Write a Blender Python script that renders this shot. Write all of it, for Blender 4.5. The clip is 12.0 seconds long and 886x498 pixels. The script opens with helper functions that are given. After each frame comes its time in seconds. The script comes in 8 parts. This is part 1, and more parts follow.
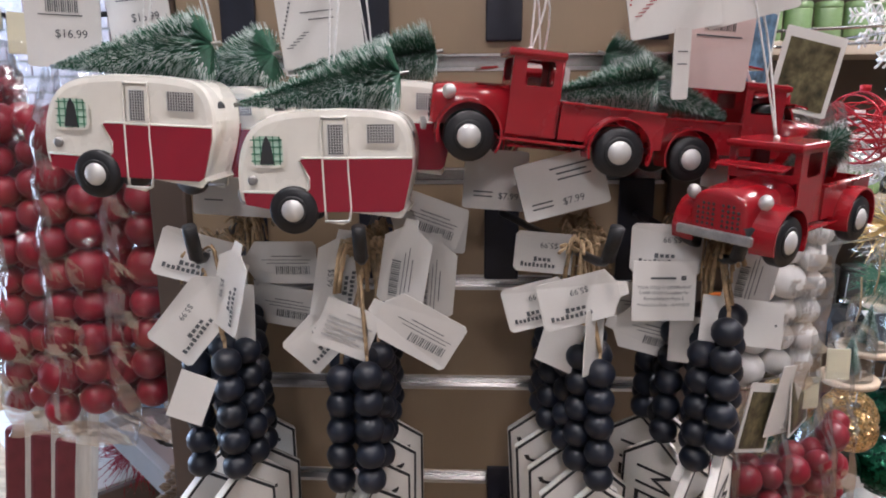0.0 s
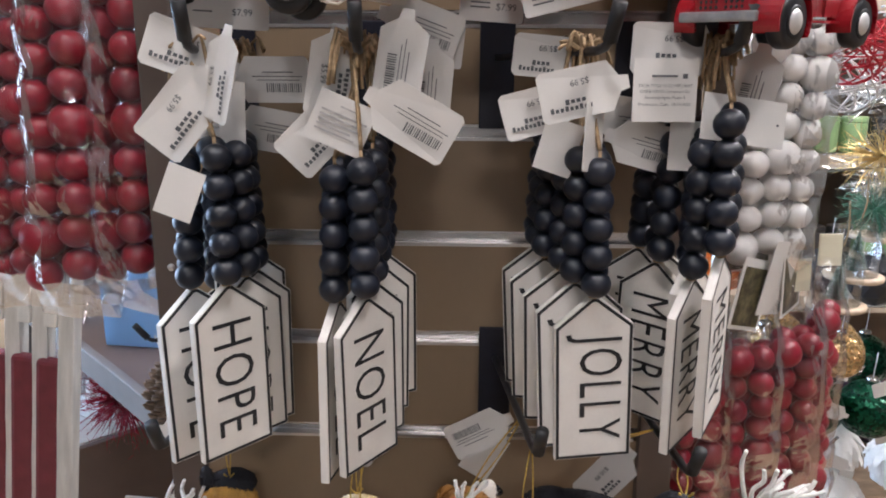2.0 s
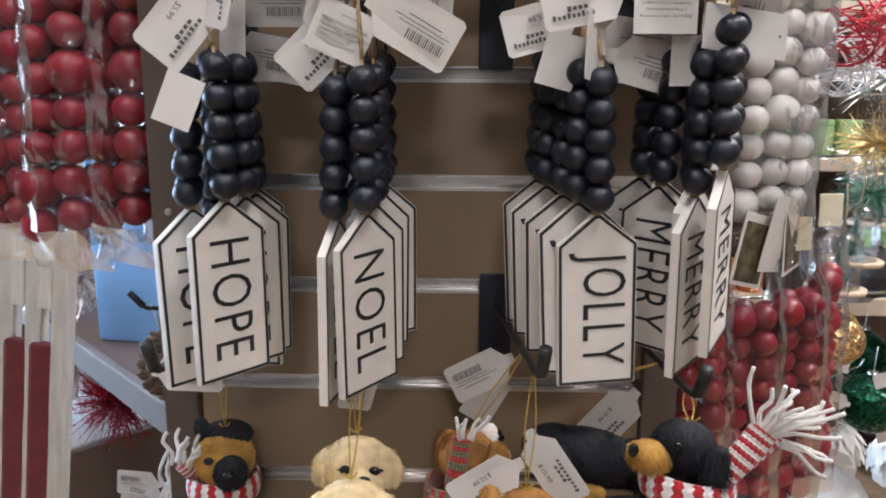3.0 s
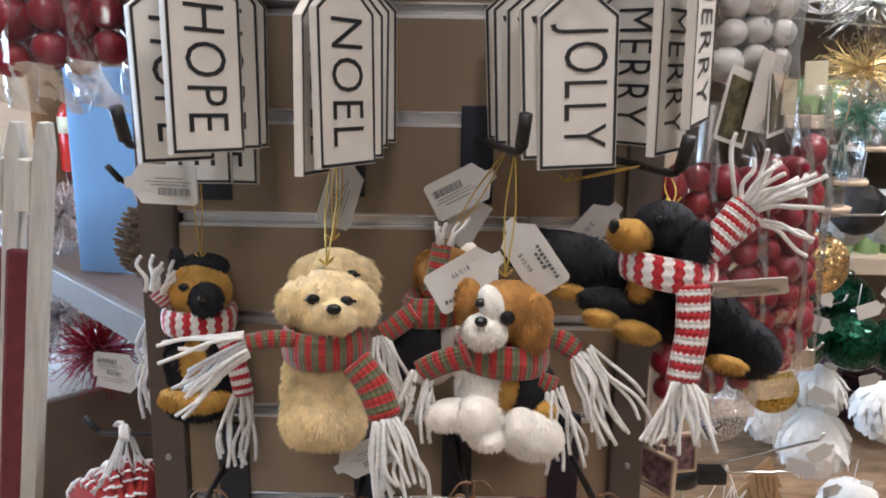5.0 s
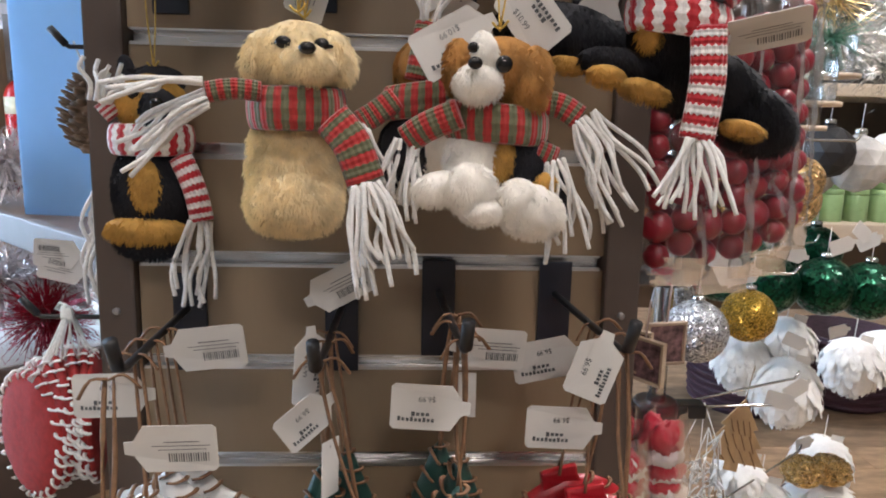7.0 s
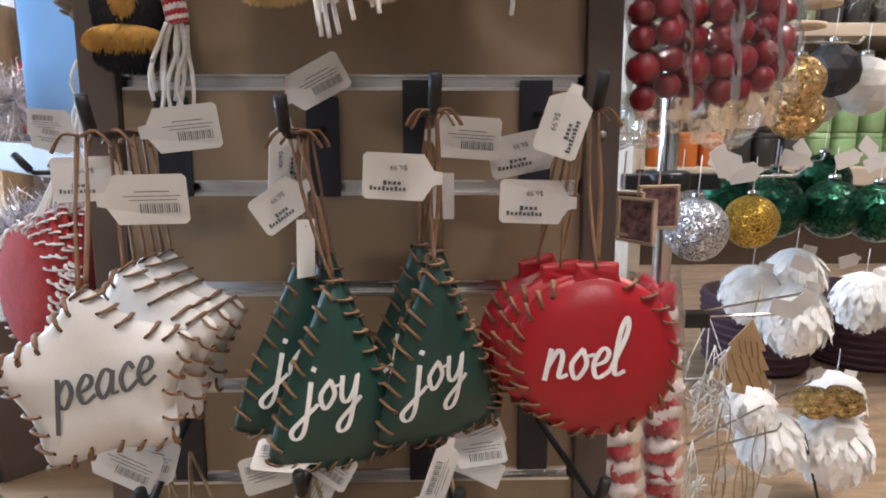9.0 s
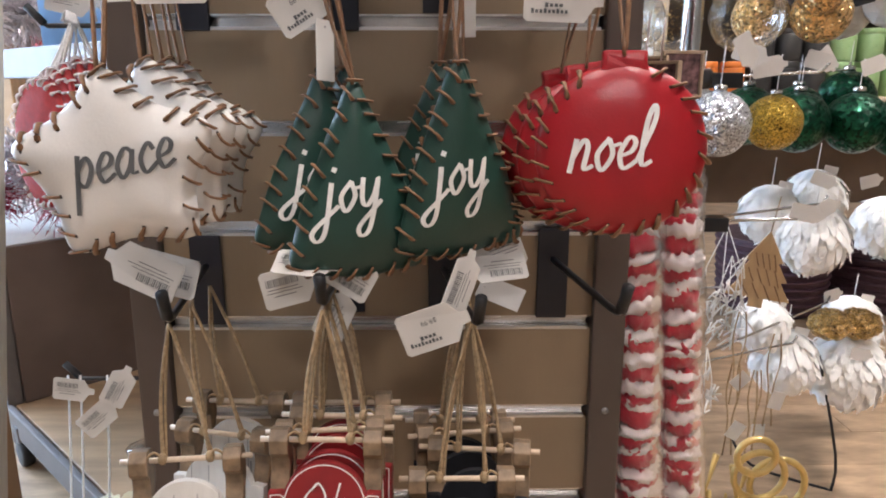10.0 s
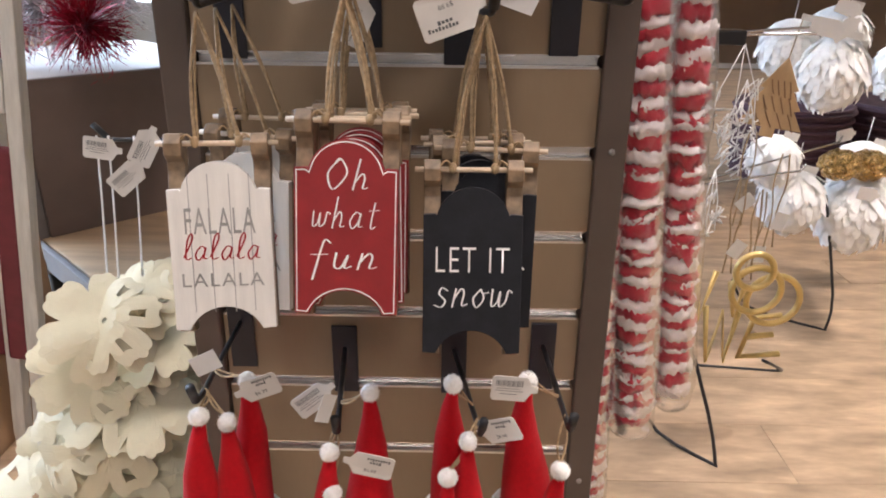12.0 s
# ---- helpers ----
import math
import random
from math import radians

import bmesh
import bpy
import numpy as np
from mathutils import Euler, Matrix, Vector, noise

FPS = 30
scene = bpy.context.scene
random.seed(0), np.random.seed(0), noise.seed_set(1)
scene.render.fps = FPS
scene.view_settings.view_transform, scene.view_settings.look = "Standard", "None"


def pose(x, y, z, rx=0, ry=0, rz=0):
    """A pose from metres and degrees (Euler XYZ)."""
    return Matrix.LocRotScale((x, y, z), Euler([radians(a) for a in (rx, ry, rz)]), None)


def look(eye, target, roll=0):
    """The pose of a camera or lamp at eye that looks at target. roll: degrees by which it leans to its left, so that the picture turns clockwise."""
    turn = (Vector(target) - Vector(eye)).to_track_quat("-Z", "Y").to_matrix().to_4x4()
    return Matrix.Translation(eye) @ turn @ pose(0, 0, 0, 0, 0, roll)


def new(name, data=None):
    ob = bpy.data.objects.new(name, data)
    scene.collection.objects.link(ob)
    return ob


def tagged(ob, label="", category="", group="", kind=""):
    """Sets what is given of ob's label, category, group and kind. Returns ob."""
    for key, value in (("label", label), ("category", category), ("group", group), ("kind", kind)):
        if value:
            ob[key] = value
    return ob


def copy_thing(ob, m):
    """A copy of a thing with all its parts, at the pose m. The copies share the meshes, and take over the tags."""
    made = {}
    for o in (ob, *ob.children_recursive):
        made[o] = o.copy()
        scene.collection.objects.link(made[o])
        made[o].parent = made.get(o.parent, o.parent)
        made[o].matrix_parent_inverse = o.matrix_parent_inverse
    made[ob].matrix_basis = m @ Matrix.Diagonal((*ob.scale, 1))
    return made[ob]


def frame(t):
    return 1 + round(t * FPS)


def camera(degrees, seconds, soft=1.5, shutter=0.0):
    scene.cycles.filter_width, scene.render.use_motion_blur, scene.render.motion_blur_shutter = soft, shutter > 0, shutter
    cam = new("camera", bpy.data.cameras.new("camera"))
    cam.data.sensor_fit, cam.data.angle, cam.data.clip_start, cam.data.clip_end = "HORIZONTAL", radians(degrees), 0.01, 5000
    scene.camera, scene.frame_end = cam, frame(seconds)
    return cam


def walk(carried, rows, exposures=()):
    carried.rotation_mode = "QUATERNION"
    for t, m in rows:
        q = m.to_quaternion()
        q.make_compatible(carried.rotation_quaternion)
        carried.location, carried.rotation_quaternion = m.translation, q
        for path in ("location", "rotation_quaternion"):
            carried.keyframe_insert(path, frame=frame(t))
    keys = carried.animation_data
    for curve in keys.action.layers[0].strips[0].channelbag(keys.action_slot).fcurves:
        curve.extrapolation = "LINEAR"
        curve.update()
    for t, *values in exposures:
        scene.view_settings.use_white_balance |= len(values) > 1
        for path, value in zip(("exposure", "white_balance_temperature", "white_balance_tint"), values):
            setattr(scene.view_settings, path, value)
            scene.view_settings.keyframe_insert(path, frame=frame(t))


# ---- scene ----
cam = camera(65.0, 12.0, soft=1.9)
PATH = [
    (0, (0.055, 0.035, 1.536), (-0.039, 1.979, 1.076), -0.4),
    (0.5, (0.053, 0.033, 1.508), (-0.028, 1.973, 1.029), -0.1),
    (1, (0.052, 0.029, 1.484), (-0.019, 1.964, 0.981), 0.2),
    (1.5, (0.053, 0.023, 1.461), (-0.012, 1.955, 0.946), 0.3),
    (2, (0.05, 0.02, 1.436), (-0.003, 1.96, 0.956), 0.3),
    (2.5, (0.048, 0.015, 1.408), (0.002, 1.967, 0.974), 0.3),
    (2.7, (0.047, 0.014, 1.396), (0.003, 1.968, 0.975), 0.3),
    (4.5, (0.059, -0.005, 1.295), (0.027, 1.953, 0.892), 0.7),
    (5, (0.055, -0.006, 1.259), (0.044, 1.951, 0.842), 1.0),
    (5.5, (0.053, 0.001, 1.225), (0.068, 1.955, 0.799), 1.7),
    (6, (0.053, -0.001, 1.196), (0.1, 1.953, 0.773), 1.8),
    (6.5, (0.045, 0.011, 1.153), (0.134, 1.968, 0.747), 1.7),
    (6.7, (0.043, 0.012, 1.139), (0.14, 1.971, 0.752), 1.5),
    (8.3, (0.062, -0.005, 1.04), (0.132, 1.963, 0.689), 0.3),
    (8.5, (0.065, -0.008, 1.028), (0.13, 1.96, 0.675), 0.2),
    (9, (0.07, -0.014, 0.994), (0.121, 1.949, 0.616), 0.0),
    (9.5, (0.066, -0.019, 0.951), (0.102, 1.935, 0.523), 0.0),
    (10, (0.064, -0.027, 0.902), (0.081, 1.915, 0.423), 0.0),
    (10.5, (0.066, -0.041, 0.861), (0.066, 1.887, 0.328), 0.0),
    (11, (0.064, -0.049, 0.838), (0.056, 1.858, 0.236), 0.4),
    (11.5, (0.062, -0.069, 0.816), (0.049, 1.811, 0.133), 0.7),
    (12, (0.062, -0.088, 0.787), (0.05, 1.76, 0.024), 0.7),
]
walk(cam, [(t, look(eye, target, roll)) for t, eye, target, roll in PATH], exposures=[(0, -0.33, 6000, 19), (2.5, -0.11, 6050, 16), (6, -0.10, 6250, 15), (9, 0.08, 6350, 16), (12, 0.32, 6500, 19)])

# ---- world and large lights ----
from mathutils.bvhtree import BVHTree

world = bpy.data.worlds.new("store_daylight")
world.use_nodes = True
scene.world = world
sky = world.node_tree.nodes.new("ShaderNodeTexSky")
sky.sky_type, sky.sun_disc, sky.sun_elevation, sky.sun_rotation = "NISHITA", False, radians(35), radians(250)
world.node_tree.links.new(sky.outputs[0], world.node_tree.nodes["Background"].inputs[0])
world.node_tree.nodes["Background"].inputs[1].default_value = 0.12


def area_lamp(name, eye, target, sx, sy, watts, colour):
    d = bpy.data.lights.new(name, "AREA")
    d.shape, d.size, d.size_y, d.energy, d.color = "RECTANGLE", sx, sy, watts, colour
    ob = new(name, d)
    ob.matrix_world = look(eye, target)
    return ob


WARM = (1.0, 0.96, 0.91)
# Unseen overhead pair, placed to match the steep shade on the slats.
area_lamp("ceiling_lamp_light", (-0.35, -0.20, 2.93), (-0.3, 0.0, 0), 0.22, 0.22, 14, WARM)
area_lamp("ceiling_lamp_light", (0.75, -0.15, 2.93), (0.65, 0.05, 0), 0.22, 0.22, 14, WARM)
# Frontal fill added behind the camera; no such lamp is in view.
area_lamp("ceiling_lamp_light", (0.3, -2.4, 2.93), (0.2, 0.2, 0.6), 0.4, 0.4, 32, WARM)
# Added as well: unseen lamps over the right, left and back.
area_lamp("ceiling_lamp_light", (1.5, 1.0, 2.93), (1.4, 1.1, 0), 0.3, 0.3, 56, WARM)
area_lamp("ceiling_lamp_light", (-0.9, 1.4, 2.93), (-0.9, 1.4, 0), 0.3, 0.3, 10, WARM)
area_lamp("ceiling_lamp_light", (2.6, 3.4, 2.93), (2.6, 3.4, 0), 0.5, 0.5, 36, WARM)
area_lamp("window_daylight", (-3.35, 2.4, 1.5), (0, 1.6, 1.0), 2.2, 1.9, 200, (0.52, 0.75, 1.0))


# ---- materials ----
def M(name, col, rough=0.5, metal=0.0, var=0.12, scale=60.0, bump=0.1, bscale=500.0, coat=0.0, trans=0.0, sheen=0.0, spec=0.5, stretch=None, rand=0.0, emit=0.0):
    m = bpy.data.materials.new(name)
    m.use_nodes = True
    nt = m.node_tree
    N, L = nt.nodes, nt.links
    b = N["Principled BSDF"]
    tc = N.new("ShaderNodeTexCoord")
    mp = N.new("ShaderNodeMapping")
    if stretch:
        mp.inputs["Scale"].default_value = stretch
    L.new(tc.outputs["Object"], mp.inputs["Vector"])
    n1 = N.new("ShaderNodeTexNoise")
    n1.inputs["Scale"].default_value, n1.inputs["Detail"].default_value = scale, 6
    n2 = N.new("ShaderNodeTexNoise")
    n2.inputs["Scale"].default_value, n2.inputs["Detail"].default_value = bscale, 3
    for n in (n1, n2):
        L.new(mp.outputs[0], n.inputs["Vector"])
    ramp = N.new("ShaderNodeMapRange")
    ramp.inputs["From Min"].default_value, ramp.inputs["From Max"].default_value = 0.3, 0.7
    ramp.inputs["To Min"].default_value, ramp.inputs["To Max"].default_value = 1 - var, 1 + var
    L.new(n1.outputs["Fac"], ramp.inputs["Value"])
    fine = N.new("ShaderNodeMapRange")
    fine.inputs["To Min"].default_value, fine.inputs["To Max"].default_value = 1 - var * 0.5, 1 + var * 0.5
    L.new(n2.outputs["Fac"], fine.inputs["Value"])
    mul = N.new("ShaderNodeMath")
    mul.operation = "MULTIPLY"
    L.new(ramp.outputs[0], mul.inputs[0])
    L.new(fine.outputs[0], mul.inputs[1])
    last = mul
    if rand:
        oi = N.new("ShaderNodeObjectInfo")
        rr = N.new("ShaderNodeMapRange")
        rr.inputs["To Min"].default_value, rr.inputs["To Max"].default_value = 1 - rand, 1 + rand
        L.new(oi.outputs["Random"], rr.inputs["Value"])
        m2 = N.new("ShaderNodeMath")
        m2.operation = "MULTIPLY"
        L.new(mul.outputs[0], m2.inputs[0])
        L.new(rr.outputs[0], m2.inputs[1])
        last = m2
    mix = N.new("ShaderNodeVectorMath")
    mix.operation = "SCALE"
    mix.inputs[0].default_value = col
    L.new(last.outputs[0], mix.inputs["Scale"])
    L.new(mix.outputs[0], b.inputs["Base Color"])
    rg = N.new("ShaderNodeMapRange")
    rg.inputs["To Min"].default_value, rg.inputs["To Max"].default_value = max(0.02, rough - 0.08), min(1, rough + 0.08)
    L.new(n1.outputs["Fac"], rg.inputs["Value"])
    L.new(rg.outputs[0], b.inputs["Roughness"])
    b.inputs["Metallic"].default_value = metal
    b.inputs["Coat Weight"].default_value = coat
    b.inputs["Transmission Weight"].default_value = trans
    b.inputs["Sheen Weight"].default_value = sheen
    b.inputs["Specular IOR Level"].default_value = spec
    if emit:
        b.inputs["Emission Color"].default_value = (*col, 1)
        b.inputs["Emission Strength"].default_value = emit
    if bump:
        bp = N.new("ShaderNodeBump")
        bp.inputs["Strength"].default_value, bp.inputs["Distance"].default_value = bump, 0.001
        L.new(n2.outputs["Fac"], bp.inputs["Height"])
        L.new(bp.outputs[0], b.inputs["Normal"])
    return m


def glitter(name, col, size=900.0, metal=0.9, lo=0.25, tilt=1.5):
    """Coarse glitter: small flakes, each with its own tilt and brightness."""
    m = M(name, col, 0.3, metal, 0.1)
    N, L = m.node_tree.nodes, m.node_tree.links
    b = N["Principled BSDF"]
    tc = N.new("ShaderNodeTexCoord")
    v = N.new("ShaderNodeTexVoronoi")
    v.inputs["Scale"].default_value = size
    L.new(tc.outputs["Object"], v.inputs["Vector"])
    sep = N.new("ShaderNodeSeparateColor")
    L.new(v.outputs["Color"], sep.inputs[0])
    mr = N.new("ShaderNodeMapRange")
    mr.inputs["To Min"].default_value, mr.inputs["To Max"].default_value = lo, 1.5
    L.new(sep.outputs[0], mr.inputs["Value"])
    sc = N.new("ShaderNodeVectorMath")
    sc.operation = "SCALE"
    sc.inputs[0].default_value = col
    L.new(mr.outputs[0], sc.inputs["Scale"])
    L.new(sc.outputs[0], b.inputs["Base Color"])
    geo, cen, add, nrm = N.new("ShaderNodeNewGeometry"), N.new("ShaderNodeVectorMath"), N.new("ShaderNodeVectorMath"), N.new("ShaderNodeVectorMath")
    cen.operation, nrm.operation = "MULTIPLY_ADD", "NORMALIZE"
    cen.inputs[1].default_value, cen.inputs[2].default_value = (tilt, tilt, tilt), (-tilt / 2, -tilt / 2, -tilt / 2)
    L.new(v.outputs["Color"], cen.inputs[0])
    L.new(cen.outputs[0], add.inputs[0])
    L.new(geo.outputs["Normal"], add.inputs[1])
    L.new(add.outputs[0], nrm.inputs[0])
    L.new(nrm.outputs[0], b.inputs["Normal"])
    return m


def clear(name, tint=(1, 1, 1), gloss=0.10, rough=0.08):
    """Thin clear film: light goes straight through, with a gloss on top."""
    m = bpy.data.materials.new(name)
    m.use_nodes = True
    N, L = m.node_tree.nodes, m.node_tree.links
    N.remove(N["Principled BSDF"])
    tr, gl, mx, fr = N.new("ShaderNodeBsdfTransparent"), N.new("ShaderNodeBsdfGlossy"), N.new("ShaderNodeMixShader"), N.new("ShaderNodeFresnel")
    tr.inputs[0].default_value = (*tint, 1)
    gl.inputs["Roughness"].default_value = rough
    fr.inputs[0].default_value = 1.45
    nz, bp, tc = N.new("ShaderNodeTexNoise"), N.new("ShaderNodeBump"), N.new("ShaderNodeTexCoord")
    nz.inputs["Scale"].default_value = 70
    bp.inputs["Strength"].default_value, bp.inputs["Distance"].default_value = 0.5, 0.004
    L.new(tc.outputs["Object"], nz.inputs["Vector"])
    L.new(nz.outputs["Fac"], bp.inputs["Height"])
    L.new(bp.outputs[0], gl.inputs["Normal"])
    L.new(bp.outputs[0], fr.inputs["Normal"])
    ad = N.new("ShaderNodeMath")
    ad.operation = "MULTIPLY_ADD"
    ad.inputs[1].default_value, ad.inputs[2].default_value = 0.55, gloss * 0.25
    L.new(fr.outputs[0], ad.inputs[0])
    L.new(ad.outputs[0], mx.inputs[0])
    L.new(tr.outputs[0], mx.inputs[1])
    L.new(gl.outputs[0], mx.inputs[2])
    L.new(mx.outputs[0], N["Material Output"].inputs[0])
    return m


def stripes(name, a, c, freq, axis="X", metal=0.0, rough=0.9, jag=0.0, knit=1500.0):
    """Two-colour knitted stripes across one axis of the object, with stitch relief."""
    m = M(name, a, rough, metal, 0.15, 200, 0.0, sheen=0.3)
    N, L = m.node_tree.nodes, m.node_tree.links
    b = N["Principled BSDF"]
    tc, sep = N.new("ShaderNodeTexCoord"), N.new("ShaderNodeSeparateXYZ")
    L.new(tc.outputs["UV"], sep.inputs[0])
    mu = N.new("ShaderNodeMath")
    mu.operation = "MULTIPLY"
    mu.inputs[1].default_value = freq
    L.new(sep.outputs[0], mu.inputs[0])
    wob = N.new("ShaderNodeMath")
    wob.operation = "PINGPONG"
    wob.inputs[1].default_value = 0.5
    yy = N.new("ShaderNodeMath")
    yy.operation = "MULTIPLY"
    yy.inputs[1].default_value = knit
    L.new(sep.outputs[1], yy.inputs[0])
    L.new(yy.outputs[0], wob.inputs[0])
    w2 = N.new("ShaderNodeMath")
    w2.operation = "MULTIPLY_ADD"
    w2.inputs[1].default_value = jag
    L.new(wob.outputs[0], w2.inputs[0])
    L.new(mu.outputs[0], w2.inputs[2])
    fr = N.new("ShaderNodeMath")
    fr.operation = "FRACT"
    L.new(w2.outputs[0], fr.inputs[0])
    gt = N.new("ShaderNodeMath")
    gt.operation = "GREATER_THAN"
    gt.inputs[1].default_value = 0.5
    L.new(fr.outputs[0], gt.inputs[0])
    mx = N.new("ShaderNodeMix")
    mx.data_type = "RGBA"
    mx.inputs[6].default_value, mx.inputs[7].default_value = (*a, 1), (*c, 1)
    L.new(gt.outputs[0], mx.inputs[0])
    nz = N.new("ShaderNodeTexNoise")
    nz.inputs["Scale"].default_value = 700
    L.new(tc.outputs["Object"], nz.inputs["Vector"])
    mr = N.new("ShaderNodeMapRange")
    mr.inputs["To Min"].default_value, mr.inputs["To Max"].default_value = 0.7, 1.25
    L.new(nz.outputs["Fac"], mr.inputs["Value"])
    sc = N.new("ShaderNodeVectorMath")
    sc.operation = "SCALE"
    L.new(mx.outputs[2], sc.inputs[0])
    L.new(mr.outputs[0], sc.inputs["Scale"])
    L.new(sc.outputs[0], b.inputs["Base Color"])
    hx = N.new("ShaderNodeMath")
    hx.operation = "PINGPONG"
    hx.inputs[1].default_value = 0.5
    hm = N.new("ShaderNodeMath")
    hm.operation = "MULTIPLY"
    hm.inputs[1].default_value = freq * 3
    L.new(sep.outputs[0], hm.inputs[0])
    L.new(hm.outputs[0], hx.inputs[0])
    su = N.new("ShaderNodeMath")
    L.new(hx.outputs[0], su.inputs[0])
    L.new(wob.outputs[0], su.inputs[1])
    bp = N.new("ShaderNodeBump")
    bp.inputs["Strength"].default_value, bp.inputs["Distance"].default_value = 0.8, 0.0012
    L.new(su.outputs[0], bp.inputs["Height"])
    L.new(bp.outputs[0], b.inputs["Normal"])
    return m


BOARD = M("khaki_laminate", (0.25, 0.18, 0.112), 0.42, 0, 0.07, 14, 0.04, 300, stretch=(1, 1, 0.25))
FRAMEB = M("brown_powder_coat", (0.085, 0.062, 0.05), 0.45, 0, 0.1, 25, 0.08, 900)
ALU = M("brushed_aluminium", (0.62, 0.6, 0.58), 0.28, 0.9, 0.08, 30, 0.05, 400, stretch=(0.05, 1, 1))
# Near-black that paints in the shade of grooves and holes.
DARK = M("painted_recess_shade", (0.02, 0.018, 0.016), 0.7)
BLACKM = M("black_hook_paint", (0.012, 0.012, 0.014), 0.35, 0, 0.2, 60, 0.05)
NAVYP = M("black_plate", (0.010, 0.011, 0.020), 0.4, 0, 0.2, 60, 0.05)
RUBBER = M("black_rubber", (0.012, 0.012, 0.013), 0.55)
CARD = M("white_card", (0.66, 0.64, 0.605), 0.6, 0, 0.04, 40, 0.03, 900, rand=0.05)
INK = M("black_ink", (0.02, 0.02, 0.022), 0.6)
GREYINK = M("grey_ink", (0.09, 0.095, 0.10), 0.6)
SOFTINK = M("soft_grey_ink", (0.32, 0.315, 0.30), 0.6)
PALEINK = M("pale_print", (0.35, 0.34, 0.33), 0.6)
TWINE = M("jute_twine", (0.36, 0.25, 0.14), 0.9, 0, 0.3, 300, 0.6, 1500)
GOLDTHREAD = M("gold_thread", (0.62, 0.42, 0.10), 0.35, 0.7, 0.2, 500)
WHITETHREAD = M("white_string", (0.75, 0.74, 0.72), 0.8, 0, 0.1, 500)
LACE = M("brown_leather_lace", (0.21, 0.11, 0.055), 0.6, 0, 0.2, 200, 0.3, 800)
BEADBLACK = M("matt_black_bead", (0.007, 0.010, 0.019), 0.42, 0, 0.2, 60, 0.08, 500, rand=0.25)
BEADRED = M("red_painted_bead", (0.25, 0.011, 0.024), 0.38, 0, 0.15, 60, 0.06, 500, rand=0.2)
BEADWHITE = M("white_painted_bead", (0.74, 0.72, 0.69), 0.5, 0, 0.06, 60, 0.06, 500, rand=0.06)
SIGNW = M("white_painted_wood", (0.74, 0.71, 0.66), 0.55, 0, 0.05, 50, 0.08, 500)
REDPAINT = M("red_enamel", (0.30, 0.009, 0.015), 0.26, 0, 0.08, 30, 0.04, 200, coat=0.5)
DEEPRED = M("deep_red_enamel", (0.27, 0.010, 0.026), 0.3, 0, 0.08, 30, 0.04, 200, coat=0.4)
CREAM = M("cream_enamel", (0.80, 0.77, 0.69), 0.28, 0, 0.05, 30, 0.03, 200, coat=0.5)
HUB = M("silver_paint", (0.62, 0.61, 0.59), 0.4, 0.35, 0.12, 80, 0.05)
TYRE = M("black_tyre", (0.014, 0.014, 0.016), 0.4)
BUMPER = M("worn_silver", (0.38, 0.37, 0.36), 0.4, 0.7, 0.3, 120, 0.1)
SCREEN = M("dark_window", (0.03, 0.032, 0.035), 0.5)
MINT = M("mint_curtain", (0.50, 0.68, 0.56), 0.6)
GREENLINE = M("green_line", (0.05, 0.22, 0.12), 0.6)
NEEDLE = M("green_bristle", (0.035, 0.13, 0.075), 0.55, 0, 0.35, 300)
SNOWTIP = M("frosted_bristle", (0.62, 0.70, 0.66), 0.6, 0, 0.2, 300)
WIRE = M("twisted_wire", (0.3, 0.3, 0.28), 0.4, 0.8)
LEATHERW = M("white_leather", (0.70, 0.685, 0.66), 0.45, 0, 0.05, 25, 0.12, 700)
LEATHERG = M("green_leather", (0.015, 0.056, 0.043), 0.42, 0, 0.15, 25, 0.15, 700)
LEATHERR = M("red_leather", (0.361, 0.010, 0.017), 0.32, 0, 0.12, 25, 0.12, 600)
WHITEINK = M("white_ink", (0.85, 0.84, 0.82), 0.6)
REDINK = M("red_ink", (0.38, 0.02, 0.03), 0.6)
CHALK = M("black_painted_wood", (0.013, 0.014, 0.018), 0.65, 0, 0.25, 60, 0.1, 400, spec=0.25)
WOODW = M("white_slat_wood", (0.72, 0.70, 0.66), 0.6, 0, 0.08, 40, 0.1, 400, stretch=(3, 1, 0.3))
SLEDRED = M("sled_red_paint", (0.27, 0.014, 0.017), 0.5, 0, 0.12, 60, 0.08, 400)
RUNNER = M("antiqued_brown_wood", (0.20, 0.135, 0.08), 0.5, 0, 0.5, 90, 0.25, 300)
DOWEL = M("pale_dowel", (0.60, 0.47, 0.34), 0.6, 0, 0.15, 80, 0.1)
FELT = M("red_felt", (0.40, 0.004, 0.008), 0.95, 0, 0.1, 300, 0.4, 900, sheen=0.05, spec=0.2)
POM = M("white_pompom", (0.80, 0.77, 0.73), 0.95, 0, 0.08, 300, 0.5, 900, sheen=0.4)
FURGOLD = M("cream_fur", (0.80, 0.64, 0.37), 0.85, 0, 0.2, 120, 0.3, 900, sheen=0.2)
FURBLACK = M("black_fur", (0.012, 0.012, 0.017), 0.8, 0, 0.3, 120, 0.3, 900)
FURTAN = M("tan_fur", (0.52, 0.29, 0.065), 0.85, 0, 0.25, 120, 0.3, 900)
FURWHITE = M("white_fur", (0.88, 0.84, 0.77), 0.85, 0, 0.08, 120, 0.3, 900)
FURBROWN = M("brown_fur", (0.42, 0.205, 0.055), 0.85, 0, 0.25, 120, 0.3, 900)
EYE_M = M("glossy_eye", (0.008, 0.007, 0.007), 0.12)
YARN = M("white_yarn", (0.76, 0.74, 0.71), 0.95, 0, 0.1, 400, 0.5, 1500, sheen=0.3)
KNITGREEN = stripes("red_green_knit", (0.42, 0.025, 0.022), (0.135, 0.14, 0.075), 20, knit=10, jag=0.10)
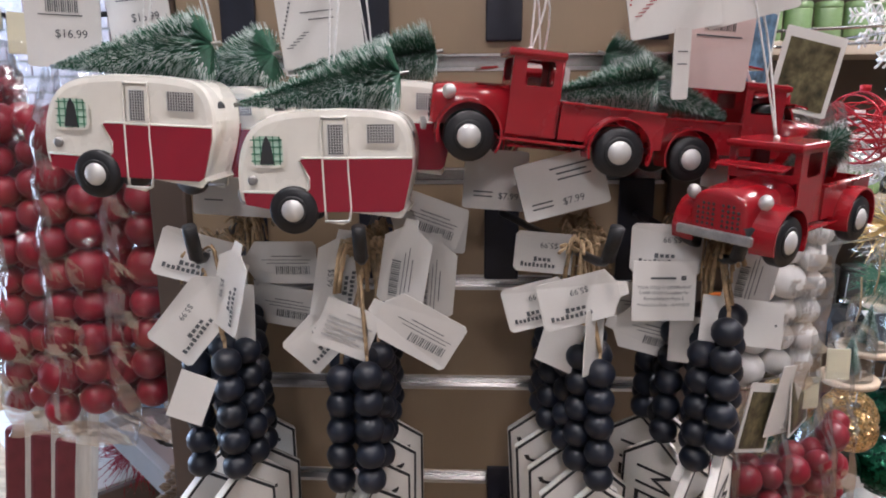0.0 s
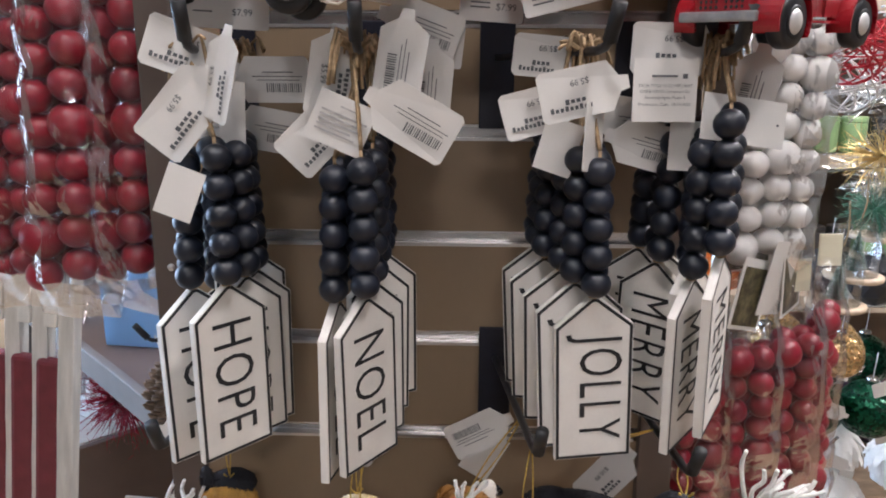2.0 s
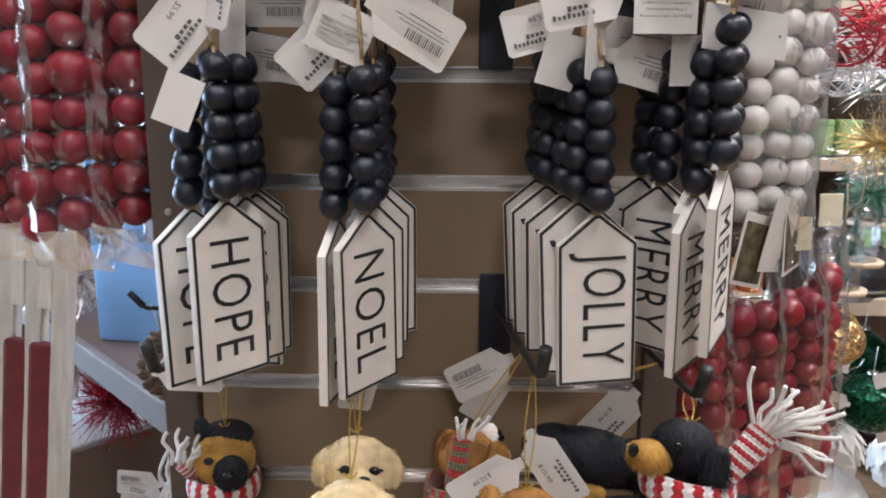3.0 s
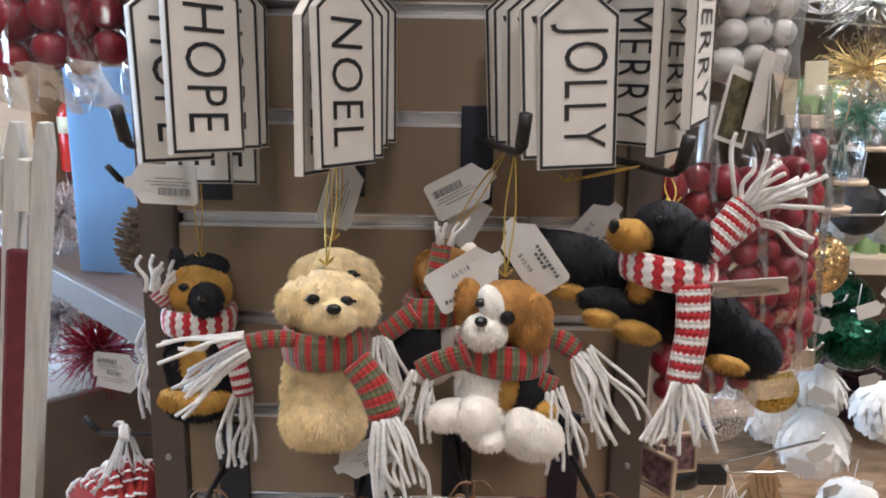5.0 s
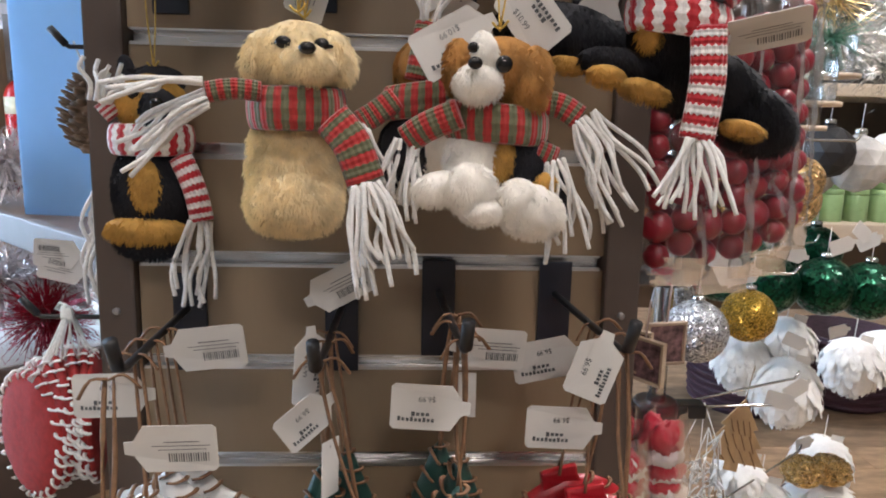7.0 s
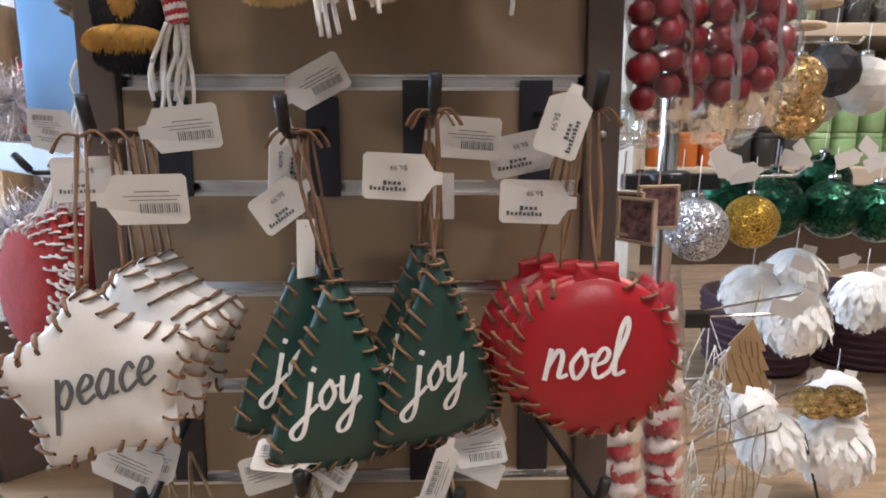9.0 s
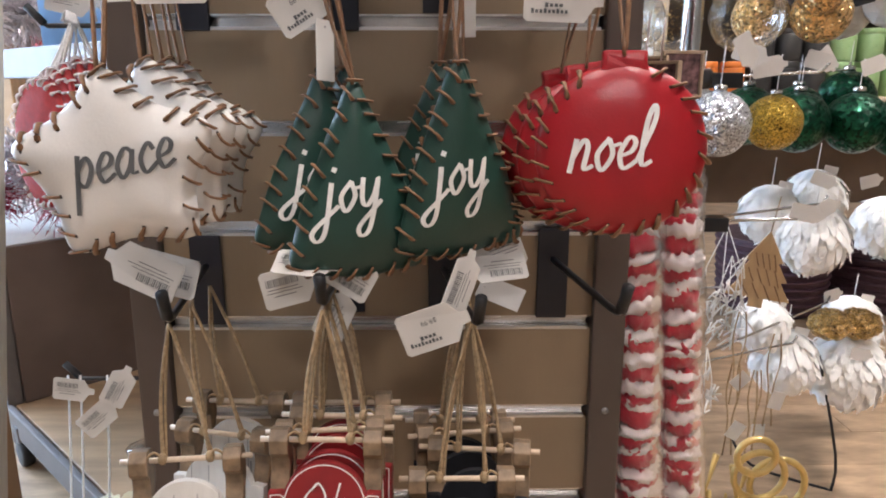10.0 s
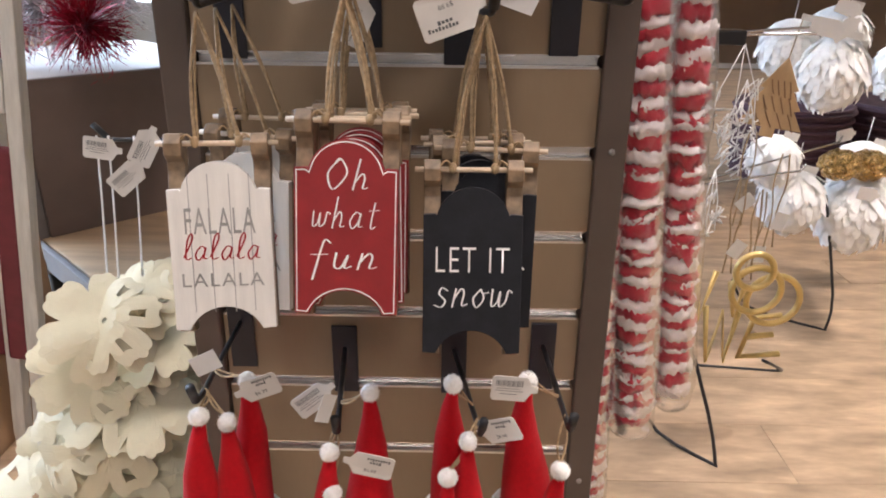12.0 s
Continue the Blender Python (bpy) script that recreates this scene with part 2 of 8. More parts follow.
KNITGREENTAIL = stripes("red_green_knit_tail", (0.42, 0.025, 0.022), (0.135, 0.14, 0.075), 5, knit=16, jag=0.16)
KNITWHITE = stripes("red_white_knit", (0.45, 0.012, 0.02), (0.76, 0.72, 0.70), 15, knit=10, jag=0.3)
KNITWHITETAIL = stripes("red_white_knit_tail", (0.45, 0.012, 0.02), (0.76, 0.72, 0.70), 7, knit=16, jag=0.3)
FILM = clear("clear_film", (0.97, 0.97, 0.97), 0.22, 0.16)
GLASS = clear("clear_glass", (0.98, 0.99, 0.99), 0.06, 0.03)
PLUSHRED = M("plush_red", (0.60, 0.012, 0.042), 0.95, 0, 0.15, 200, 0.6, 700, sheen=0.4)
PLUSHWHITE = M("plush_white", (0.90, 0.81, 0.79), 0.95, 0, 0.06, 200, 0.35, 700, sheen=0.4)
PAPER = M("cream_paper", (0.70, 0.66, 0.49), 0.8, 0, 0.05, 30, 0.1, 500)
FEATHER = M("white_feather", (0.88, 0.87, 0.84), 0.9, 0, 0.04, 100, 0.1, sheen=0.4)
GOLDG = glitter("gold_glitter", (0.62, 0.40, 0.07), 600)
SILVERG = glitter("silver_glitter", (0.60, 0.62, 0.66), 500)
CHAMPG = glitter("champagne_glitter", (0.770, 0.504, 0.224), 300)
ROSEG = glitter("gold_rose_glitter", (0.630, 0.420, 0.168), 500)
GREENG = glitter("green_sequins", (0.002, 0.055, 0.026), 190, 0.7, 0.2, 0.5)
BLACKFACET = M("matt_black_facets", (0.02, 0.02, 0.022), 0.5)
WHITEFACET = M("pale_facets", (0.62, 0.60, 0.56), 0.5)
CHROME = M("chrome_wire", (0.55, 0.55, 0.54), 0.22, 1.0, 0.05)
GOLDWIRE = M("brass_wire", (0.66, 0.48, 0.19), 0.36, 0.7, 0.1)
PLY = M("thin_plywood", (0.50, 0.33, 0.17), 0.6, 0, 0.12, 60, 0.1, stretch=(1, 1, 0.2))
PLYDARK = M("dark_plywood", (0.24, 0.13, 0.06), 0.6, 0, 0.15, 60)
REDWIRE = M("red_wire", (0.45, 0.02, 0.03), 0.3, 0.4)
WHITEW = M("white_wire", (0.78, 0.76, 0.72), 0.6)
ROPE_R = M("red_rope", (0.34, 0.022, 0.02), 0.9, 0, 0.2, 200, 0.5, 700)
CONE_M = M("cone_scale", (0.22, 0.15, 0.10), 0.8, 0, 0.3, 100, 0.3)
WHITEPOST = M("whitewashed_wood", (0.60, 0.58, 0.53), 0.65, 0, 0.15, 30, 0.3, 200, stretch=(3, 3, 0.4))
MAROON = M("maroon_wood", (0.16, 0.025, 0.035), 0.5, 0, 0.15, 50, 0.1)
STEEL = M("grey_steel", (0.16, 0.145, 0.14), 0.55, 0.1, 0.1, 30, 0.05, spec=0.3)
TABLEB = M("dark_brown_panel", (0.125, 0.088, 0.074), 0.5, 0, 0.1, 12, 0.05)
TABLEW = M("brown_wood_board", (0.42, 0.28, 0.165), 0.5, 0, 0.2, 12, 0.1, 200, stretch=(0.3, 3, 1))
CARTON = M("cardboard", (0.40, 0.25, 0.14), 0.8, 0, 0.08, 20, 0.1)
FLOORM = M("pale_oak_floor", (0.41, 0.285, 0.18), 0.42, 0, 0.36, 14, 0.06, 80, stretch=(0.45, 1.6, 1), rand=0.07)
WALLM = M("warm_white_wall", (0.40, 0.37, 0.33), 0.8, 0, 0.06, 4, 0.1, 200)
CEILM = M("white_ceiling", (0.5, 0.48, 0.45), 0.85, 0, 0.05, 4, 0.1, 200)
BRICKM = M("painted_brick", (0.60, 0.52, 0.52), 0.8, 0, 0.2, 30, 0.3, 200, rand=0.2)
SHELFW = M("limed_oak_shelf", (0.46, 0.38, 0.29), 0.55, 0, 0.15, 20, 0.1, stretch=(0.3, 3, 1))
SHELFBACK = M("shelf_back_panel", (0.16, 0.12, 0.09), 0.6, 0, 0.1, 10)
CANGREEN = M("pale_green_glass", (0.23, 0.35, 0.16), 0.3, 0, 0.05, rand=0.2)
CANORANGE = M("orange_wax", (0.60, 0.17, 0.03), 0.4, 0, 0.05, rand=0.2)
CANDARK = M("charcoal_tin", (0.05, 0.048, 0.046), 0.35, 0.3, 0.05, rand=0.2)
CANWHITE = M("white_tin", (0.65, 0.63, 0.6), 0.45, 0, 0.05)
WICKER = M("purple_wicker", (0.075, 0.035, 0.05), 0.6, 0, 0.3, 60, 0.6, 250, stretch=(1, 1, 6))
TINSELR = M("red_tinsel", (0.35, 0.012, 0.035), 0.3, 0.4, 0.3, 90)
TINSELW = M("silver_tinsel", (0.65, 0.60, 0.60), 0.3, 0.4, 0.3, 90)
EXTRED = M("extinguisher_red", (0.52, 0.015, 0.015), 0.3, 0, 0.05, coat=0.4)
BLUEFILM = M("blue_plastic_sheet", (0.36, 0.56, 0.84), 0.25, 0, 0.15, 8, 0.3, 30)
lets = BLUEFILM.node_tree.nodes.new("ShaderNodeBsdfTranslucent")
lets.inputs[0].default_value = (0.55, 0.76, 0.95, 1)
blend = BLUEFILM.node_tree.nodes.new("ShaderNodeMixShader")
blend.inputs[0].default_value = 0.65
BLUEFILM.node_tree.links.new(BLUEFILM.node_tree.nodes["Principled BSDF"].outputs[0], blend.inputs[1])
BLUEFILM.node_tree.links.new(lets.outputs[0], blend.inputs[2])
BLUEFILM.node_tree.links.new(blend.outputs[0], BLUEFILM.node_tree.nodes["Material Output"].inputs[0])
PHOTO = M("photo_print", (0.10, 0.085, 0.045), 0.35, 0, 0.9, 90, 0.0, 400)
PHOTOP = M("mauve_print", (0.22, 0.13, 0.14), 0.4, 0, 0.9, 120, 0.0, 400)
PHOTOB = M("blue_print", (0.10, 0.18, 0.27), 0.35, 0, 0.8, 90, 0.0, 400)
PINKCARD = M("blush_card", (0.70, 0.55, 0.52), 0.6, 0, 0.04, 40, 0.03)
PETAL = M("silver_foil", (0.55, 0.53, 0.48), 0.25, 0.6, 0.3, 60)
OUTSIDE = M("bright_outside", (0.75, 0.87, 1.0), 0.9, 0, 0.1, 2, 0, emit=3.6)
# Glow of the added ceiling fixtures, which are never in view.
LAMPGLOW = M("added_lamp_diffuser", (1.0, 0.88, 0.72), 0.6, 0, 0.02, 4, 0, emit=6)


# ---- mesh helpers ----
def part(name, bm, mat, parent=None, label="", smooth=False, mats=None):
    me = bpy.data.meshes.new(name)
    bm.to_mesh(me)
    bm.free()
    for m in mats or [mat]:
        me.materials.append(m)
    if smooth:
        me.polygons.foreach_set("use_smooth", [True] * len(me.polygons))
    ob = new(name, me)
    if parent:
        ob.parent = parent
    if label:
        ob["label"] = label
    return ob


def share(name, mesh, parent, m=None, label=""):
    ob = new(name, mesh)
    ob.parent = parent
    if m is not None:
        ob.matrix_basis = m
    if label:
        ob["label"] = label
    return ob


def thing(name, label, category, group="", kind="", m=None):
    ob = tagged(new(name), label, category, group, kind)
    ob.empty_display_size = 0.02
    if m is not None:
        ob.matrix_basis = m
    return ob


def P(x, y, z, yaw=0, pitch=0, roll=0, s=1.0):
    """Pose: roll in the plane of the face, then pitch, then yaw about the upright."""
    return Matrix.Translation((x, y, z)) @ Matrix.Rotation(radians(yaw), 4, "Z") @ Matrix.Rotation(radians(pitch), 4, "X") @ Matrix.Rotation(radians(roll), 4, "Y") @ Matrix.Scale(s, 4)


def tf(bm, m, since=0):
    bm.verts.ensure_lookup_table()
    bmesh.ops.transform(bm, matrix=m, verts=bm.verts[since:])
    return bm


def box(sx, sy, sz, c=(0, 0, 0), bev=0.0, bm=None, m=None):
    """A box of full sizes sx, sy, sz round c, its edges bevelled."""
    b = bmesh.new()
    bmesh.ops.create_cube(b, size=1, matrix=Matrix.Translation(c) @ Matrix.Diagonal((sx, sy, sz, 1)))
    if bev:
        bmesh.ops.bevel(b, geom=b.edges[:], offset=bev, segments=2, affect="EDGES", profile=0.6)
    if m is not None:
        bmesh.ops.transform(b, matrix=m, verts=b.verts)
    return merge(bm, b)


def merge(bm, b):
    if bm is None:
        return b
    tmp = bpy.data.meshes.new("tmp")
    b.to_mesh(tmp)
    b.free()
    bm.from_mesh(tmp)
    bpy.data.meshes.remove(tmp)
    return bm


def spline(pts, n=6, closed=False):
    """Smooth points through the given ones."""
    pts = [Vector(p) for p in pts]
    if len(pts) < 3:
        return pts
    out, k = [], len(pts)
    for i in range(k if closed else k - 1):
        if closed:
            a, b, c, d = pts[i - 1], pts[i], pts[(i + 1) % k], pts[(i + 2) % k]
        else:
            a, b, c, d = pts[max(i - 1, 0)], pts[i], pts[i + 1], pts[min(i + 2, k - 1)]
        for j in range(n):
            t = j / n
            out.append(0.5 * ((2 * b) + (c - a) * t + (2 * a - 5 * b + 4 * c - d) * t * t + (3 * b - a - 3 * c + d) * t ** 3))
    if not closed:
        out.append(pts[-1])
    return out


def tube(pts, r, n=6, bm=None, closed=False, r2=None, flat=1.0):
    """A tube along points; r2: radius at its end; flat: squash of one side."""
    b = bmesh.new() if bm is None else bm
    pts = [Vector(p) for p in pts]
    k = len(pts)
    rings, up = [], Vector((0.13, 0.31, 0.94))
    for i, p in enumerate(pts):
        d = (pts[(i + 1) % k] - pts[i - 1]) if closed or 0 < i < k - 1 else (pts[min(i + 1, k - 1)] - pts[max(i - 1, 0)])
        d = d.normalized() if d.length > 1e-9 else Vector((0, 0, 1))
        u = d.cross(up)
        u = u.normalized() if u.length > 1e-3 else d.orthogonal().normalized()
        v = d.cross(u)
        rr = r if r2 is None else r + (r2 - r) * i / max(1, k - 1)
        rings.append([b.verts.new(p + u * rr * math.cos(2 * math.pi * j / n) + v * rr * flat * math.sin(2 * math.pi * j / n)) for j in range(n)])
    for i in range(k if closed else k - 1):
        A, B = rings[i], rings[(i + 1) % k]
        for j in range(n):
            b.faces.new((A[j], A[(j + 1) % n], B[(j + 1) % n], B[j])).smooth = True
    if not closed:
        b.faces.new(rings[0][::-1])
        b.faces.new(rings[-1])
    return b


def ball(r, c=(0, 0, 0), seg=16, rings=10, s=(1, 1, 1), bm=None):
    b = bmesh.new()
    bmesh.ops.create_uvsphere(b, u_segments=seg, v_segments=rings, radius=r, matrix=Matrix.Translation(c) @ Matrix.Diagonal((*s, 1)))
    for f in b.faces:
        f.smooth = True
    return merge(bm, b)


def lathe(profile, seg=20, bm=None, m=None):
    """A solid of revolution round z from (radius, height) pairs."""
    b = bmesh.new()
    rings = []
    for r, z in profile:
        rings.append([b.verts.new((max(r, 1e-5) * math.cos(2 * math.pi * j / seg), max(r, 1e-5) * math.sin(2 * math.pi * j / seg), z)) for j in range(seg)])
    for A, B in zip(rings, rings[1:]):
        for j in range(seg):
            b.faces.new((A[j], A[(j + 1) % seg], B[(j + 1) % seg], B[j])).smooth = True
    b.faces.new(rings[0][::-1])
    b.faces.new(rings[-1])
    if m is not None:
        bmesh.ops.transform(b, matrix=m, verts=b.verts)
    return merge(bm, b)


def plate(outline, depth, y=0.0, bev=0.0, bm=None):
    """A flat piece with the outline (x, z), from y - depth/2 to y + depth/2, its rim bevelled."""
    b = bmesh.new()
    fr = [b.verts.new((x, y - depth / 2, z)) for x, z in outline]
    bk = [b.verts.new((x, y + depth / 2, z)) for x, z in outline]
    k = len(outline)
    f1 = b.faces.new(fr)
    f2 = b.faces.new(bk[::-1])
    for i in range(k):
        b.faces.new((fr[(i + 1) % k], fr[i], bk[i], bk[(i + 1) % k]))
    bmesh.ops.recalc_face_normals(b, faces=b.faces)
    if bev:
        bmesh.ops.bevel(b, geom=[e for f in (f1, f2) for e in f.edges], offset=bev, segments=2, affect="EDGES", profile=0.6)
    return merge(bm, b)


def inset(outline, d):
    """The outline (x, z) moved inwards by d (counter-clockwise outlines)."""
    out, k = [], len(outline)
    for i in range(k):
        a, b, c = Vector(outline[i - 1]), Vector(outline[i]), Vector(outline[(i + 1) % k])
        u, v = (b - a).normalized(), (c - b).normalized()
        n = Vector((-u.y - v.y, u.x + v.x))
        n = n / max(0.3, n.length_squared / 2) if n.length > 1e-6 else Vector((-u.y, u.x))
        p = b + n * d
        out.append((p.x, p.y))
    return out


def line_frame(outline, d0, d1, y, bm=None):
    """A flat line of width d1 - d0 that follows an outline at the depth y."""
    b = bmesh.new() if bm is None else bm
    A, B = inset(outline, d0), inset(outline, d1)
    va, vb = [b.verts.new((x, y, z)) for x, z in A], [b.verts.new((x, y, z)) for x, z in B]
    k = len(A)
    for i in range(k):
        b.faces.new((va[i], va[(i + 1) % k], vb[(i + 1) % k], vb[i]))
    return b


TEXTS = {}


def letters(s, size, offset=0.0, spacing=1.0):
    """Built-in font as a flat mesh in the xz plane, centred on its own box, facing -y."""
    key = (s, round(size, 5), offset, spacing)
    if key not in TEXTS:
        cu = bpy.data.curves.new("lettering", "FONT")
        cu.body, cu.size, cu.offset, cu.space_character, cu.resolution_u = s, size, offset, spacing, 3
        ob = new("lettering", cu)
        bpy.context.view_layer.update()
        me = bpy.data.meshes.new_from_object(ob.evaluated_get(bpy.context.evaluated_depsgraph_get()))
        bpy.data.objects.remove(ob)
        co = np.empty(len(me.vertices) * 3)
        me.vertices.foreach_get("co", co)
        co = co.reshape(-1, 3)
        mid = (co.min(0) + co.max(0)) / 2
        new_co = np.stack([co[:, 0] - mid[0], np.zeros(len(co)), co[:, 1] - mid[1]], 1)
        me.vertices.foreach_set("co", new_co.ravel())
        TEXTS[key] = me
    b = bmesh.new()
    b.from_mesh(TEXTS[key])
    return b


# a plain handwriting: strokes for each letter, x-height 1
GLYPH = {}
GLYPH["e"] = (0.52, [[(0, 0.4), (0.35, 0.55), (0.44, 0.85), (0.22, 1.0), (0.02, 0.5), (0.2, 0.02), (0.55, 0.25)]])
GLYPH["a"] = (0.68, [[(0.5, 0.85), (0.25, 1), (0.02, 0.45), (0.2, 0), (0.45, 0.4), (0.52, 0.95), (0.5, 0.2), (0.7, 0.15)]])
GLYPH["c"] = (0.5, [[(0.42, 0.8), (0.25, 1), (0.02, 0.5), (0.2, 0), (0.55, 0.3)]])
GLYPH["p"] = (0.62, [[(0.05, 1.05), (0.0, -0.9)], [(0.03, 0.5), (0.3, 1), (0.5, 0.6), (0.3, 0.02), (0.05, 0.2)]])
GLYPH["j"] = (0.5, [[(0.25, 1), (0.22, -0.6), (-0.02, -0.95), (-0.18, -0.6), (0.55, 0.25)], [(0.28, 1.45), (0.3, 1.52)]])
GLYPH["o"] = (0.62, [[(0.3, 1), (0.03, 0.5), (0.25, 0), (0.5, 0.5), (0.3, 1), (0.42, 0.8), (0.68, 0.85)]])
GLYPH["y"] = (0.7, [[(0, 1), (0.06, 0.3), (0.25, 0.1), (0.45, 0.5), (0.52, 1), (0.46, -0.6), (0.2, -0.95), (0.08, -0.6), (0.7, 0.25)]])
GLYPH["n"] = (0.64, [[(0.03, 1), (0, 0)], [(0, 0.4), (0.25, 1), (0.42, 0.8), (0.42, 0.12), (0.66, 0.2)]])
GLYPH["l"] = (0.42, [[(0, 0.25), (0.3, 1.5), (0.2, 1.95), (0.06, 1.4), (0.12, 0.15), (0.42, 0.2)]])
GLYPH["h"] = (0.6, [[(0.04, 1.9), (0, 0)], [(0, 0.4), (0.25, 1), (0.4, 0.7), (0.4, 0.12), (0.6, 0.15)]])
GLYPH["w"] = (0.85, [[(0, 1), (0.08, 0.1), (0.3, 0.3), (0.36, 0.9), (0.42, 0.1), (0.66, 0.3), (0.72, 0.95), (0.9, 0.85)]])
GLYPH["t"] = (0.5, [[(0.22, 1.6), (0.2, 0.1), (0.45, 0.15)], [(0, 1.1), (0.5, 1.15)]])
GLYPH["f"] = (0.55, [[(0.5, 1.6), (0.28, 1.8), (0.22, 1.2), (0.18, -0.7)], [(-0.1, 0.85), (0.5, 0.9)]])
GLYPH["u"] = (0.66, [[(0, 1), (0.05, 0.15), (0.3, 0.1), (0.44, 0.9), (0.42, 0.1), (0.66, 0.2)]])
GLYPH["s"] = (0.55, [[(0.42, 0.9), (0.15, 1.05), (0.08, 0.7), (0.4, 0.35), (0.28, 0), (-0.05, 0.1)]])
GLYPH["O"] = (1.0, [[(0.45, 1.9), (0.05, 1), (0.4, 0.0), (0.85, 1), (0.45, 1.9), (0.25, 1.55)]])


def script(word, size, thick, slant=0.12, rise=0.0, gap=0.08):
    """A handwritten word as flat brush strokes in the xz plane, centred, facing -y."""
    b = bmesh.new()
    x = 0.0
    for k, ch in enumerate(word):
        adv, strokes = GLYPH[ch]
        for j, st in enumerate(strokes):
            pts = [(p[0] + x + slant * p[1], p[1] + rise * x) for p in st]
            pts = [Vector((p.x, p.y)) for p in spline([(q[0], q[1], 0) for q in pts], 7)] if len(pts) > 2 else [Vector(q) for q in pts]
            lift = -0.0001 * (k % 3) - 0.0001 * j
            prev = None
            for i, p in enumerate(pts):
                d = (pts[min(i + 1, len(pts) - 1)] - pts[max(i - 1, 0)]).normalized()
                w = thick * (0.62 + 0.5 * abs(d.y)) / 2
                nrm = Vector((-d.y, d.x)) * w
                end = d * w * (-1 if i == 0 else 1 if i == len(pts) - 1 else 0)
                q = p + end * 0.6
                y = lift - 0.00002 * i
                cur = (b.verts.new(((q.x + nrm.x) * size, y, (q.y + nrm.y) * size)), b.verts.new(((q.x - nrm.x) * size, y, (q.y - nrm.y) * size)))
                if prev:
                    b.faces.new((prev[0], prev[1], cur[1], cur[0]))
                prev = cur
        x += adv + gap
    xs = [v.co.x for v in b.verts]
    bmesh.ops.translate(b, verts=b.verts, vec=(-(min(xs) + max(xs)) / 2, 0, -0.5 * size))
    return b


def noisy(bm, amp, freq, seed=0.0):
    for v in bm.verts:
        v.co += noise.noise_vector(v.co * freq + Vector((seed, seed * 2, 0))) * amp
    return bm


rnd = random.Random(7)


# ---- the room ----
def slab(name, sx, sy, sz, c, mat, label, category, bev=0.0):
    ob = part(name, box(sx, sy, sz, (0, 0, 0), bev), mat)
    ob.location = c
    return tagged(ob, label, category, kind="structure")


floor = slab("floor", 9.0, 9.5, 0.1, (0.5, 1.2, -0.056), M("floor_base", (0.2, 0.14, 0.09), 0.6), "pale oak plank floor of the shop", "floor")
slab("ceiling", 9.0, 9.5, 0.1, (0.5, 1.2, 3.05), CEILM, "plain white shop ceiling", "ceiling")
slab("wall_north", 6.3, 0.15, 3.0, (1.85, 5.9, 1.5), WALLM, "warm white back wall of the shop", "wall")
slab("wall_north_sill", 2.6, 0.15, 0.45, (-2.6, 5.9, 0.225), WALLM, "low wall under the shop front window", "wall")
slab("wall_north_head", 2.6, 0.15, 0.4, (-2.6, 5.9, 2.8), WALLM, "wall over the shop front window", "wall")
win2 = thing("window_2", "shop front window with brown frame bars", "window", kind="structure")
for x in (-3.85, -2.95, -2.05, -1.33):
    part("window_frame", box(0.06, 0.06, 2.15, (x, 5.9, 1.525), 0.004), FRAMEB, win2)
for x in (-3.4, -2.5, -1.69):
    part("pane", box(0.8 if x < -2 else 0.66, 0.006, 2.15, (x, 5.9, 1.525)), GLASS, win2)
backn = part("backdrop", box(9, 0.02, 6, (-4, 7.6, 1.5)), OUTSIDE)
tagged(backn, "bright hazy daylight outside the shop front", "backdrop", kind="structure")
slab("wall_south", 9.0, 0.15, 3.0, (0.5, -3.5, 1.5), WALLM, "warm white shop wall", "wall")
slab("wall_east", 0.15, 9.2, 3.0, (4.9, 1.2, 1.5), WALLM, "warm white shop wall", "wall")
slab("wall_west_sill", 0.15, 9.2, 0.5, (-3.9, 1.2, 0.25), WALLM, "low wall under the shop window", "wall")
slab("wall_west_head", 0.15, 9.2, 0.5, (-3.9, 1.2, 2.75), WALLM, "wall over the shop window", "wall")
slab("wall_west_south", 0.15, 3.5, 2.0, (-3.9, -1.65, 1.5), WALLM, "wall beside the shop window", "wall")
slab("wall_west_north", 0.15, 1.2, 2.0, (-3.9, 5.2, 1.5), WALLM, "wall beside the shop window", "wall")
win = thing("window_1", "large shop window with brown frame bars", "window", kind="structure")
for y in (0.1, 1.6, 3.1, 4.6):
    part("window_frame", box(0.06, 0.06, 2.0, (-3.88, y, 1.5), 0.004), FRAMEB, win)
for y in (0.85, 2.35, 3.85):
    part("pane", box(0.006, 1.44, 2.0, (-3.88, y, 1.5)), GLASS, win)
back = part("backdrop", box(0.02, 14, 6, (-6.5, 2, 1.5)), OUTSIDE)
tagged(back, "bright hazy daylight outside the shop window", "backdrop", kind="structure")
# Made-up fixtures, one at each unseen ceiling lamp.
for x, y in ((-0.35, -0.20), (0.75, -0.15), (0.3, -2.4), (1.5, 1.0), (-0.9, 1.4), (2.6, 3.4)):
    lamp = thing("ceiling_light", "made-up square white ceiling light, out of view", "light", "ceiling lights", m=Matrix.Translation((x, y, 2.96)))
    part("frame", box(0.6, 0.6, 0.03, (0, 0, 0.02), 0.004), CEILM, lamp)
    part("diffuser", box(0.52, 0.52, 0.012, (0, 0, 0.0), 0.003), LAMPGLOW, lamp)


# ---- slatwall tower ----
PITCH, Z0, XL, XR, YF = 0.0762, 0.7127, -0.148, 0.187, 0.5017
LEAN = 0.0263


def front(z):
    """Depth of the tower's front, which leans back a little, at a height."""
    return YF + LEAN * (z - 0.9)


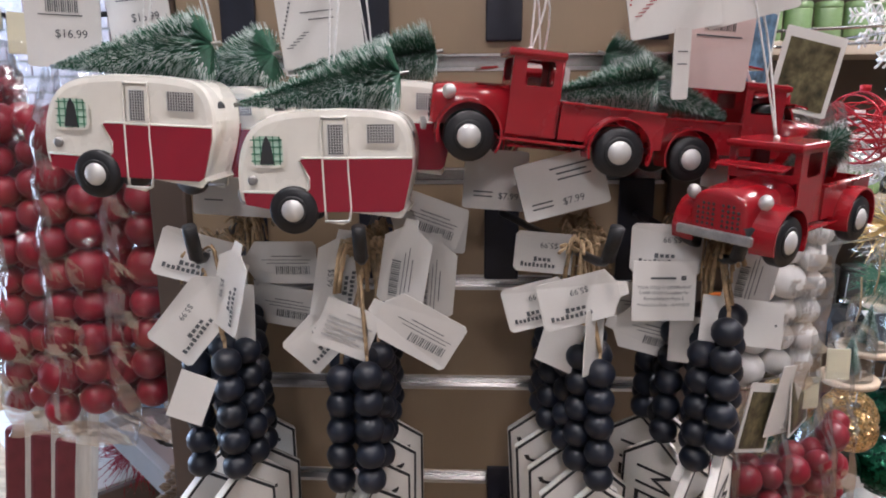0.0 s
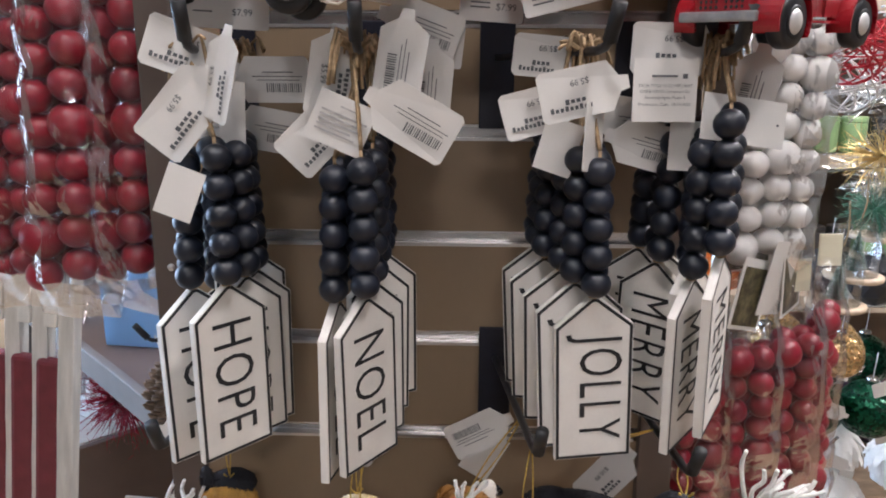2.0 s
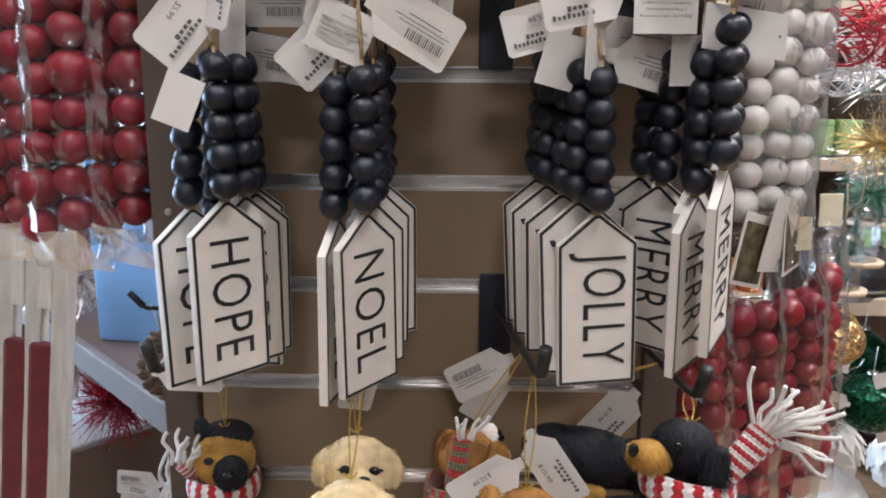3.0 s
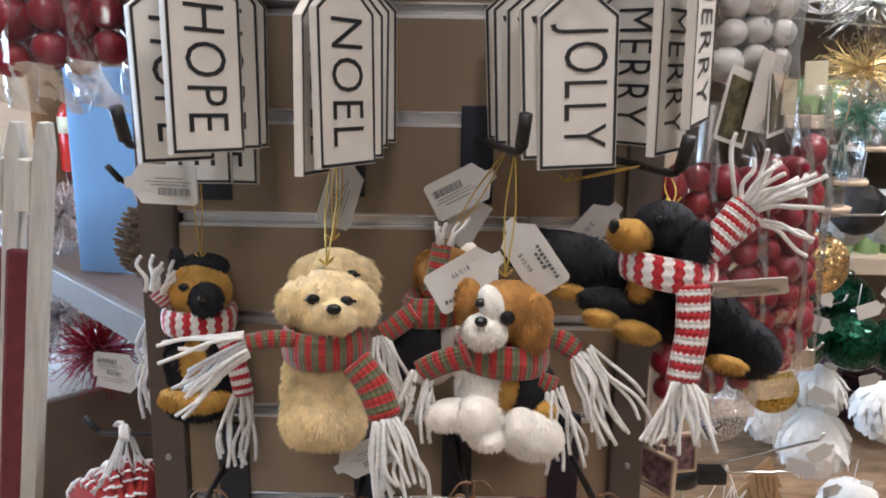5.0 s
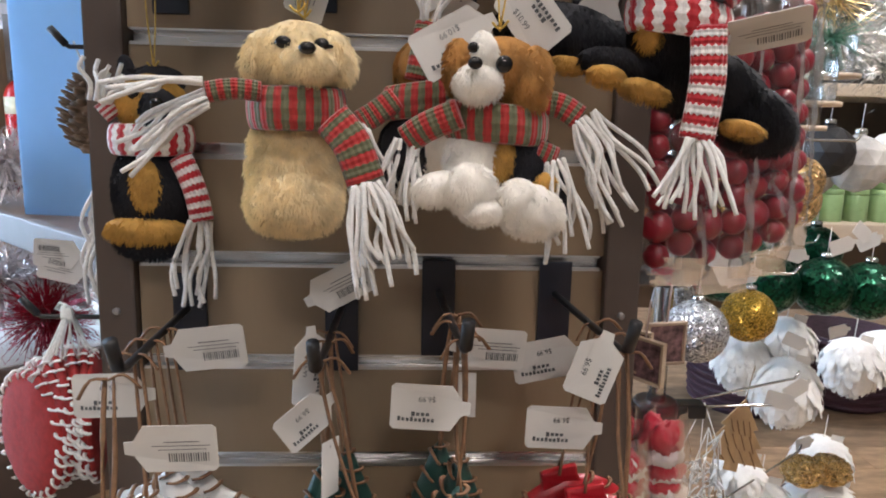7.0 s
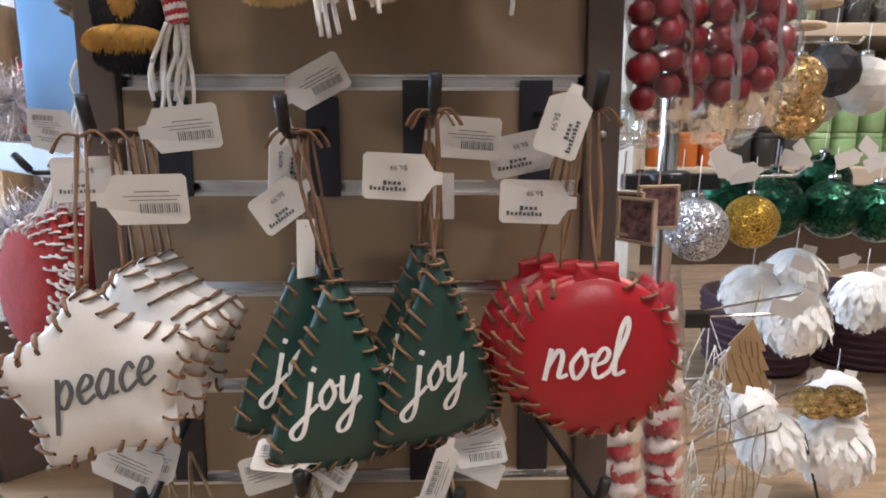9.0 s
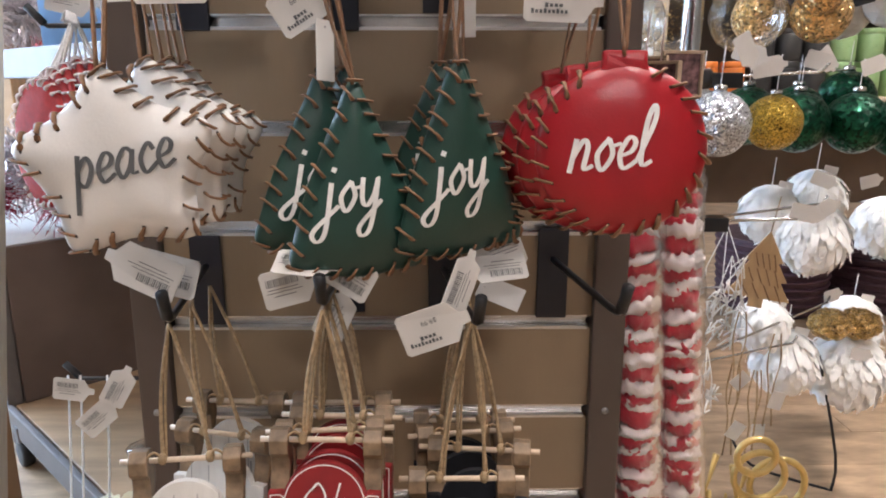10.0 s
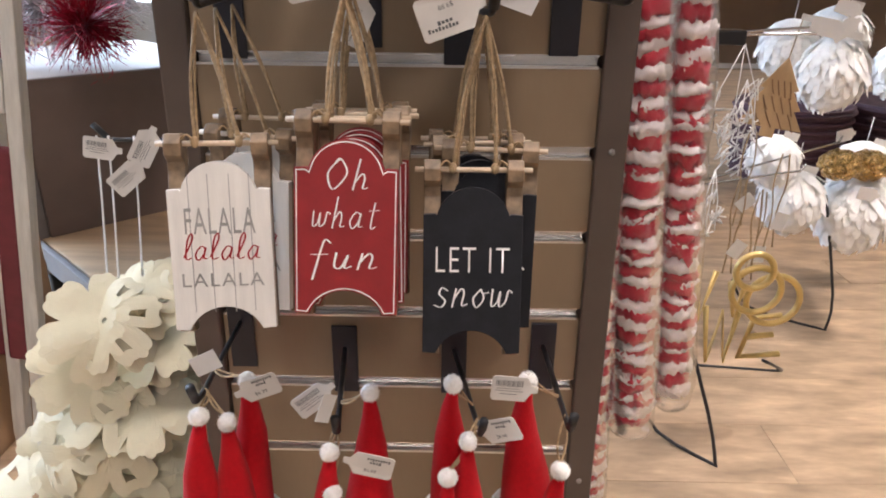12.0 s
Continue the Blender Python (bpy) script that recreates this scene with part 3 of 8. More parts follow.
tower = thing("slatwall_display", "brown freestanding slatwall display tower with metal groove strips", "display stand", m=Matrix.Translation((0, YF, 0.9)) @ Matrix.Rotation(-math.atan(LEAN), 4, "X") @ Matrix.Translation((0, -YF, -0.9)))
for x in (XL - 0.0135, XR + 0.0125):
    for y in (YF + 0.012, 0.80):
        part("post", box(0.026, 0.04, 2.0, (x, y, 1.06), 0.002), FRAMEB, tower)
part("base", box(0.44, 0.40, 0.06, (0.02, 0.655, 0.04), 0.004), FRAMEB, tower)
part("side_panel", box(0.012, 0.25, 1.98, (XL - 0.010, 0.657, 1.06)), FRAMEB, tower)
part("side_panel", box(0.012, 0.25, 1.98, (XR + 0.009, 0.657, 1.06)), FRAMEB, tower)
part("back_panel", box(0.33, 0.012, 1.98, (0.02, 0.80, 1.06)), FRAMEB, tower)
# Near-black sheet behind the slats, so the grooves' shade is in its colour.
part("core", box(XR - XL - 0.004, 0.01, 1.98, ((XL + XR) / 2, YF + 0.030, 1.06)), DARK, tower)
bd = box(XR - XL, 0.014, PITCH - 0.0105, (0, 0, 0), 0.0008)
slat0 = part("slat", bd, BOARD, tower)
strip_bm = bmesh.new()
box(XR - XL - 0.004, 0.001, 0.0100, (-0.001, 0.0075, 0), 0, strip_bm)
box(XR - XL - 0.004, 0.0075, 0.0012, (-0.001, 0.0035, 0.0046), 0, strip_bm)
box(XR - XL - 0.004, 0.0085, 0.0014, (-0.001, 0.0030, -0.0046), 0, strip_bm)
box(XR - XL - 0.004, 0.0012, 0.0022, (-0.001, -0.0010, -0.0048), 0, strip_bm)
box(XR - XL - 0.004, 0.0012, 0.0016, (-0.001, -0.0004, 0.0048), 0, strip_bm)
strip0 = part("groove_strip", strip_bm, ALU, tower)
for i, k in enumerate(range(-16, 9)):
    z = Z0 - k * PITCH
    m1 = Matrix.Translation(((XL + XR) / 2, YF + 0.007, z - PITCH / 2))
    m2 = Matrix.Translation(((XL + XR) / 2, YF + 0.0012, z))
    if i == 0:
        slat0.matrix_basis, strip0.matrix_basis = m1, m2
    else:
        share("slat", slat0.data, tower, m1)
        share("groove_strip", strip0.data, tower, m2)
for z in (0.3, 0.64, 0.98, 1.3):
    for x in (XL - 0.0135, XR + 0.0125):
        part("screw", lathe([(0.0028, 0), (0.0028, 0.0012), (0.0012, 0.0018)], 10, m=Matrix.Translation((x, YF - 0.008, z)) @ Matrix.Rotation(radians(90), 4, "X")), BUMPER, tower)


def hook(px, tx, z, ytip=0.36, plate_mesh=[]):
    """Black slatwall hook: a plate that hangs in a groove, a rod and an upturned tip."""
    h = thing("display_hook", "black metal slatwall hook with upturned rubber tip", "hook", "slatwall hooks")
    if not plate_mesh:
        plate_mesh.append(part("backplate", box(0.024, 0.003, 0.072, (0, 0, 0), 0.001), NAVYP, h).data)
        h.children[0].matrix_basis = Matrix.Translation((px, front(z) - 0.0025, z - 0.012))
    else:
        share("backplate", plate_mesh[0], h, Matrix.Translation((px, front(z) - 0.0025, z - 0.012)))
    d = Vector((tx - px, ytip - front(z), 0)).normalized()
    end = Vector((tx, ytip, z))
    part("rod", tube([(px, front(z) - 0.003, z), *[end - d * 0.008], end + Vector((0, 0, 0.0015)), end + d * 0.006 + Vector((0, 0, 0.006))], 0.0024, 8), BLACKM, h, smooth=True)
    part("tip", tube([end + d * 0.004 + Vector((0, 0, 0.004)), end + d * 0.009 + Vector((0, 0, 0.014)), end + d * 0.012 + Vector((0, 0, 0.021))], 0.0036, 10), RUBBER, h, smooth=True)
    return h


for px, tx, z, yt in (
    (-0.105, -0.10, 1.612, 0.37), (-0.015, -0.01, 1.612, 0.37), (0.073, 0.085, 1.612, 0.38), (0.169, 0.18, 1.612, 0.38),
    (-0.105, -0.085, 1.449, 0.37), (-0.015, -0.002, 1.449, 0.37), (0.073, 0.118, 1.449, 0.37), (0.165, 0.182, 1.449, 0.375),
    (-0.118, -0.117, 1.232, 0.37), (-0.019, -0.008, 1.236, 0.42), (0.076, 0.093, 1.232, 0.37), (0.166, 0.178, 1.222, 0.37),
    (-0.112, -0.108, 0.983, 0.37), (-0.004, -0.005, 0.983, 0.37), (0.066, 0.075, 0.995, 0.37), (0.151, 0.163, 0.995, 0.37),
    (-0.115, -0.097, 0.760, 0.37), (-0.005, -0.004, 0.770, 0.37), (0.069, 0.088, 0.757, 0.37), (0.154, 0.172, 0.765, 0.365),
    (-0.131, -0.128, 0.472, 0.36), (-0.034, -0.022, 0.446, 0.36), (0.07, 0.09, 0.446, 0.36), (0.154, 0.159, 0.452, 0.36)):
    hook(px, tx, z, yt)


# ---- price tags ----
TAG = {}


def tag_outline(w, h):
    """A swing tag with a clipped, narrowed end to its right, drawn round its hole at the origin."""
    c = h * 0.30
    return [(-w, -h / 2 + 0.002), (-w + 0.002, -h / 2), (-c, -h / 2), (-0.002, -h * 0.16), (0.003, -h * 0.13), (0.003, h * 0.13), (-0.002, h * 0.16), (-c, h / 2), (-w + 0.002, h / 2), (-w, h / 2 - 0.002)]


def bars(rows, bm=None, y=-0.0004):
    """Printed lines of unreadable writing as plain bars: (x, z, length, height)."""
    b = bm or bmesh.new()
    for x, z, l, h in rows:
        vs = [b.verts.new(p) for p in ((x, y, z - h / 2), (x + l, y, z - h / 2), (x + l, y, z + h / 2), (x, y, z + h / 2))]
        b.faces.new(vs)
    return b


def swing_tag(m, style="price", price="$5.99", w=0.044, h=0.026, group="price tags"):
    """White swing tag, hung by its narrow end; style: price, code or blank."""
    label = {"price": "white card price tag on a loop", "code": "white card tag printed with a barcode", "blank": "blank off-white card tag", "text": "off-white card tag with printed lines"}[style]
    t = thing("price_tag", label, "tag", group, m=m)
    key = ("card", w, h, style in ("blank", "text"))
    if key not in TAG:
        b = plate(tag_outline(w, h) if style != "blank" and style != "text" else [(-w, -h / 2), (0, -h / 2), (0, h / 2), (-w, h / 2)], 0.0005)
        for v in b.verts:
            v.co.y += 0.0016 * math.sin(v.co.x * 70) + 0.0010 * math.sin(v.co.z * 90)
        TAG[key] = part("card", b, CARD, t).data
    else:
        share("card", TAG[key], t)
    pk = (style, price, w, h)
    if pk not in TAG:
        if style == "price":
            b = bars([(-w * 0.90 + w * 0.056 * i, -0.0070 + (0.0003 if i % 3 == 0 else 0), w * 0.038, (0.0026, 0.0018, 0.0020)[i % 3]) for i in range(9)])
            bars([(-w * 0.72 + w * 0.064 * i, -0.0036, w * 0.046, (0.0026, 0.0018, 0.0019, 0.0018)[i % 4]) for i in range(4)], b)
        elif style == "code":
            b = bars([(-w * 0.90 + i * 0.0012, 0.0045, (0.0004, 0.0007, 0.0005)[i % 3], 0.0050) for i in range(17)])
            bars([(-w * 0.88, 0.0002, w * 0.55, 0.0004), (-w * 0.92, -0.0018, w * 0.66, 0.0004), (-w * 0.80, -0.0042, w * 0.4, 0.0005)], b)
        elif style == "text" and h > 0.03:
            b = bars([(-w * 0.72, h * 0.22, w * 0.4, 0.0011), (-w * 0.24, h * 0.22, w * 0.08, 0.0024)])
            for i, line in enumerate(("TSCA TITLE VI COMPLIANT", "CARB 93120 Compliant for", "Formaldehyde Phase 2", "Production Date: 10/10/2022")):
                lt = letters(line, 0.0023)
                tf(lt, Matrix.Translation((-w / 2, -0.0004, h * 0.07 - i * 0.0031)))
                merge(b, lt)
        elif style == "text":
            b = bars([(-w * 0.6, h * 0.30, w * 0.3, 0.0008)] + [(-w * 0.88, h * 0.14 - i * h * 0.095, w * (0.8, 0.66, 0.74, 0.6, 0.7)[i], 0.0010) for i in range(5)])
        else:
            b = None
            TAG[pk] = None
            part("eyelet", lathe([(0.0007, -0.0004), (0.0007, 0.0)], 10, m=Matrix.Translation((-0.004, -0.0004, 0)) @ Matrix.Rotation(radians(90), 4, "X")), GREYINK, t)
        if b is not None:
            for v in b.verts:
                v.co.y += 0.0016 * math.sin(v.co.x * 70) + 0.0010 * math.sin(v.co.z * 90)
            TAG[pk] = part("print", b, GREYINK if style != "text" or h > 0.03 else PALEINK, t).data
    elif TAG[pk]:
        share("print", TAG[pk], t)
    if style == "price":
        qk = ("digits", price, w)
        if qk not in TAG:
            b = letters(price, 0.0044)
            tf(b, Matrix.Translation((-w * 0.52, 0, h * 0.20)) @ Matrix.Rotation(radians(180), 4, "Y"))
            for v in b.verts:
                v.co.y += 0.0016 * math.sin(v.co.x * 70) + 0.0010 * math.sin(v.co.z * 90) - 0.0004
            TAG[qk] = part("price", b, GREYINK, t).data
        else:
            share("price", TAG[qk], t)
    return t


# ---- bead and sign ornaments ----
SW, SH, SS = 0.022, 0.098, 0.0165
SIGN_OUT = [(-SW, -SH), (SW, -SH), (SW, -SS), (0.0018, -0.0), (-0.0018, -0.0), (-SW, -SS)]
BEAD = {}


def bead(parent, mat, r, m, name="bead"):
    key = (mat.name, r)
    if key not in BEAD:
        ob = part(name, ball(r, seg=14, rings=9, s=(1, 1, 0.94)), mat, parent)
        BEAD[key], ob.matrix_basis = ob.data, m
        return
    share(name, BEAD[key], parent, m)


SIGNS = {}


def sign_ornament(word, m, hang, wind=0, beads=5):
    """A white wooden tag with a word, under a loop of black beads on jute twine, hung from a point."""
    o = thing("bead_sign_ornament", "white wooden tag reading %s with black bead loop" % word, "ornament", "bead sign ornaments", m=m)
    if "board" not in SIGNS:
        b = plate(SIGN_OUT, 0.0048, 0, 0.0004)
        SIGNS["board"] = part("sign_board", b, SIGNW, o).data
        b = line_frame(SIGN_OUT, 0.0006, 0.0023, -0.00265)
        SIGNS["border"] = part("border_line", b, INK, o).data
    else:
        share("sign_board", SIGNS["board"], o)
        share("border_line", SIGNS["border"], o)
    if word not in SIGNS:
        b = letters(word, 0.0235, -0.0001, 1.12)
        xs = [v.co.x for v in b.verts]
        k = 0.066 / (max(xs) - min(xs))
        tf(b, Matrix.Translation((0.000, -0.0028, -0.0535)) @ Matrix.Rotation(radians(90), 4, "Y") @ Matrix.Diagonal((k, 1, 0.0255 / 0.0172, 1)))
        SIGNS[word] = part("lettering", b, INK, o, "thin black capital lettering").data
    else:
        share("lettering", SIGNS[word], o)
    part("knot", ball(0.0028, (0, -0.0005, 0.001), 8, 6, (1.2, 1, 1)), TWINE, o)
    inv = m.inverted()
    top = inv @ Vector(hang)
    up = (inv.to_3x3() @ Vector((0, 0, 1))).normalized()
    side = (inv.to_3x3() @ Vector((math.cos(radians(wind)), math.sin(radians(wind)), 0))).normalized()
    r = 0.0080
    base = up * 0.0092
    lean = (top - base) / max(0.02, (top - base).length)
    ends = []
    line = (up * 0.75 + lean * 0.25).normalized()
    for s in (-1, 1):
        for k in range(beads):
            p = base + line * (k * 0.0148) + side * s * (0.0078 + 0.0005 * math.sin(k * 2.1)) + up * (0.003 if s > 0 else 0)
            bead(o, BEADBLACK, r, Matrix.Translation(p))
        ends.append(base + line * (beads * 0.0148 - 0.004) + side * s * 0.006)
    tw = bmesh.new()
    for e, s in zip(ends, (-1, 1)):
        mid = (e + top) / 2 + side * s * 0.004
        tube(spline([e, mid, top + side * s * 0.003], 4), 0.0012, 6, tw)
    tube([ends[0], Vector((0, 0, 0)), ends[1]], 0.001, 5, tw)
    fq = random.Random(int(m.translation.x * 9000) + int(m.translation.y * 7000))
    for k in range(13):
        v = side * fq.uniform(-0.010, 0.010) + (inv.to_3x3() @ Vector((fq.uniform(-0.013, 0.013), 0, 0))) + (inv.to_3x3() @ Vector((0, fq.uniform(-0.010, 0.004), 0)))
        tube(spline([top - v * 0.2, top + v * 0.6 + up * fq.uniform(0.004, 0.012), top + v + up * fq.uniform(-0.018, 0.008)], 3), fq.uniform(0.0007, 0.0013), 5, tw)
    for s in (-1, 1, 0.3):
        tube(spline([top, top + up * 0.008 + side * s * 0.006, top + up * 0.004 + side * s * 0.012], 3), 0.0011, 5, tw)
    part("twine", tw, TWINE, o, smooth=True)
    return o


for word, hx, poses in (
    ("HOPE", -0.088, ((-0.0765, 0.376, 1.327, 50, 0, 0), (-0.100, 0.388, 1.321, 50, -2, 0), (-0.0715, 0.392, 1.3275, 49, 0, 0), (-0.069, 0.404, 1.328, 48, 0, 1), (-0.085, 0.445, 1.330, 30, 0, 0), (-0.110, 0.452, 1.301, 6, 0, 0), (-0.094, 0.462, 1.300, -4, 0, 0))),
    ("NOEL", -0.003, ((-0.002, 0.375, 1.321, 55, 0, -1), (-0.019, 0.383, 1.316, 80, 0, 2), (0.000, 0.398, 1.323, 50, 0, 0), (0.001, 0.418, 1.328, 44, 0, 1), (0.002, 0.438, 1.33, 36, 0, 0))),
    ("JOLLY", 0.115, ((0.122, 0.382, 1.321, 6, 2, -3), (0.113, 0.393, 1.326, 2, -2, -3), (0.122, 0.402, 1.325, 8, 0, 2), (0.108, 0.412, 1.328, -6, 3, -2), (0.101, 0.430, 1.331, -12, 5, -2), (0.097, 0.448, 1.333, -14, 6, -2))),
    ("MERRY", 0.182, ((0.175, 0.388, 1.330, 50, 0, -3), (0.185, 0.376, 1.346, 58, 0, -6), (0.164, 0.413, 1.333, -42, 0, 2), (0.160, 0.440, 1.335, -38, 0, 2), (0.172, 0.450, 1.335, -10, 0, 0), (0.180, 0.404, 1.338, 50, 0, -2)))):
    for i, p in enumerate(poses):
        sign_ornament(word, P(*p), (hx + 0.004 * (i % 3 - 1), p[1] + 0.012, 1.447), wind=math.degrees(math.atan2(p[1] - 0.02, p[0] - 0.05)) + (6, -5, 8, 0, -6, 4, 0)[i], beads=5)

# tags that cluster round the twine of the signs
for x, y, z, yaw, pitch, roll, style, price, w, h in (
    (-0.074, 0.375, 1.439, 10, 0, -50, "price", "$5.99", 0.05, 0.028),
    (-0.064, 0.368, 1.457, -35, -8, -78, "price", "$5.99", 0.044, 0.026),
    (-0.070, 0.390, 1.440, 20, 0, 20, "price", "$5.99", 0.044, 0.026),
    (-0.083, 0.430, 1.434, 0, 0, 180, "code", "$5.99", 0.044, 0.026),
    (-0.086, 0.440, 1.408, 0, 0, 190, "code", "$5.99", 0.044, 0.026),
    (-0.070, 0.387, 1.433, 0, 0, -88, "blank", "$5.99", 0.036, 0.014),
    (-0.087, 0.363, 1.391, 10, 0, -68, "blank", "$5.99", 0.026, 0.019),
    (-0.010, 0.390, 1.423, 15, 0, -45, "price", "$5.99", 0.044, 0.026),
    (0.002, 0.375, 1.407, 5, 0, 24, "text", "$5.99", 0.03, 0.026),
    (0.005, 0.368, 1.427, 0, 0, 210, "code", "$5.99", 0.046, 0.028),
    (-0.014, 0.390, 1.459, 25, 0, -80, "price", "$5.99", 0.044, 0.026),
    (0.022, 0.384, 1.466, -10, 0, -80, "code", "$5.99", 0.044, 0.026),
    (0.033, 0.410, 1.453, -5, 0, -85, "code", "$5.99", 0.044, 0.026),
    (0.006, 0.420, 1.470, 0, 0, 200, "code", "$5.99", 0.044, 0.026),
    (0.130, 0.380, 1.434, 10, 0, -12, "price", "$5.99", 0.044, 0.025),
    (0.114, 0.405, 1.445, 0, 0, 5, "price", "$5.99", 0.038, 0.022),
    (0.110, 0.402, 1.424, 0, 0, -15, "price", "$5.99", 0.040, 0.025),
    (0.104, 0.389, 1.414, -20, 0, -75, "blank", "$5.99", 0.028, 0.021),
    (0.117, 0.380, 1.423, 60, 0, -82, "blank", "$5.99", 0.034, 0.022),
    (0.181, 0.398, 1.450, 0, 0, 2, "price", "$5.99", 0.044, 0.026),
    (0.170, 0.390, 1.430, 0, 0, 0, "text", "$5.99", 0.033, 0.032),
    (0.215, 0.386, 1.412, 5, -10, 8, "blank", "$5.99", 0.044, 0.024),
    (0.132, 0.412, 1.405, 0, 0, 195, "code", "$5.99", 0.044, 0.026),
    (0.126, 0.422, 1.415, 0, 0, 188, "code", "$5.99", 0.044, 0.026),
    (0.169, 0.396, 1.414, -15, 0, -90, "blank", "$5.99", 0.026, 0.018),
    (0.218, 0.429, 1.452, -10, 0, -80, "code", "$5.99", 0.044, 0.026),
):
    swing_tag(P(x, y, z, yaw, pitch, roll), style, price, w, h)


# ---- stuffed leather ornaments ----
def rounded(corners, r, n=5):
    """A closed outline (x, z) with its corners rounded."""
    out, k = [], len(corners)
    for i in range(k):
        a, b, c = Vector(corners[i - 1]), Vector(corners[i]), Vector(corners[(i + 1) % k])
        u, v = (a - b), (c - b)
        d = min(r, u.length * 0.45, v.length * 0.45)
        p, q = b + u.normalized() * d, b + v.normalized() * d
        for j in range(n + 1):
            t = j / n
            w = (1 - t) ** 2 * p + 2 * t * (1 - t) * b + t * t * q
            out.append((w.x, w.y))
    return out


def resample(outline, step):
    out, k = [], len(outline)
    for i in range(k):
        a, b = Vector(outline[i]), Vector(outline[(i + 1) % k])
        n = max(1, round((b - a).length / step))
        for j in range(n):
            p = a + (b - a) * j / n
            out.append((p.x, p.y))
    return out


def puffy(outline, thick, wrinkle=0.0008):
    """Two sheets sewn along an outline and stuffed: flat seam, full middle."""
    b = bmesh.new()
    levels = (1.0, 0.965, 0.92, 0.85, 0.74, 0.6, 0.42, 0.22)
    k = len(outline)
    cx, cz = sum(p[0] for p in outline) / k, sum(p[1] for p in outline) / k
    for side in (-1, 1):
        rings = []
        for s in levels:
            h = 0.0008 + thick * (1 - max(0, (s - 0.0)) ** 3.2) ** 0.75 if s < 1 else 0.0008
            rings.append([b.verts.new((cx + (x - cx) * s, side * h, cz + (z - cz) * s)) for x, z in outline])
        for A, B in zip(rings, rings[1:]):
            for j in range(k):
                b.faces.new((A[j], A[(j + 1) % k], B[(j + 1) % k], B[j]))
        c = b.verts.new((cx, side * (0.0008 + thick), cz))
        for j in range(k):
            b.faces.new((rings[-1][j], rings[-1][(j + 1) % k], c))
        if side < 0:
            rim = rings[0]
        else:
            for j in range(k):
                b.faces.new((rim[j], rim[(j + 1) % k], rings[0][(j + 1) % k], rings[0][j]))
    bmesh.ops.recalc_face_normals(b, faces=b.faces)
    for v in b.verts:
        v.co += noise.noise_vector(v.co * 60) * wrinkle
    for f in b.faces:
        f.smooth = True
    return b


LEATHER = {}


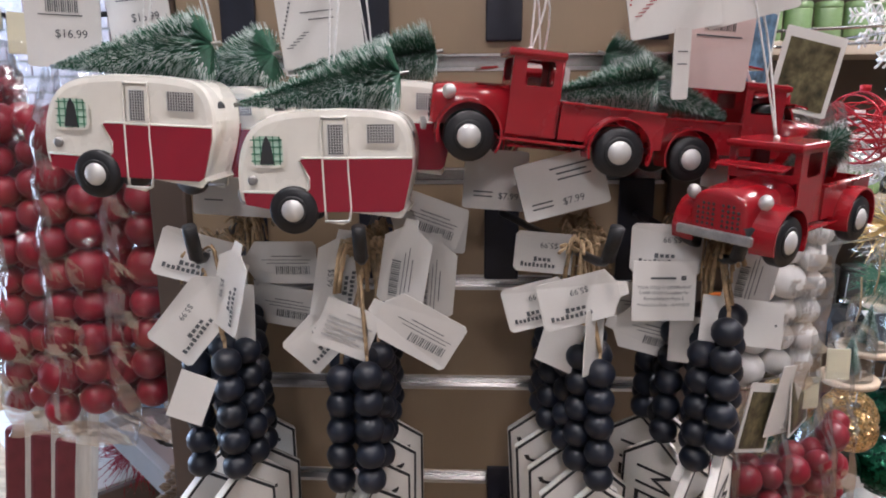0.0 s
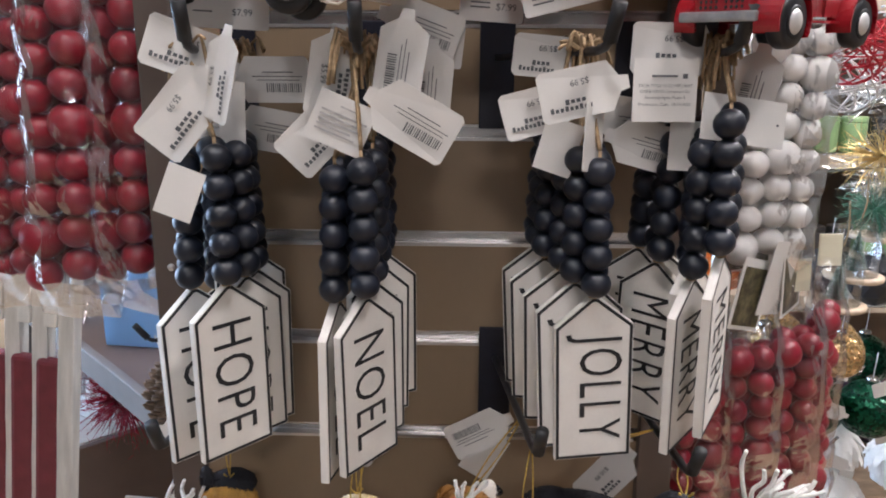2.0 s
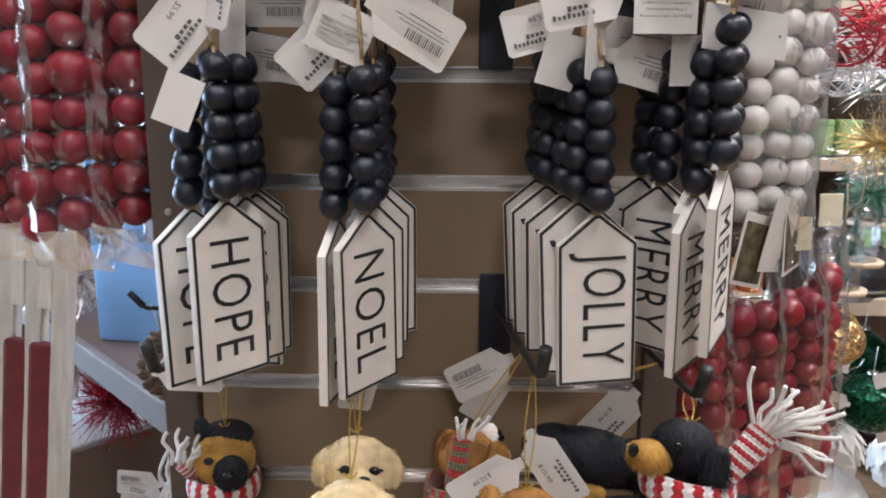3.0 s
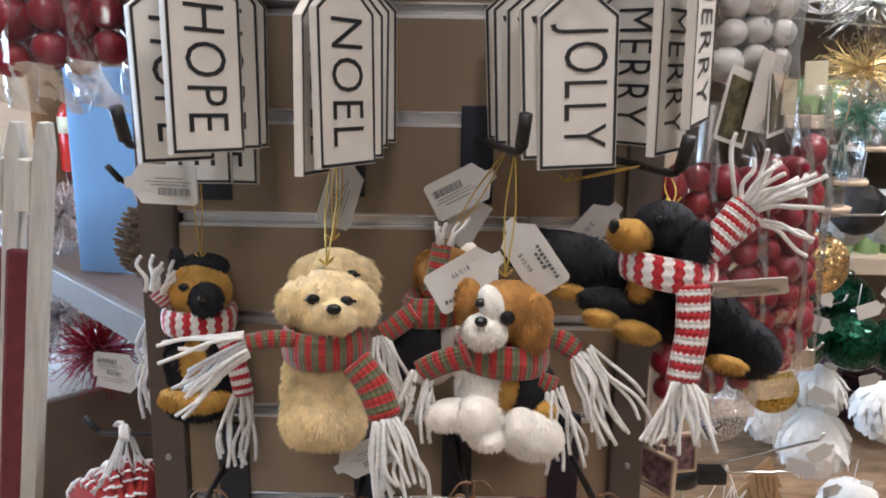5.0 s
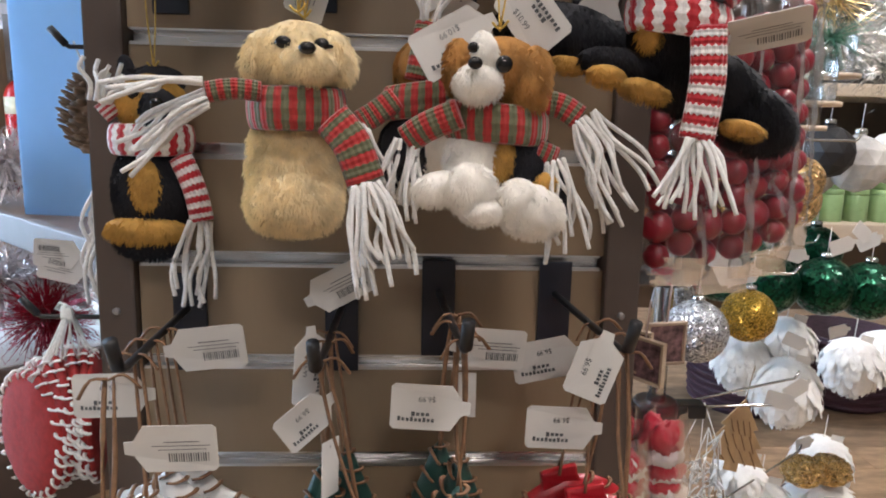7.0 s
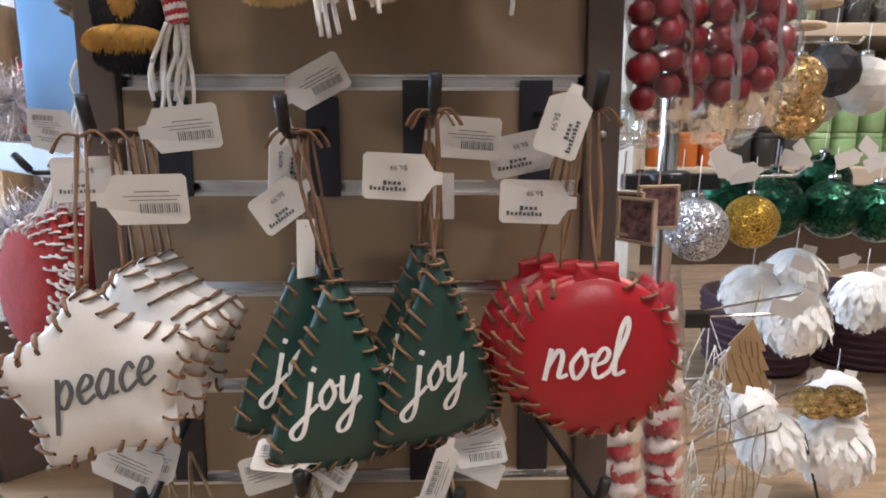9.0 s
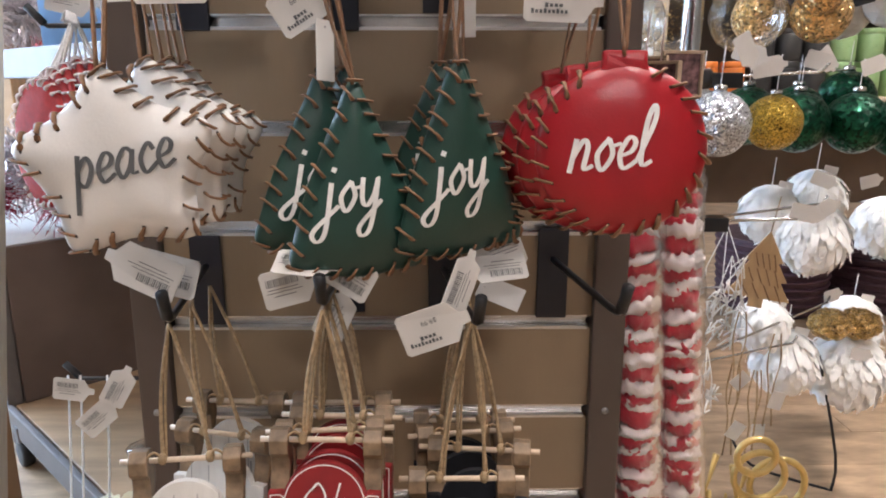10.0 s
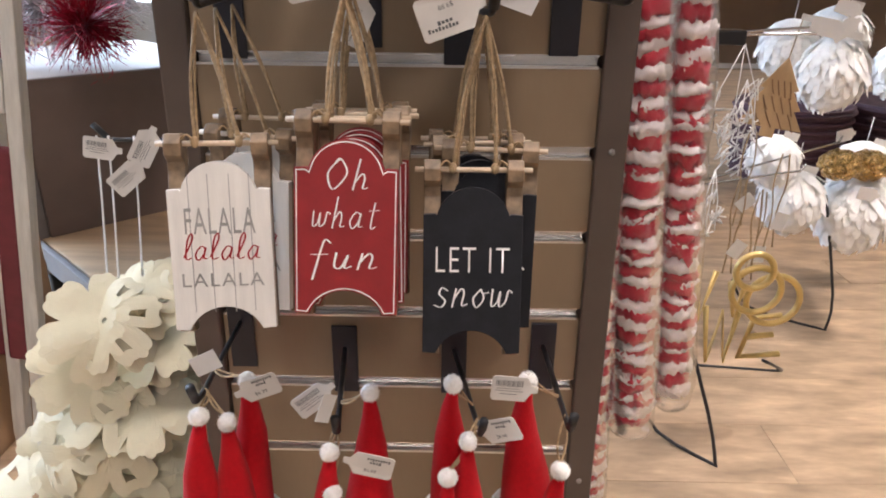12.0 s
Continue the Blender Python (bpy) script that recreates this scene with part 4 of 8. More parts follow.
def leather_ornament(kind, m, hang, label, body_mat, word, wsize, wmat, thick=0.010, stitch=0.0110, wdrop=0.0, wx=0.0, lace=None):
    lace = lace or LACE
    o = thing("leather_ornament", label, "ornament", "stitched leather ornaments", m=m)
    if kind not in LEATHER:
        if kind == "star":
            R = 0.055
            pts = [((R if i % 2 == 0 else R * 0.66) * math.cos(radians(90 + 36 * i)), (R if i % 2 == 0 else R * 0.66) * math.sin(radians(90 + 36 * i))) for i in range(10)]
            out = resample(rounded(pts, 0.012), 0.004)
        elif kind == "tree":
            pts = [(-0.041, -0.048), (0.0, -0.054), (0.041, -0.048), (0.030, -0.008), (0.0, 0.062), (-0.030, -0.008)]
            out = resample(rounded(pts, 0.012), 0.004)
        else:
            R = 0.046 if kind == "round" else 0.055
            out = resample([(R * math.cos(radians(a)), R * math.sin(radians(a))) for a in range(0, 360, 8)], 0.004)
        b = puffy(out, thick)
        tree = BVHTree.FromBMesh(b)
        wb = script(word, wsize, 0.15, 0.16, 0.12 if kind != "round" else 0.08, gap=0.10) if word else None
        for v in (wb.verts if word else ()):
            hit = tree.ray_cast(Vector((v.co.x + wx, -0.1, v.co.z + wdrop)), Vector((0, 1, 0)))[0]
            v.co = Vector((v.co.x + wx, (hit.y if hit else -thick) - 0.0010 + v.co.y, v.co.z + wdrop))
        if kind == "round":
            nk = plate(rounded([(-0.0150, 0.036), (0.0150, 0.036), (0.0115, 0.046), (0.0120, 0.0520), (-0.0120, 0.0520), (-0.0115, 0.046)], 0.002, 3), 0.0075, 0, 0.0022)
            for v in nk.verts:
                v.co.y *= 1 - 0.6 * max(0, (v.co.z - 0.046) / 0.010)
            b = merge(b, nk)
        LEATHER[kind] = (part("body", b, body_mat, o).data, part("lettering", wb, wmat, o).data if word else None)
        edge = out
        total, step = 0.0, []
        prev = Vector(edge[0])
        acc = stitch * 0.5
        for q in edge[1:] + edge[:1]:
            q = Vector(q)
            total += (q - prev).length
            while total >= acc:
                step.append((q, (q - prev).normalized()))
                acc += stitch
            prev = q
        st = []
        for q, d in step:
            nin = Vector((-d.y, d.x))
            a = q - nin * 0.0012
            c = q + nin * 0.0058 + d * 0.0040
            if kind == "round" and q.y > 0.0435:
                continue
            hit = tree.ray_cast(Vector((c.x, -0.1, c.y)), Vector((0, 1, 0)))[0]
            yc = hit.y if hit else -0.004
            mid = (a + c) / 2
            b2 = tube(spline([(a.x, 0.002, a.y), (a.x - nin.x * 0.0003, -0.0022, a.y - nin.y * 0.0003), (mid.x, yc * 0.75 - 0.0022, mid.y), (c.x, yc - 0.0002, c.y)], 3), 0.0016 if word else 0.0019, 5, flat=0.5)
            st.append(part("stitch", b2, lace, o, smooth=True).data)
            # Each hole is a dark dot on the leather, its shade painted in.
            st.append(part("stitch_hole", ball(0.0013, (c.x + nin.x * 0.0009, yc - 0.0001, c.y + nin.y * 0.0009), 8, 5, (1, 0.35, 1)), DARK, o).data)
        LEATHER[kind] += (st,)
    else:
        bo, wo, st = LEATHER[kind]
        share("body", bo, o)
        if wo:
            share("lettering", wo, o)
        for i, s in enumerate(st):
            share("stitch_hole" if i % 2 else "stitch", s, o)
    inv = m.inverted()
    top = inv @ Vector(hang)
    z0 = {"star": 0.049, "tree": 0.053, "round": 0.049, "disc": 0.049}[kind]
    lb = tube(spline([(-0.0008, -0.004, z0), (top * 0.5 + Vector((-0.003, 0, z0 * 0.5))), top + Vector((-0.002, 0, 0.002))], 4), 0.0014, 6, flat=0.6)
    tube(spline([(0.0008, 0.004, z0), (top * 0.5 + Vector((0.003, 0, z0 * 0.5))), top + Vector((0.002, 0, 0.002))], 4), 0.0014, 6, lb, flat=0.6)
    for s in (-1, 1):
        tube(spline([top + Vector((0, -0.002, 0.001)), top + Vector((s * 0.008, -0.004, 0.003)), top + Vector((s * 0.015, -0.004, -0.006))], 3), 0.0014, 5, lb, flat=0.6)
    part("lace_loop", lb, lace, o, smooth=True)
    return o


for i, p in enumerate(((-0.100, 0.335, 0.857, 14, -2, -6), (-0.093, 0.372, 0.862, -12, 3, -2), (-0.096, 0.396, 0.862, -6, 0, 3), (-0.094, 0.420, 0.860, -4, 0, 2))):
    leather_ornament("star", P(*p), (-0.110, p[1] + 0.025, 0.982), "white leather star ornament with brown whipstitch reading peace", LEATHERW, "peace", 0.0145, GREYINK, 0.011, wx=0.003)
for i, p in enumerate(((0.017, 0.378, 0.842, 16, -2, 0), (-0.010, 0.412, 0.848, 32, 0, 4), (0.006, 0.43, 0.85, -12, 0, 0))):
    leather_ornament("tree", P(*p, 1.06), (-0.005, p[1] + 0.01, 0.982), "dark green leather tree ornament with brown whipstitch reading joy", LEATHERG, "joy", 0.0158, WHITEINK, 0.010, wdrop=-0.007, wx=-0.008)
for i, p in enumerate(((0.077, 0.382, 0.853, 24, 4, -4), (0.078, 0.412, 0.853, -24, 0, 0), (0.066, 0.432, 0.853, 10, 0, 0))):
    leather_ornament("tree", P(*p, 1.06), (0.075, p[1] + 0.01, 0.994), "dark green leather tree ornament with brown whipstitch reading joy", LEATHERG, "joy", 0.0158, WHITEINK, 0.010, wdrop=-0.007, wx=-0.008)
for i, p in enumerate(((0.163, 0.350, 0.864, -4, -3, 0), (0.156, 0.380, 0.8585, 4, -3, -8), (0.149, 0.408, 0.857, 8, 0, -12))):
    leather_ornament("round", P(*p), (0.162, p[1] + 0.02, 0.994), "red leather bauble ornament with brown whipstitch reading noel", LEATHERR, "noel", 0.0165, WHITEINK, 0.010, wx=-0.006, wdrop=-0.003)
for p in ((-0.276, 0.583, 0.846, -38, -4, 12), (-0.264, 0.588, 0.854, -46, 0, 8), (-0.254, 0.592, 0.860, -54, 3, 3), (-0.244, 0.593, 0.863, -60, 0, 0), (-0.235, 0.593, 0.862, -66, -3, -4), (-0.226, 0.594, 0.858, -72, 0, -8)):
    leather_ornament("disc", P(*p), (-0.245, 0.60, 0.952), "dark red leather disc ornament with cream whipstitch", ROPE_R, "", 0.0165, WHITEINK, 0.008, stitch=0.013, lace=WHITETHREAD)
for x, y, z, yaw, pitch, roll, style, price, w, h in (
    (-0.096, 0.346, 0.951, 0, 0, 179, "code", "$6.99", 0.044, 0.026),
    (-0.105, 0.400, 0.958, 0, 0, -2, "price", "$6.99", 0.044, 0.026),
    (-0.093, 0.400, 0.984, 0, 0, 174, "code", "$6.99", 0.044, 0.026),
    (-0.002, 0.408, 0.952, 30, 0, -32, "price", "$6.99", 0.036, 0.024),
    (-0.018, 0.440, 1.004, 0, 0, 152, "code", "$6.99", 0.042, 0.024),
    (-0.015, 0.422, 0.990, 55, 0, -85, "price", "$6.99", 0.044, 0.026),
    (-0.000, 0.391, 0.934, 65, 0, -85, "blank", "$6.99", 0.034, 0.016),
    (0.077, 0.378, 0.959, 0, 0, 3, "price", "$6.99", 0.042, 0.026),
    (0.073, 0.420, 0.982, 0, 0, 184, "code", "$6.99", 0.044, 0.026),
    (0.082, 0.440, 0.957, 0, 0, -90, "blank", "$6.99", 0.03, 0.014),
    (0.155, 0.385, 0.944, 0, 0, 2, "price", "$6.99", 0.042, 0.025),
    (0.154, 0.430, 0.975, 0, 0, -12, "price", "$6.99", 0.044, 0.026),
    (0.150, 0.361, 1.007, -10, 0, -72, "price", "$6.99", 0.036, 0.024),
):
    swing_tag(P(x, y, z, yaw, pitch, roll), style, price, w, h)


# ---- sled ornaments ----
def arc(cx, cz, r, a0, a1, n=10):
    return [(cx + r * math.cos(radians(a0 + (a1 - a0) * i / n)), cz + r * math.sin(radians(a0 + (a1 - a0) * i / n))) for i in range(n + 1)]


W2 = 0.033
SLED_OUT = [(-W2, -0.094)] + arc(0, -0.105, 0.0262, 157, 23, 12) + [(W2, -0.094), (W2, 0.0), (0.0255, 0.0005)] + arc(0, -0.0065, 0.0248, 14, 166, 14) + [(-0.0255, 0.0005), (-W2, 0.0)]
RUN_PROF = [(-0.004, -0.097), (0.001, -0.097), (0.001, -0.010), (-0.002, 0.004), (-0.007, 0.016), (-0.006, 0.028), (0.0, 0.036), (0.008, 0.036), (0.012, 0.030), (0.011, 0.022), (0.005, 0.018), (0.004, 0.012), (0.006, 0.0), (0.006, -0.097)]
SLED = {}


def sled_ornament(kind, m, hang):
    label = {"white": "white slatted wooden sled ornament with grey and red lettering", "red": "red wooden sled ornament with white lettering and edge line", "black": "black wooden sled ornament with white lettering"}[kind]
    o = thing("sled_ornament", label, "ornament", "wooden sled ornaments", m=m)
    if kind not in SLED:
        d = []
        bmat = {"white": WOODW, "red": SLEDRED, "black": CHALK}[kind]
        d.append(("board", part("board", plate(SLED_OUT, 0.006, 0, 0.0005), bmat, o).data))
        if kind == "white":
            lb = bars([(x, -0.036, 0.0006, 0.092 if abs(x) < 0.02 else 0.07) for x in (-0.0195, -0.0068, 0.0068, 0.0195)], y=-0.0031)
            d.append(("plank_joint", part("plank_joint", lb, PALEINK, o).data))
            t1 = letters("FALALA", 0.0125, 0, 1.1)
            tf(t1, Matrix.Translation((0, -0.0035, -0.0205)) @ Matrix.Diagonal((1.0, 1, 2.0, 1)))
            d.append(("lettering", part("lettering", t1, SOFTINK, o).data))
            t2 = script("lalala", 0.0092, 0.085, 0.15, gap=0.16)
            tf(t2, Matrix.Translation((0.0, -0.0035, -0.042)) @ Matrix.Diagonal((1.30, 1, 1, 1)))
            d.append(("lettering", part("lettering", t2, REDINK, o, "red handwritten line").data))
            t3 = letters("LALALA", 0.0105, 0, 1.15)
            tf(t3, Matrix.Translation((0.0, -0.0035, -0.0600)) @ Matrix.Diagonal((1.34, 1, 1.25, 1)))
            d.append(("lettering", part("lettering", t3, SOFTINK, o).data))
        elif kind == "red":
            d.append(("edge_line", part("edge_line", line_frame(SLED_OUT, 0.0012, 0.0019, -0.0033), WHITEINK, o).data))
            for w, sx, z, s in (("Oh", 0.001, -0.008, 0.0102), ("what", 0.0, -0.0325, 0.0105), ("fun", -0.001, -0.0590, 0.0105)):
                t = script(w, s, 0.072, 0.15, gap=0.25)
                xs = [v.co.x for v in t.verts]
                k = (0.026 if w == "Oh" else 0.043) / (max(xs) - min(xs))
                tf(t, Matrix.Translation((sx, -0.0036, z)) @ Matrix.Diagonal((k, 1, 1, 1)))
                d.append(("lettering", part("lettering", t, WHITEINK, o).data))
        else:
            t1 = letters("LET IT", 0.0165, -0.0002, 1.15)
            xs = [v.co.x for v in t1.verts]
            k = 0.049 / (max(xs) - min(xs))
            tf(t1, Matrix.Translation((0.0, -0.0035, -0.030)) @ Matrix.Diagonal((k, 1, 1.55, 1)))
            d.append(("lettering", part("lettering", t1, WHITEINK, o).data))
            t2 = script("snow", 0.0125, 0.075, 0.15, gap=0.22)
            xs = [v.co.x for v in t2.verts]
            k = 0.053 / (max(xs) - min(xs))
            tf(t2, Matrix.Translation((0.001, -0.0036, -0.056)) @ Matrix.Diagonal((k, 1, 1, 1)))
            d.append(("lettering", part("lettering", t2, WHITEINK, o).data))
        for s in (-1, 1):
            b = bmesh.new()
            fr = [b.verts.new((s * 0.0275 - 0.0055, 0.0095 - y, z)) for y, z in RUN_PROF]
            bk = [b.verts.new((s * 0.0275 + 0.0055, 0.0095 - y, z)) for y, z in RUN_PROF]
            b.faces.new(fr)
            b.faces.new(bk[::-1])
            n = len(fr)
            for i in range(n):
                b.faces.new((fr[(i + 1) % n], fr[i], bk[i], bk[(i + 1) % n]))
            bmesh.ops.recalc_face_normals(b, faces=b.faces)
            bmesh.ops.bevel(b, geom=b.edges[:], offset=0.0005, segments=1, affect="EDGES")
            d.append(("runner", part("runner", b, RUNNER, o).data))
        d.append(("crossbar", part("crossbar", tube([(-0.039, 0.004, 0.0295), (0.039, 0.004, 0.0295)], 0.0018, 10), DOWEL, o, smooth=True).data))
        SLED[kind] = d
    else:
        for n, me in SLED[kind]:
            share(n, me, o)
    inv = m.inverted()
    top = inv @ Vector(hang)
    tw = bmesh.new()
    for s in (-1, 1):
        a = Vector((s * 0.014, 0.004, 0.0295))
        tube(spline([a, (a + top) / 2 + Vector((s * 0.003, 0, 0)), top], 4), 0.0012, 6, tw)
        tube(spline([a + Vector((0.002, 0, 0)), (a + top) / 2 + Vector((s * 0.001, 0.002, 0)), top], 4), 0.0009, 5, tw)
        ball(0.0030, a + Vector((0, -0.001, 0.001)), 8, 6, (1, 1, 1.3), tw)
        tube(spline([a, a + Vector((s * 0.004, -0.004, 0.006)), a + Vector((s * 0.009, -0.003, 0.002))], 3), 0.0008, 5, tw)
    part("twine", tw, TWINE, o, smooth=True)
    return o


for kind, hx, hz, rows in (
    ("white", -0.100, 0.756, ((-0.088, 0.346, 0.648, 6, -12, 0), (-0.080, 0.385, 0.644, -14, -8, 0), (-0.078, 0.425, 0.648, -4, -6, 0))),
    ("red", -0.004, 0.768, ((-0.002, 0.336, 0.666, 0, -12, 1), (-0.001, 0.352, 0.664, 4, -10, 0), (0.002, 0.374, 0.662, -4, -8, 0), (0.0, 0.398, 0.660, 0, -6, 0))),
    ("black", 0.085, 0.756, ((0.079, 0.348, 0.632, 0, -14, 0), (0.090, 0.370, 0.640, -6, -10, 0), (0.084, 0.396, 0.638, 8, -8, 0), (0.080, 0.418, 0.636, 0, -6, 0)))):
    for p in rows:
        sled_ornament(kind, P(*p), (hx, p[1] + 0.03, hz))
for x, y, z, yaw, pitch, roll, style, price, w, h in (
    (0.080, 0.361, 0.765, 0, 5, -20, "price", "$9.99", 0.04, 0.026),
    (0.085, 0.380, 0.798, 40, 0, -62, "code", "$9.99", 0.036, 0.02),
    (0.085, 0.398, 0.786, 0, -20, 160, "code", "$9.99", 0.036, 0.02),
    (0.084, 0.388, 0.785, 0, -55, 172, "code", "$9.99", 0.036, 0.02),
    (0.092, 0.414, 0.769, 0, -40, 205, "blank", "$9.99", 0.03, 0.016),
    (-0.131, 0.377, 0.799, 0, -10, 205, "code", "$9.99", 0.044, 0.026),
    (-0.131, 0.401, 0.787, 0, -10, 195, "code", "$9.99", 0.044, 0.026),
    (-0.006, 0.385, 0.794, -10, -15, 208, "code", "$9.99", 0.036, 0.022),
    (-0.012, 0.393, 0.779, 10, 0, -12, "code", "$9.99", 0.034, 0.024),
    (0.004, 0.410, 0.765, 0, 0, -65, "code", "$9.99", 0.034, 0.022),
    (0.004, 0.370, 0.793, 10, -65, 12, "code", "$9.99", 0.036, 0.024),
):
    swing_tag(P(x, y, z, yaw, pitch, roll), style, price, w, h)


# ---- santa hat ornaments ----
HAT = {}


def hat_ornament(x, y, z, lean, hang):
    o = thing("santa_hat_ornament", "tall red felt hat ornament with white pompom", "ornament", "felt hat ornaments", m=P(x, y, z, lean * 20, 0, lean))
    if not HAT:
        b = lathe([(0.001, 0.0), (0.0045, -0.004), (0.007, -0.018), (0.012, -0.045), (0.018, -0.080), (0.023, -0.115), (0.0245, -0.125), (0.020, -0.126)], 18)
        for v in b.verts:
            v.co.x += 0.004 * math.sin(v.co.z * 40) * 1.0
        noisy(b, 0.0012, 70)
        HAT["cone"] = part("felt_cone", b, FELT, o).data
        b = ball(0.0070, (0, 0, 0.003), 18, 12)
        noisy(b, 0.0006, 400)
        for i in range(900):
            d = Vector((rnd.gauss(0, 1), rnd.gauss(0, 1), rnd.gauss(0, 1))).normalized()
            p = Vector((0, 0, 0.003)) + d * 0.0068
            q = d.orthogonal().normalized() * 0.0003
            b.faces.new((b.verts.new(p - q), b.verts.new(p + q), b.verts.new(p + d * 0.0013 + Vector((rnd.uniform(-1, 1), rnd.uniform(-1, 1), rnd.uniform(-1, 1))) * 0.0006)))
        HAT["pom"] = part("pompom", b, POM, o).data
        b = lathe([(0.0235, -0.112), (0.0275, -0.116), (0.0275, -0.130), (0.0235, -0.134)], 18)
        noisy(b, 0.001, 300)
        HAT["cuff"] = part("cuff", b, POM, o).data
    else:
        share("felt_cone", HAT["cone"], o)
        share("pompom", HAT["pom"], o)
        share("cuff", HAT["cuff"], o)
    top = o.matrix_basis.inverted() @ Vector(hang)
    b = tube(spline([(0, 0, 0.008), top * 0.6 + Vector((0.003, 0, 0)), top], 4), 0.0009, 5)
    tube(spline([(0, 0, 0.008), top * 0.5 + Vector((-0.004, 0, 0)), top + Vector((0, 0, 0.002))], 4), 0.0009, 5, b)
    part("twine", b, TWINE, o, smooth=True)
    return o


for x, y, z, lean, hx, hz in (
    (-0.123, 0.345, 0.466, 3, -0.125, 0.47), (-0.102, 0.345, 0.461, -4, -0.127, 0.472), (-0.092, 0.37, 0.482, -6, -0.128, 0.475), (0.004, 0.365, 0.476, -5, -0.024, 0.448), (-0.026, 0.345, 0.435, 3, -0.024, 0.447), (-0.024, 0.335, 0.404, 1, -0.023, 0.447),
    (0.068, 0.365, 0.485, -2, 0.085, 0.448), (0.080, 0.345, 0.447, -4, 0.088, 0.448), (0.065, 0.335, 0.421, 4, 0.088, 0.447), (0.126, 0.37, 0.486, -2, 0.156, 0.454), (0.152, 0.345, 0.421, 0, 0.158, 0.453)):
    hat_ornament(x, y, z, lean, (hx, y + 0.03, hz))
for x, y, z, yaw, pitch, roll, style, price, w, h in (
    (-0.012, 0.340, 0.435, 0, 0, 193, "price", "$6.99", 0.036, 0.022),
    (0.090, 0.353, 0.452, -30, 0, 150, "price", "$6.99", 0.036, 0.02),
    (0.128, 0.350, 0.494, 0, 0, 5, "code", "$6.99", 0.032, 0.02),
    (-0.095, 0.357, 0.481, 10, 0, 162, "price", "$6.99", 0.032, 0.02),
    (-0.027, 0.370, 0.481, 20, 0, -30, "code", "$6.99", 0.032, 0.02),
    (-0.116, 0.380, 0.499, 0, 0, -25, "blank", "$6.99", 0.022, 0.016),
    (-0.024, 0.353, 0.485, 40, 0, -62, "blank", "$6.99", 0.022, 0.012),
):
    swing_tag(P(x, y, z, yaw, pitch, roll), style, price, w, h)


# ---- bottle-brush trees ----
BRUSH = {}


def brush_parts(parent, m, L=0.085, R=0.024, n=2600, snow=0.35):
    """A bottle-brush tree along +z: twisted wire with a cone of bristles, their tips frosted."""
    key = (L, R, n)
    if key not in BRUSH:
        r = random.Random(3)
        b = bmesh.new()
        for i in range(n):
            u = r.random() ** 0.75
            z = L * (1 - u) * 0.98
            rad = R * (u ** 0.9) * r.uniform(0.78, 1.04) * (0.93 + 0.09 * math.sin(z * 900)) + 0.001
            a = r.uniform(0, 2 * math.pi)
            d = Vector((math.cos(a), math.sin(a), r.uniform(0.15, 0.55))).normalized()
            s = d.orthogonal().normalized() * 0.00027
            p0 = Vector((0, 0, z))
            p1, p2 = p0 + d * rad * (1 - snow), p0 + d * rad
            v = [b.verts.new(p) for p in (p0 - s, p0 + s, p1 + s, p1 - s, p2)]
            b.faces.new(v[:4])
            f = b.faces.new((v[3], v[2], v[4]))
            f.material_index = 1 if r.random() < 0.5 else 0
        ob = part("bristles", b, None, parent, "green bristles with frosted tips", mats=[NEEDLE, SNOWTIP])
        ob["kind"] = "stuff"
        w = part("stem", tube([(0, 0, -0.004), (0, 0, L)], 0.0011, 6), WIRE, parent)
        BRUSH[key] = (ob.data, w.data)
        ob.matrix_basis = w.matrix_basis = m
    else:
        o1 = share("bristles", BRUSH[key][0], parent, m, "green bristles with frosted tips")
        o1["kind"] = "stuff"
        share("stem", BRUSH[key][1], parent, m)


def along(a, b, up=(0, 0, 1)):
    """Pose whose +z runs from a to b."""
    return Matrix.Translation(a) @ (Vector(b) - Vector(a)).to_track_quat("Z", "Y").to_matrix().to_4x4()


def wheel(parent, x, y, z, r=0.0125, w=0.008, name="wheel"):
    t = part(name, lathe([(r * 0.55, -w / 2), (r * 0.92, -w / 2), (r, -w * 0.3), (r, w * 0.3), (r * 0.92, w / 2), (r * 0.55, w / 2)], 24, m=Matrix.Rotation(radians(90), 4, "X")), TYRE, parent)
    t.matrix_basis = Matrix.Translation((x, y, z))
    h = part("hub", ball(r * 0.5, (0, -w * 0.42, 0), 16, 10, (1, 0.55, 1)), HUB, t, "silver painted hub")
    part("rim", lathe([(r * 0.6, -0.0002), (r * 0.62, 0.0006), (r * 0.52, 0.0006)], 24, m=Matrix.Translation((0, -w / 2, 0)) @ Matrix.Rotation(radians(90), 4, "X")), RUBBER, t)
    return t


def arch(r0, r1, w, a0, a1, n=14):
    """A curved mudguard shell round the y axis."""
    b = bmesh.new()
    prof = [(r0, -w / 2), (r1, -w / 2), (r1, w / 2), (r0, w / 2)]
    rings = []
    for i in range(n + 1):
        a = radians(a0 + (a1 - a0) * i / n)
        rings.append([b.verts.new((r * math.cos(a), y, r * math.sin(a))) for r, y in prof])
    for A, B in zip(rings, rings[1:]):
        for j in range(4):
            b.faces.new((A[j], A[(j + 1) % 4], B[(j + 1) % 4], B[j]))
    b.faces.new(rings[0][::-1])
    b.faces.new(rings[-1])
    bmesh.ops.recalc_face_normals(b, faces=b.faces)
    return b


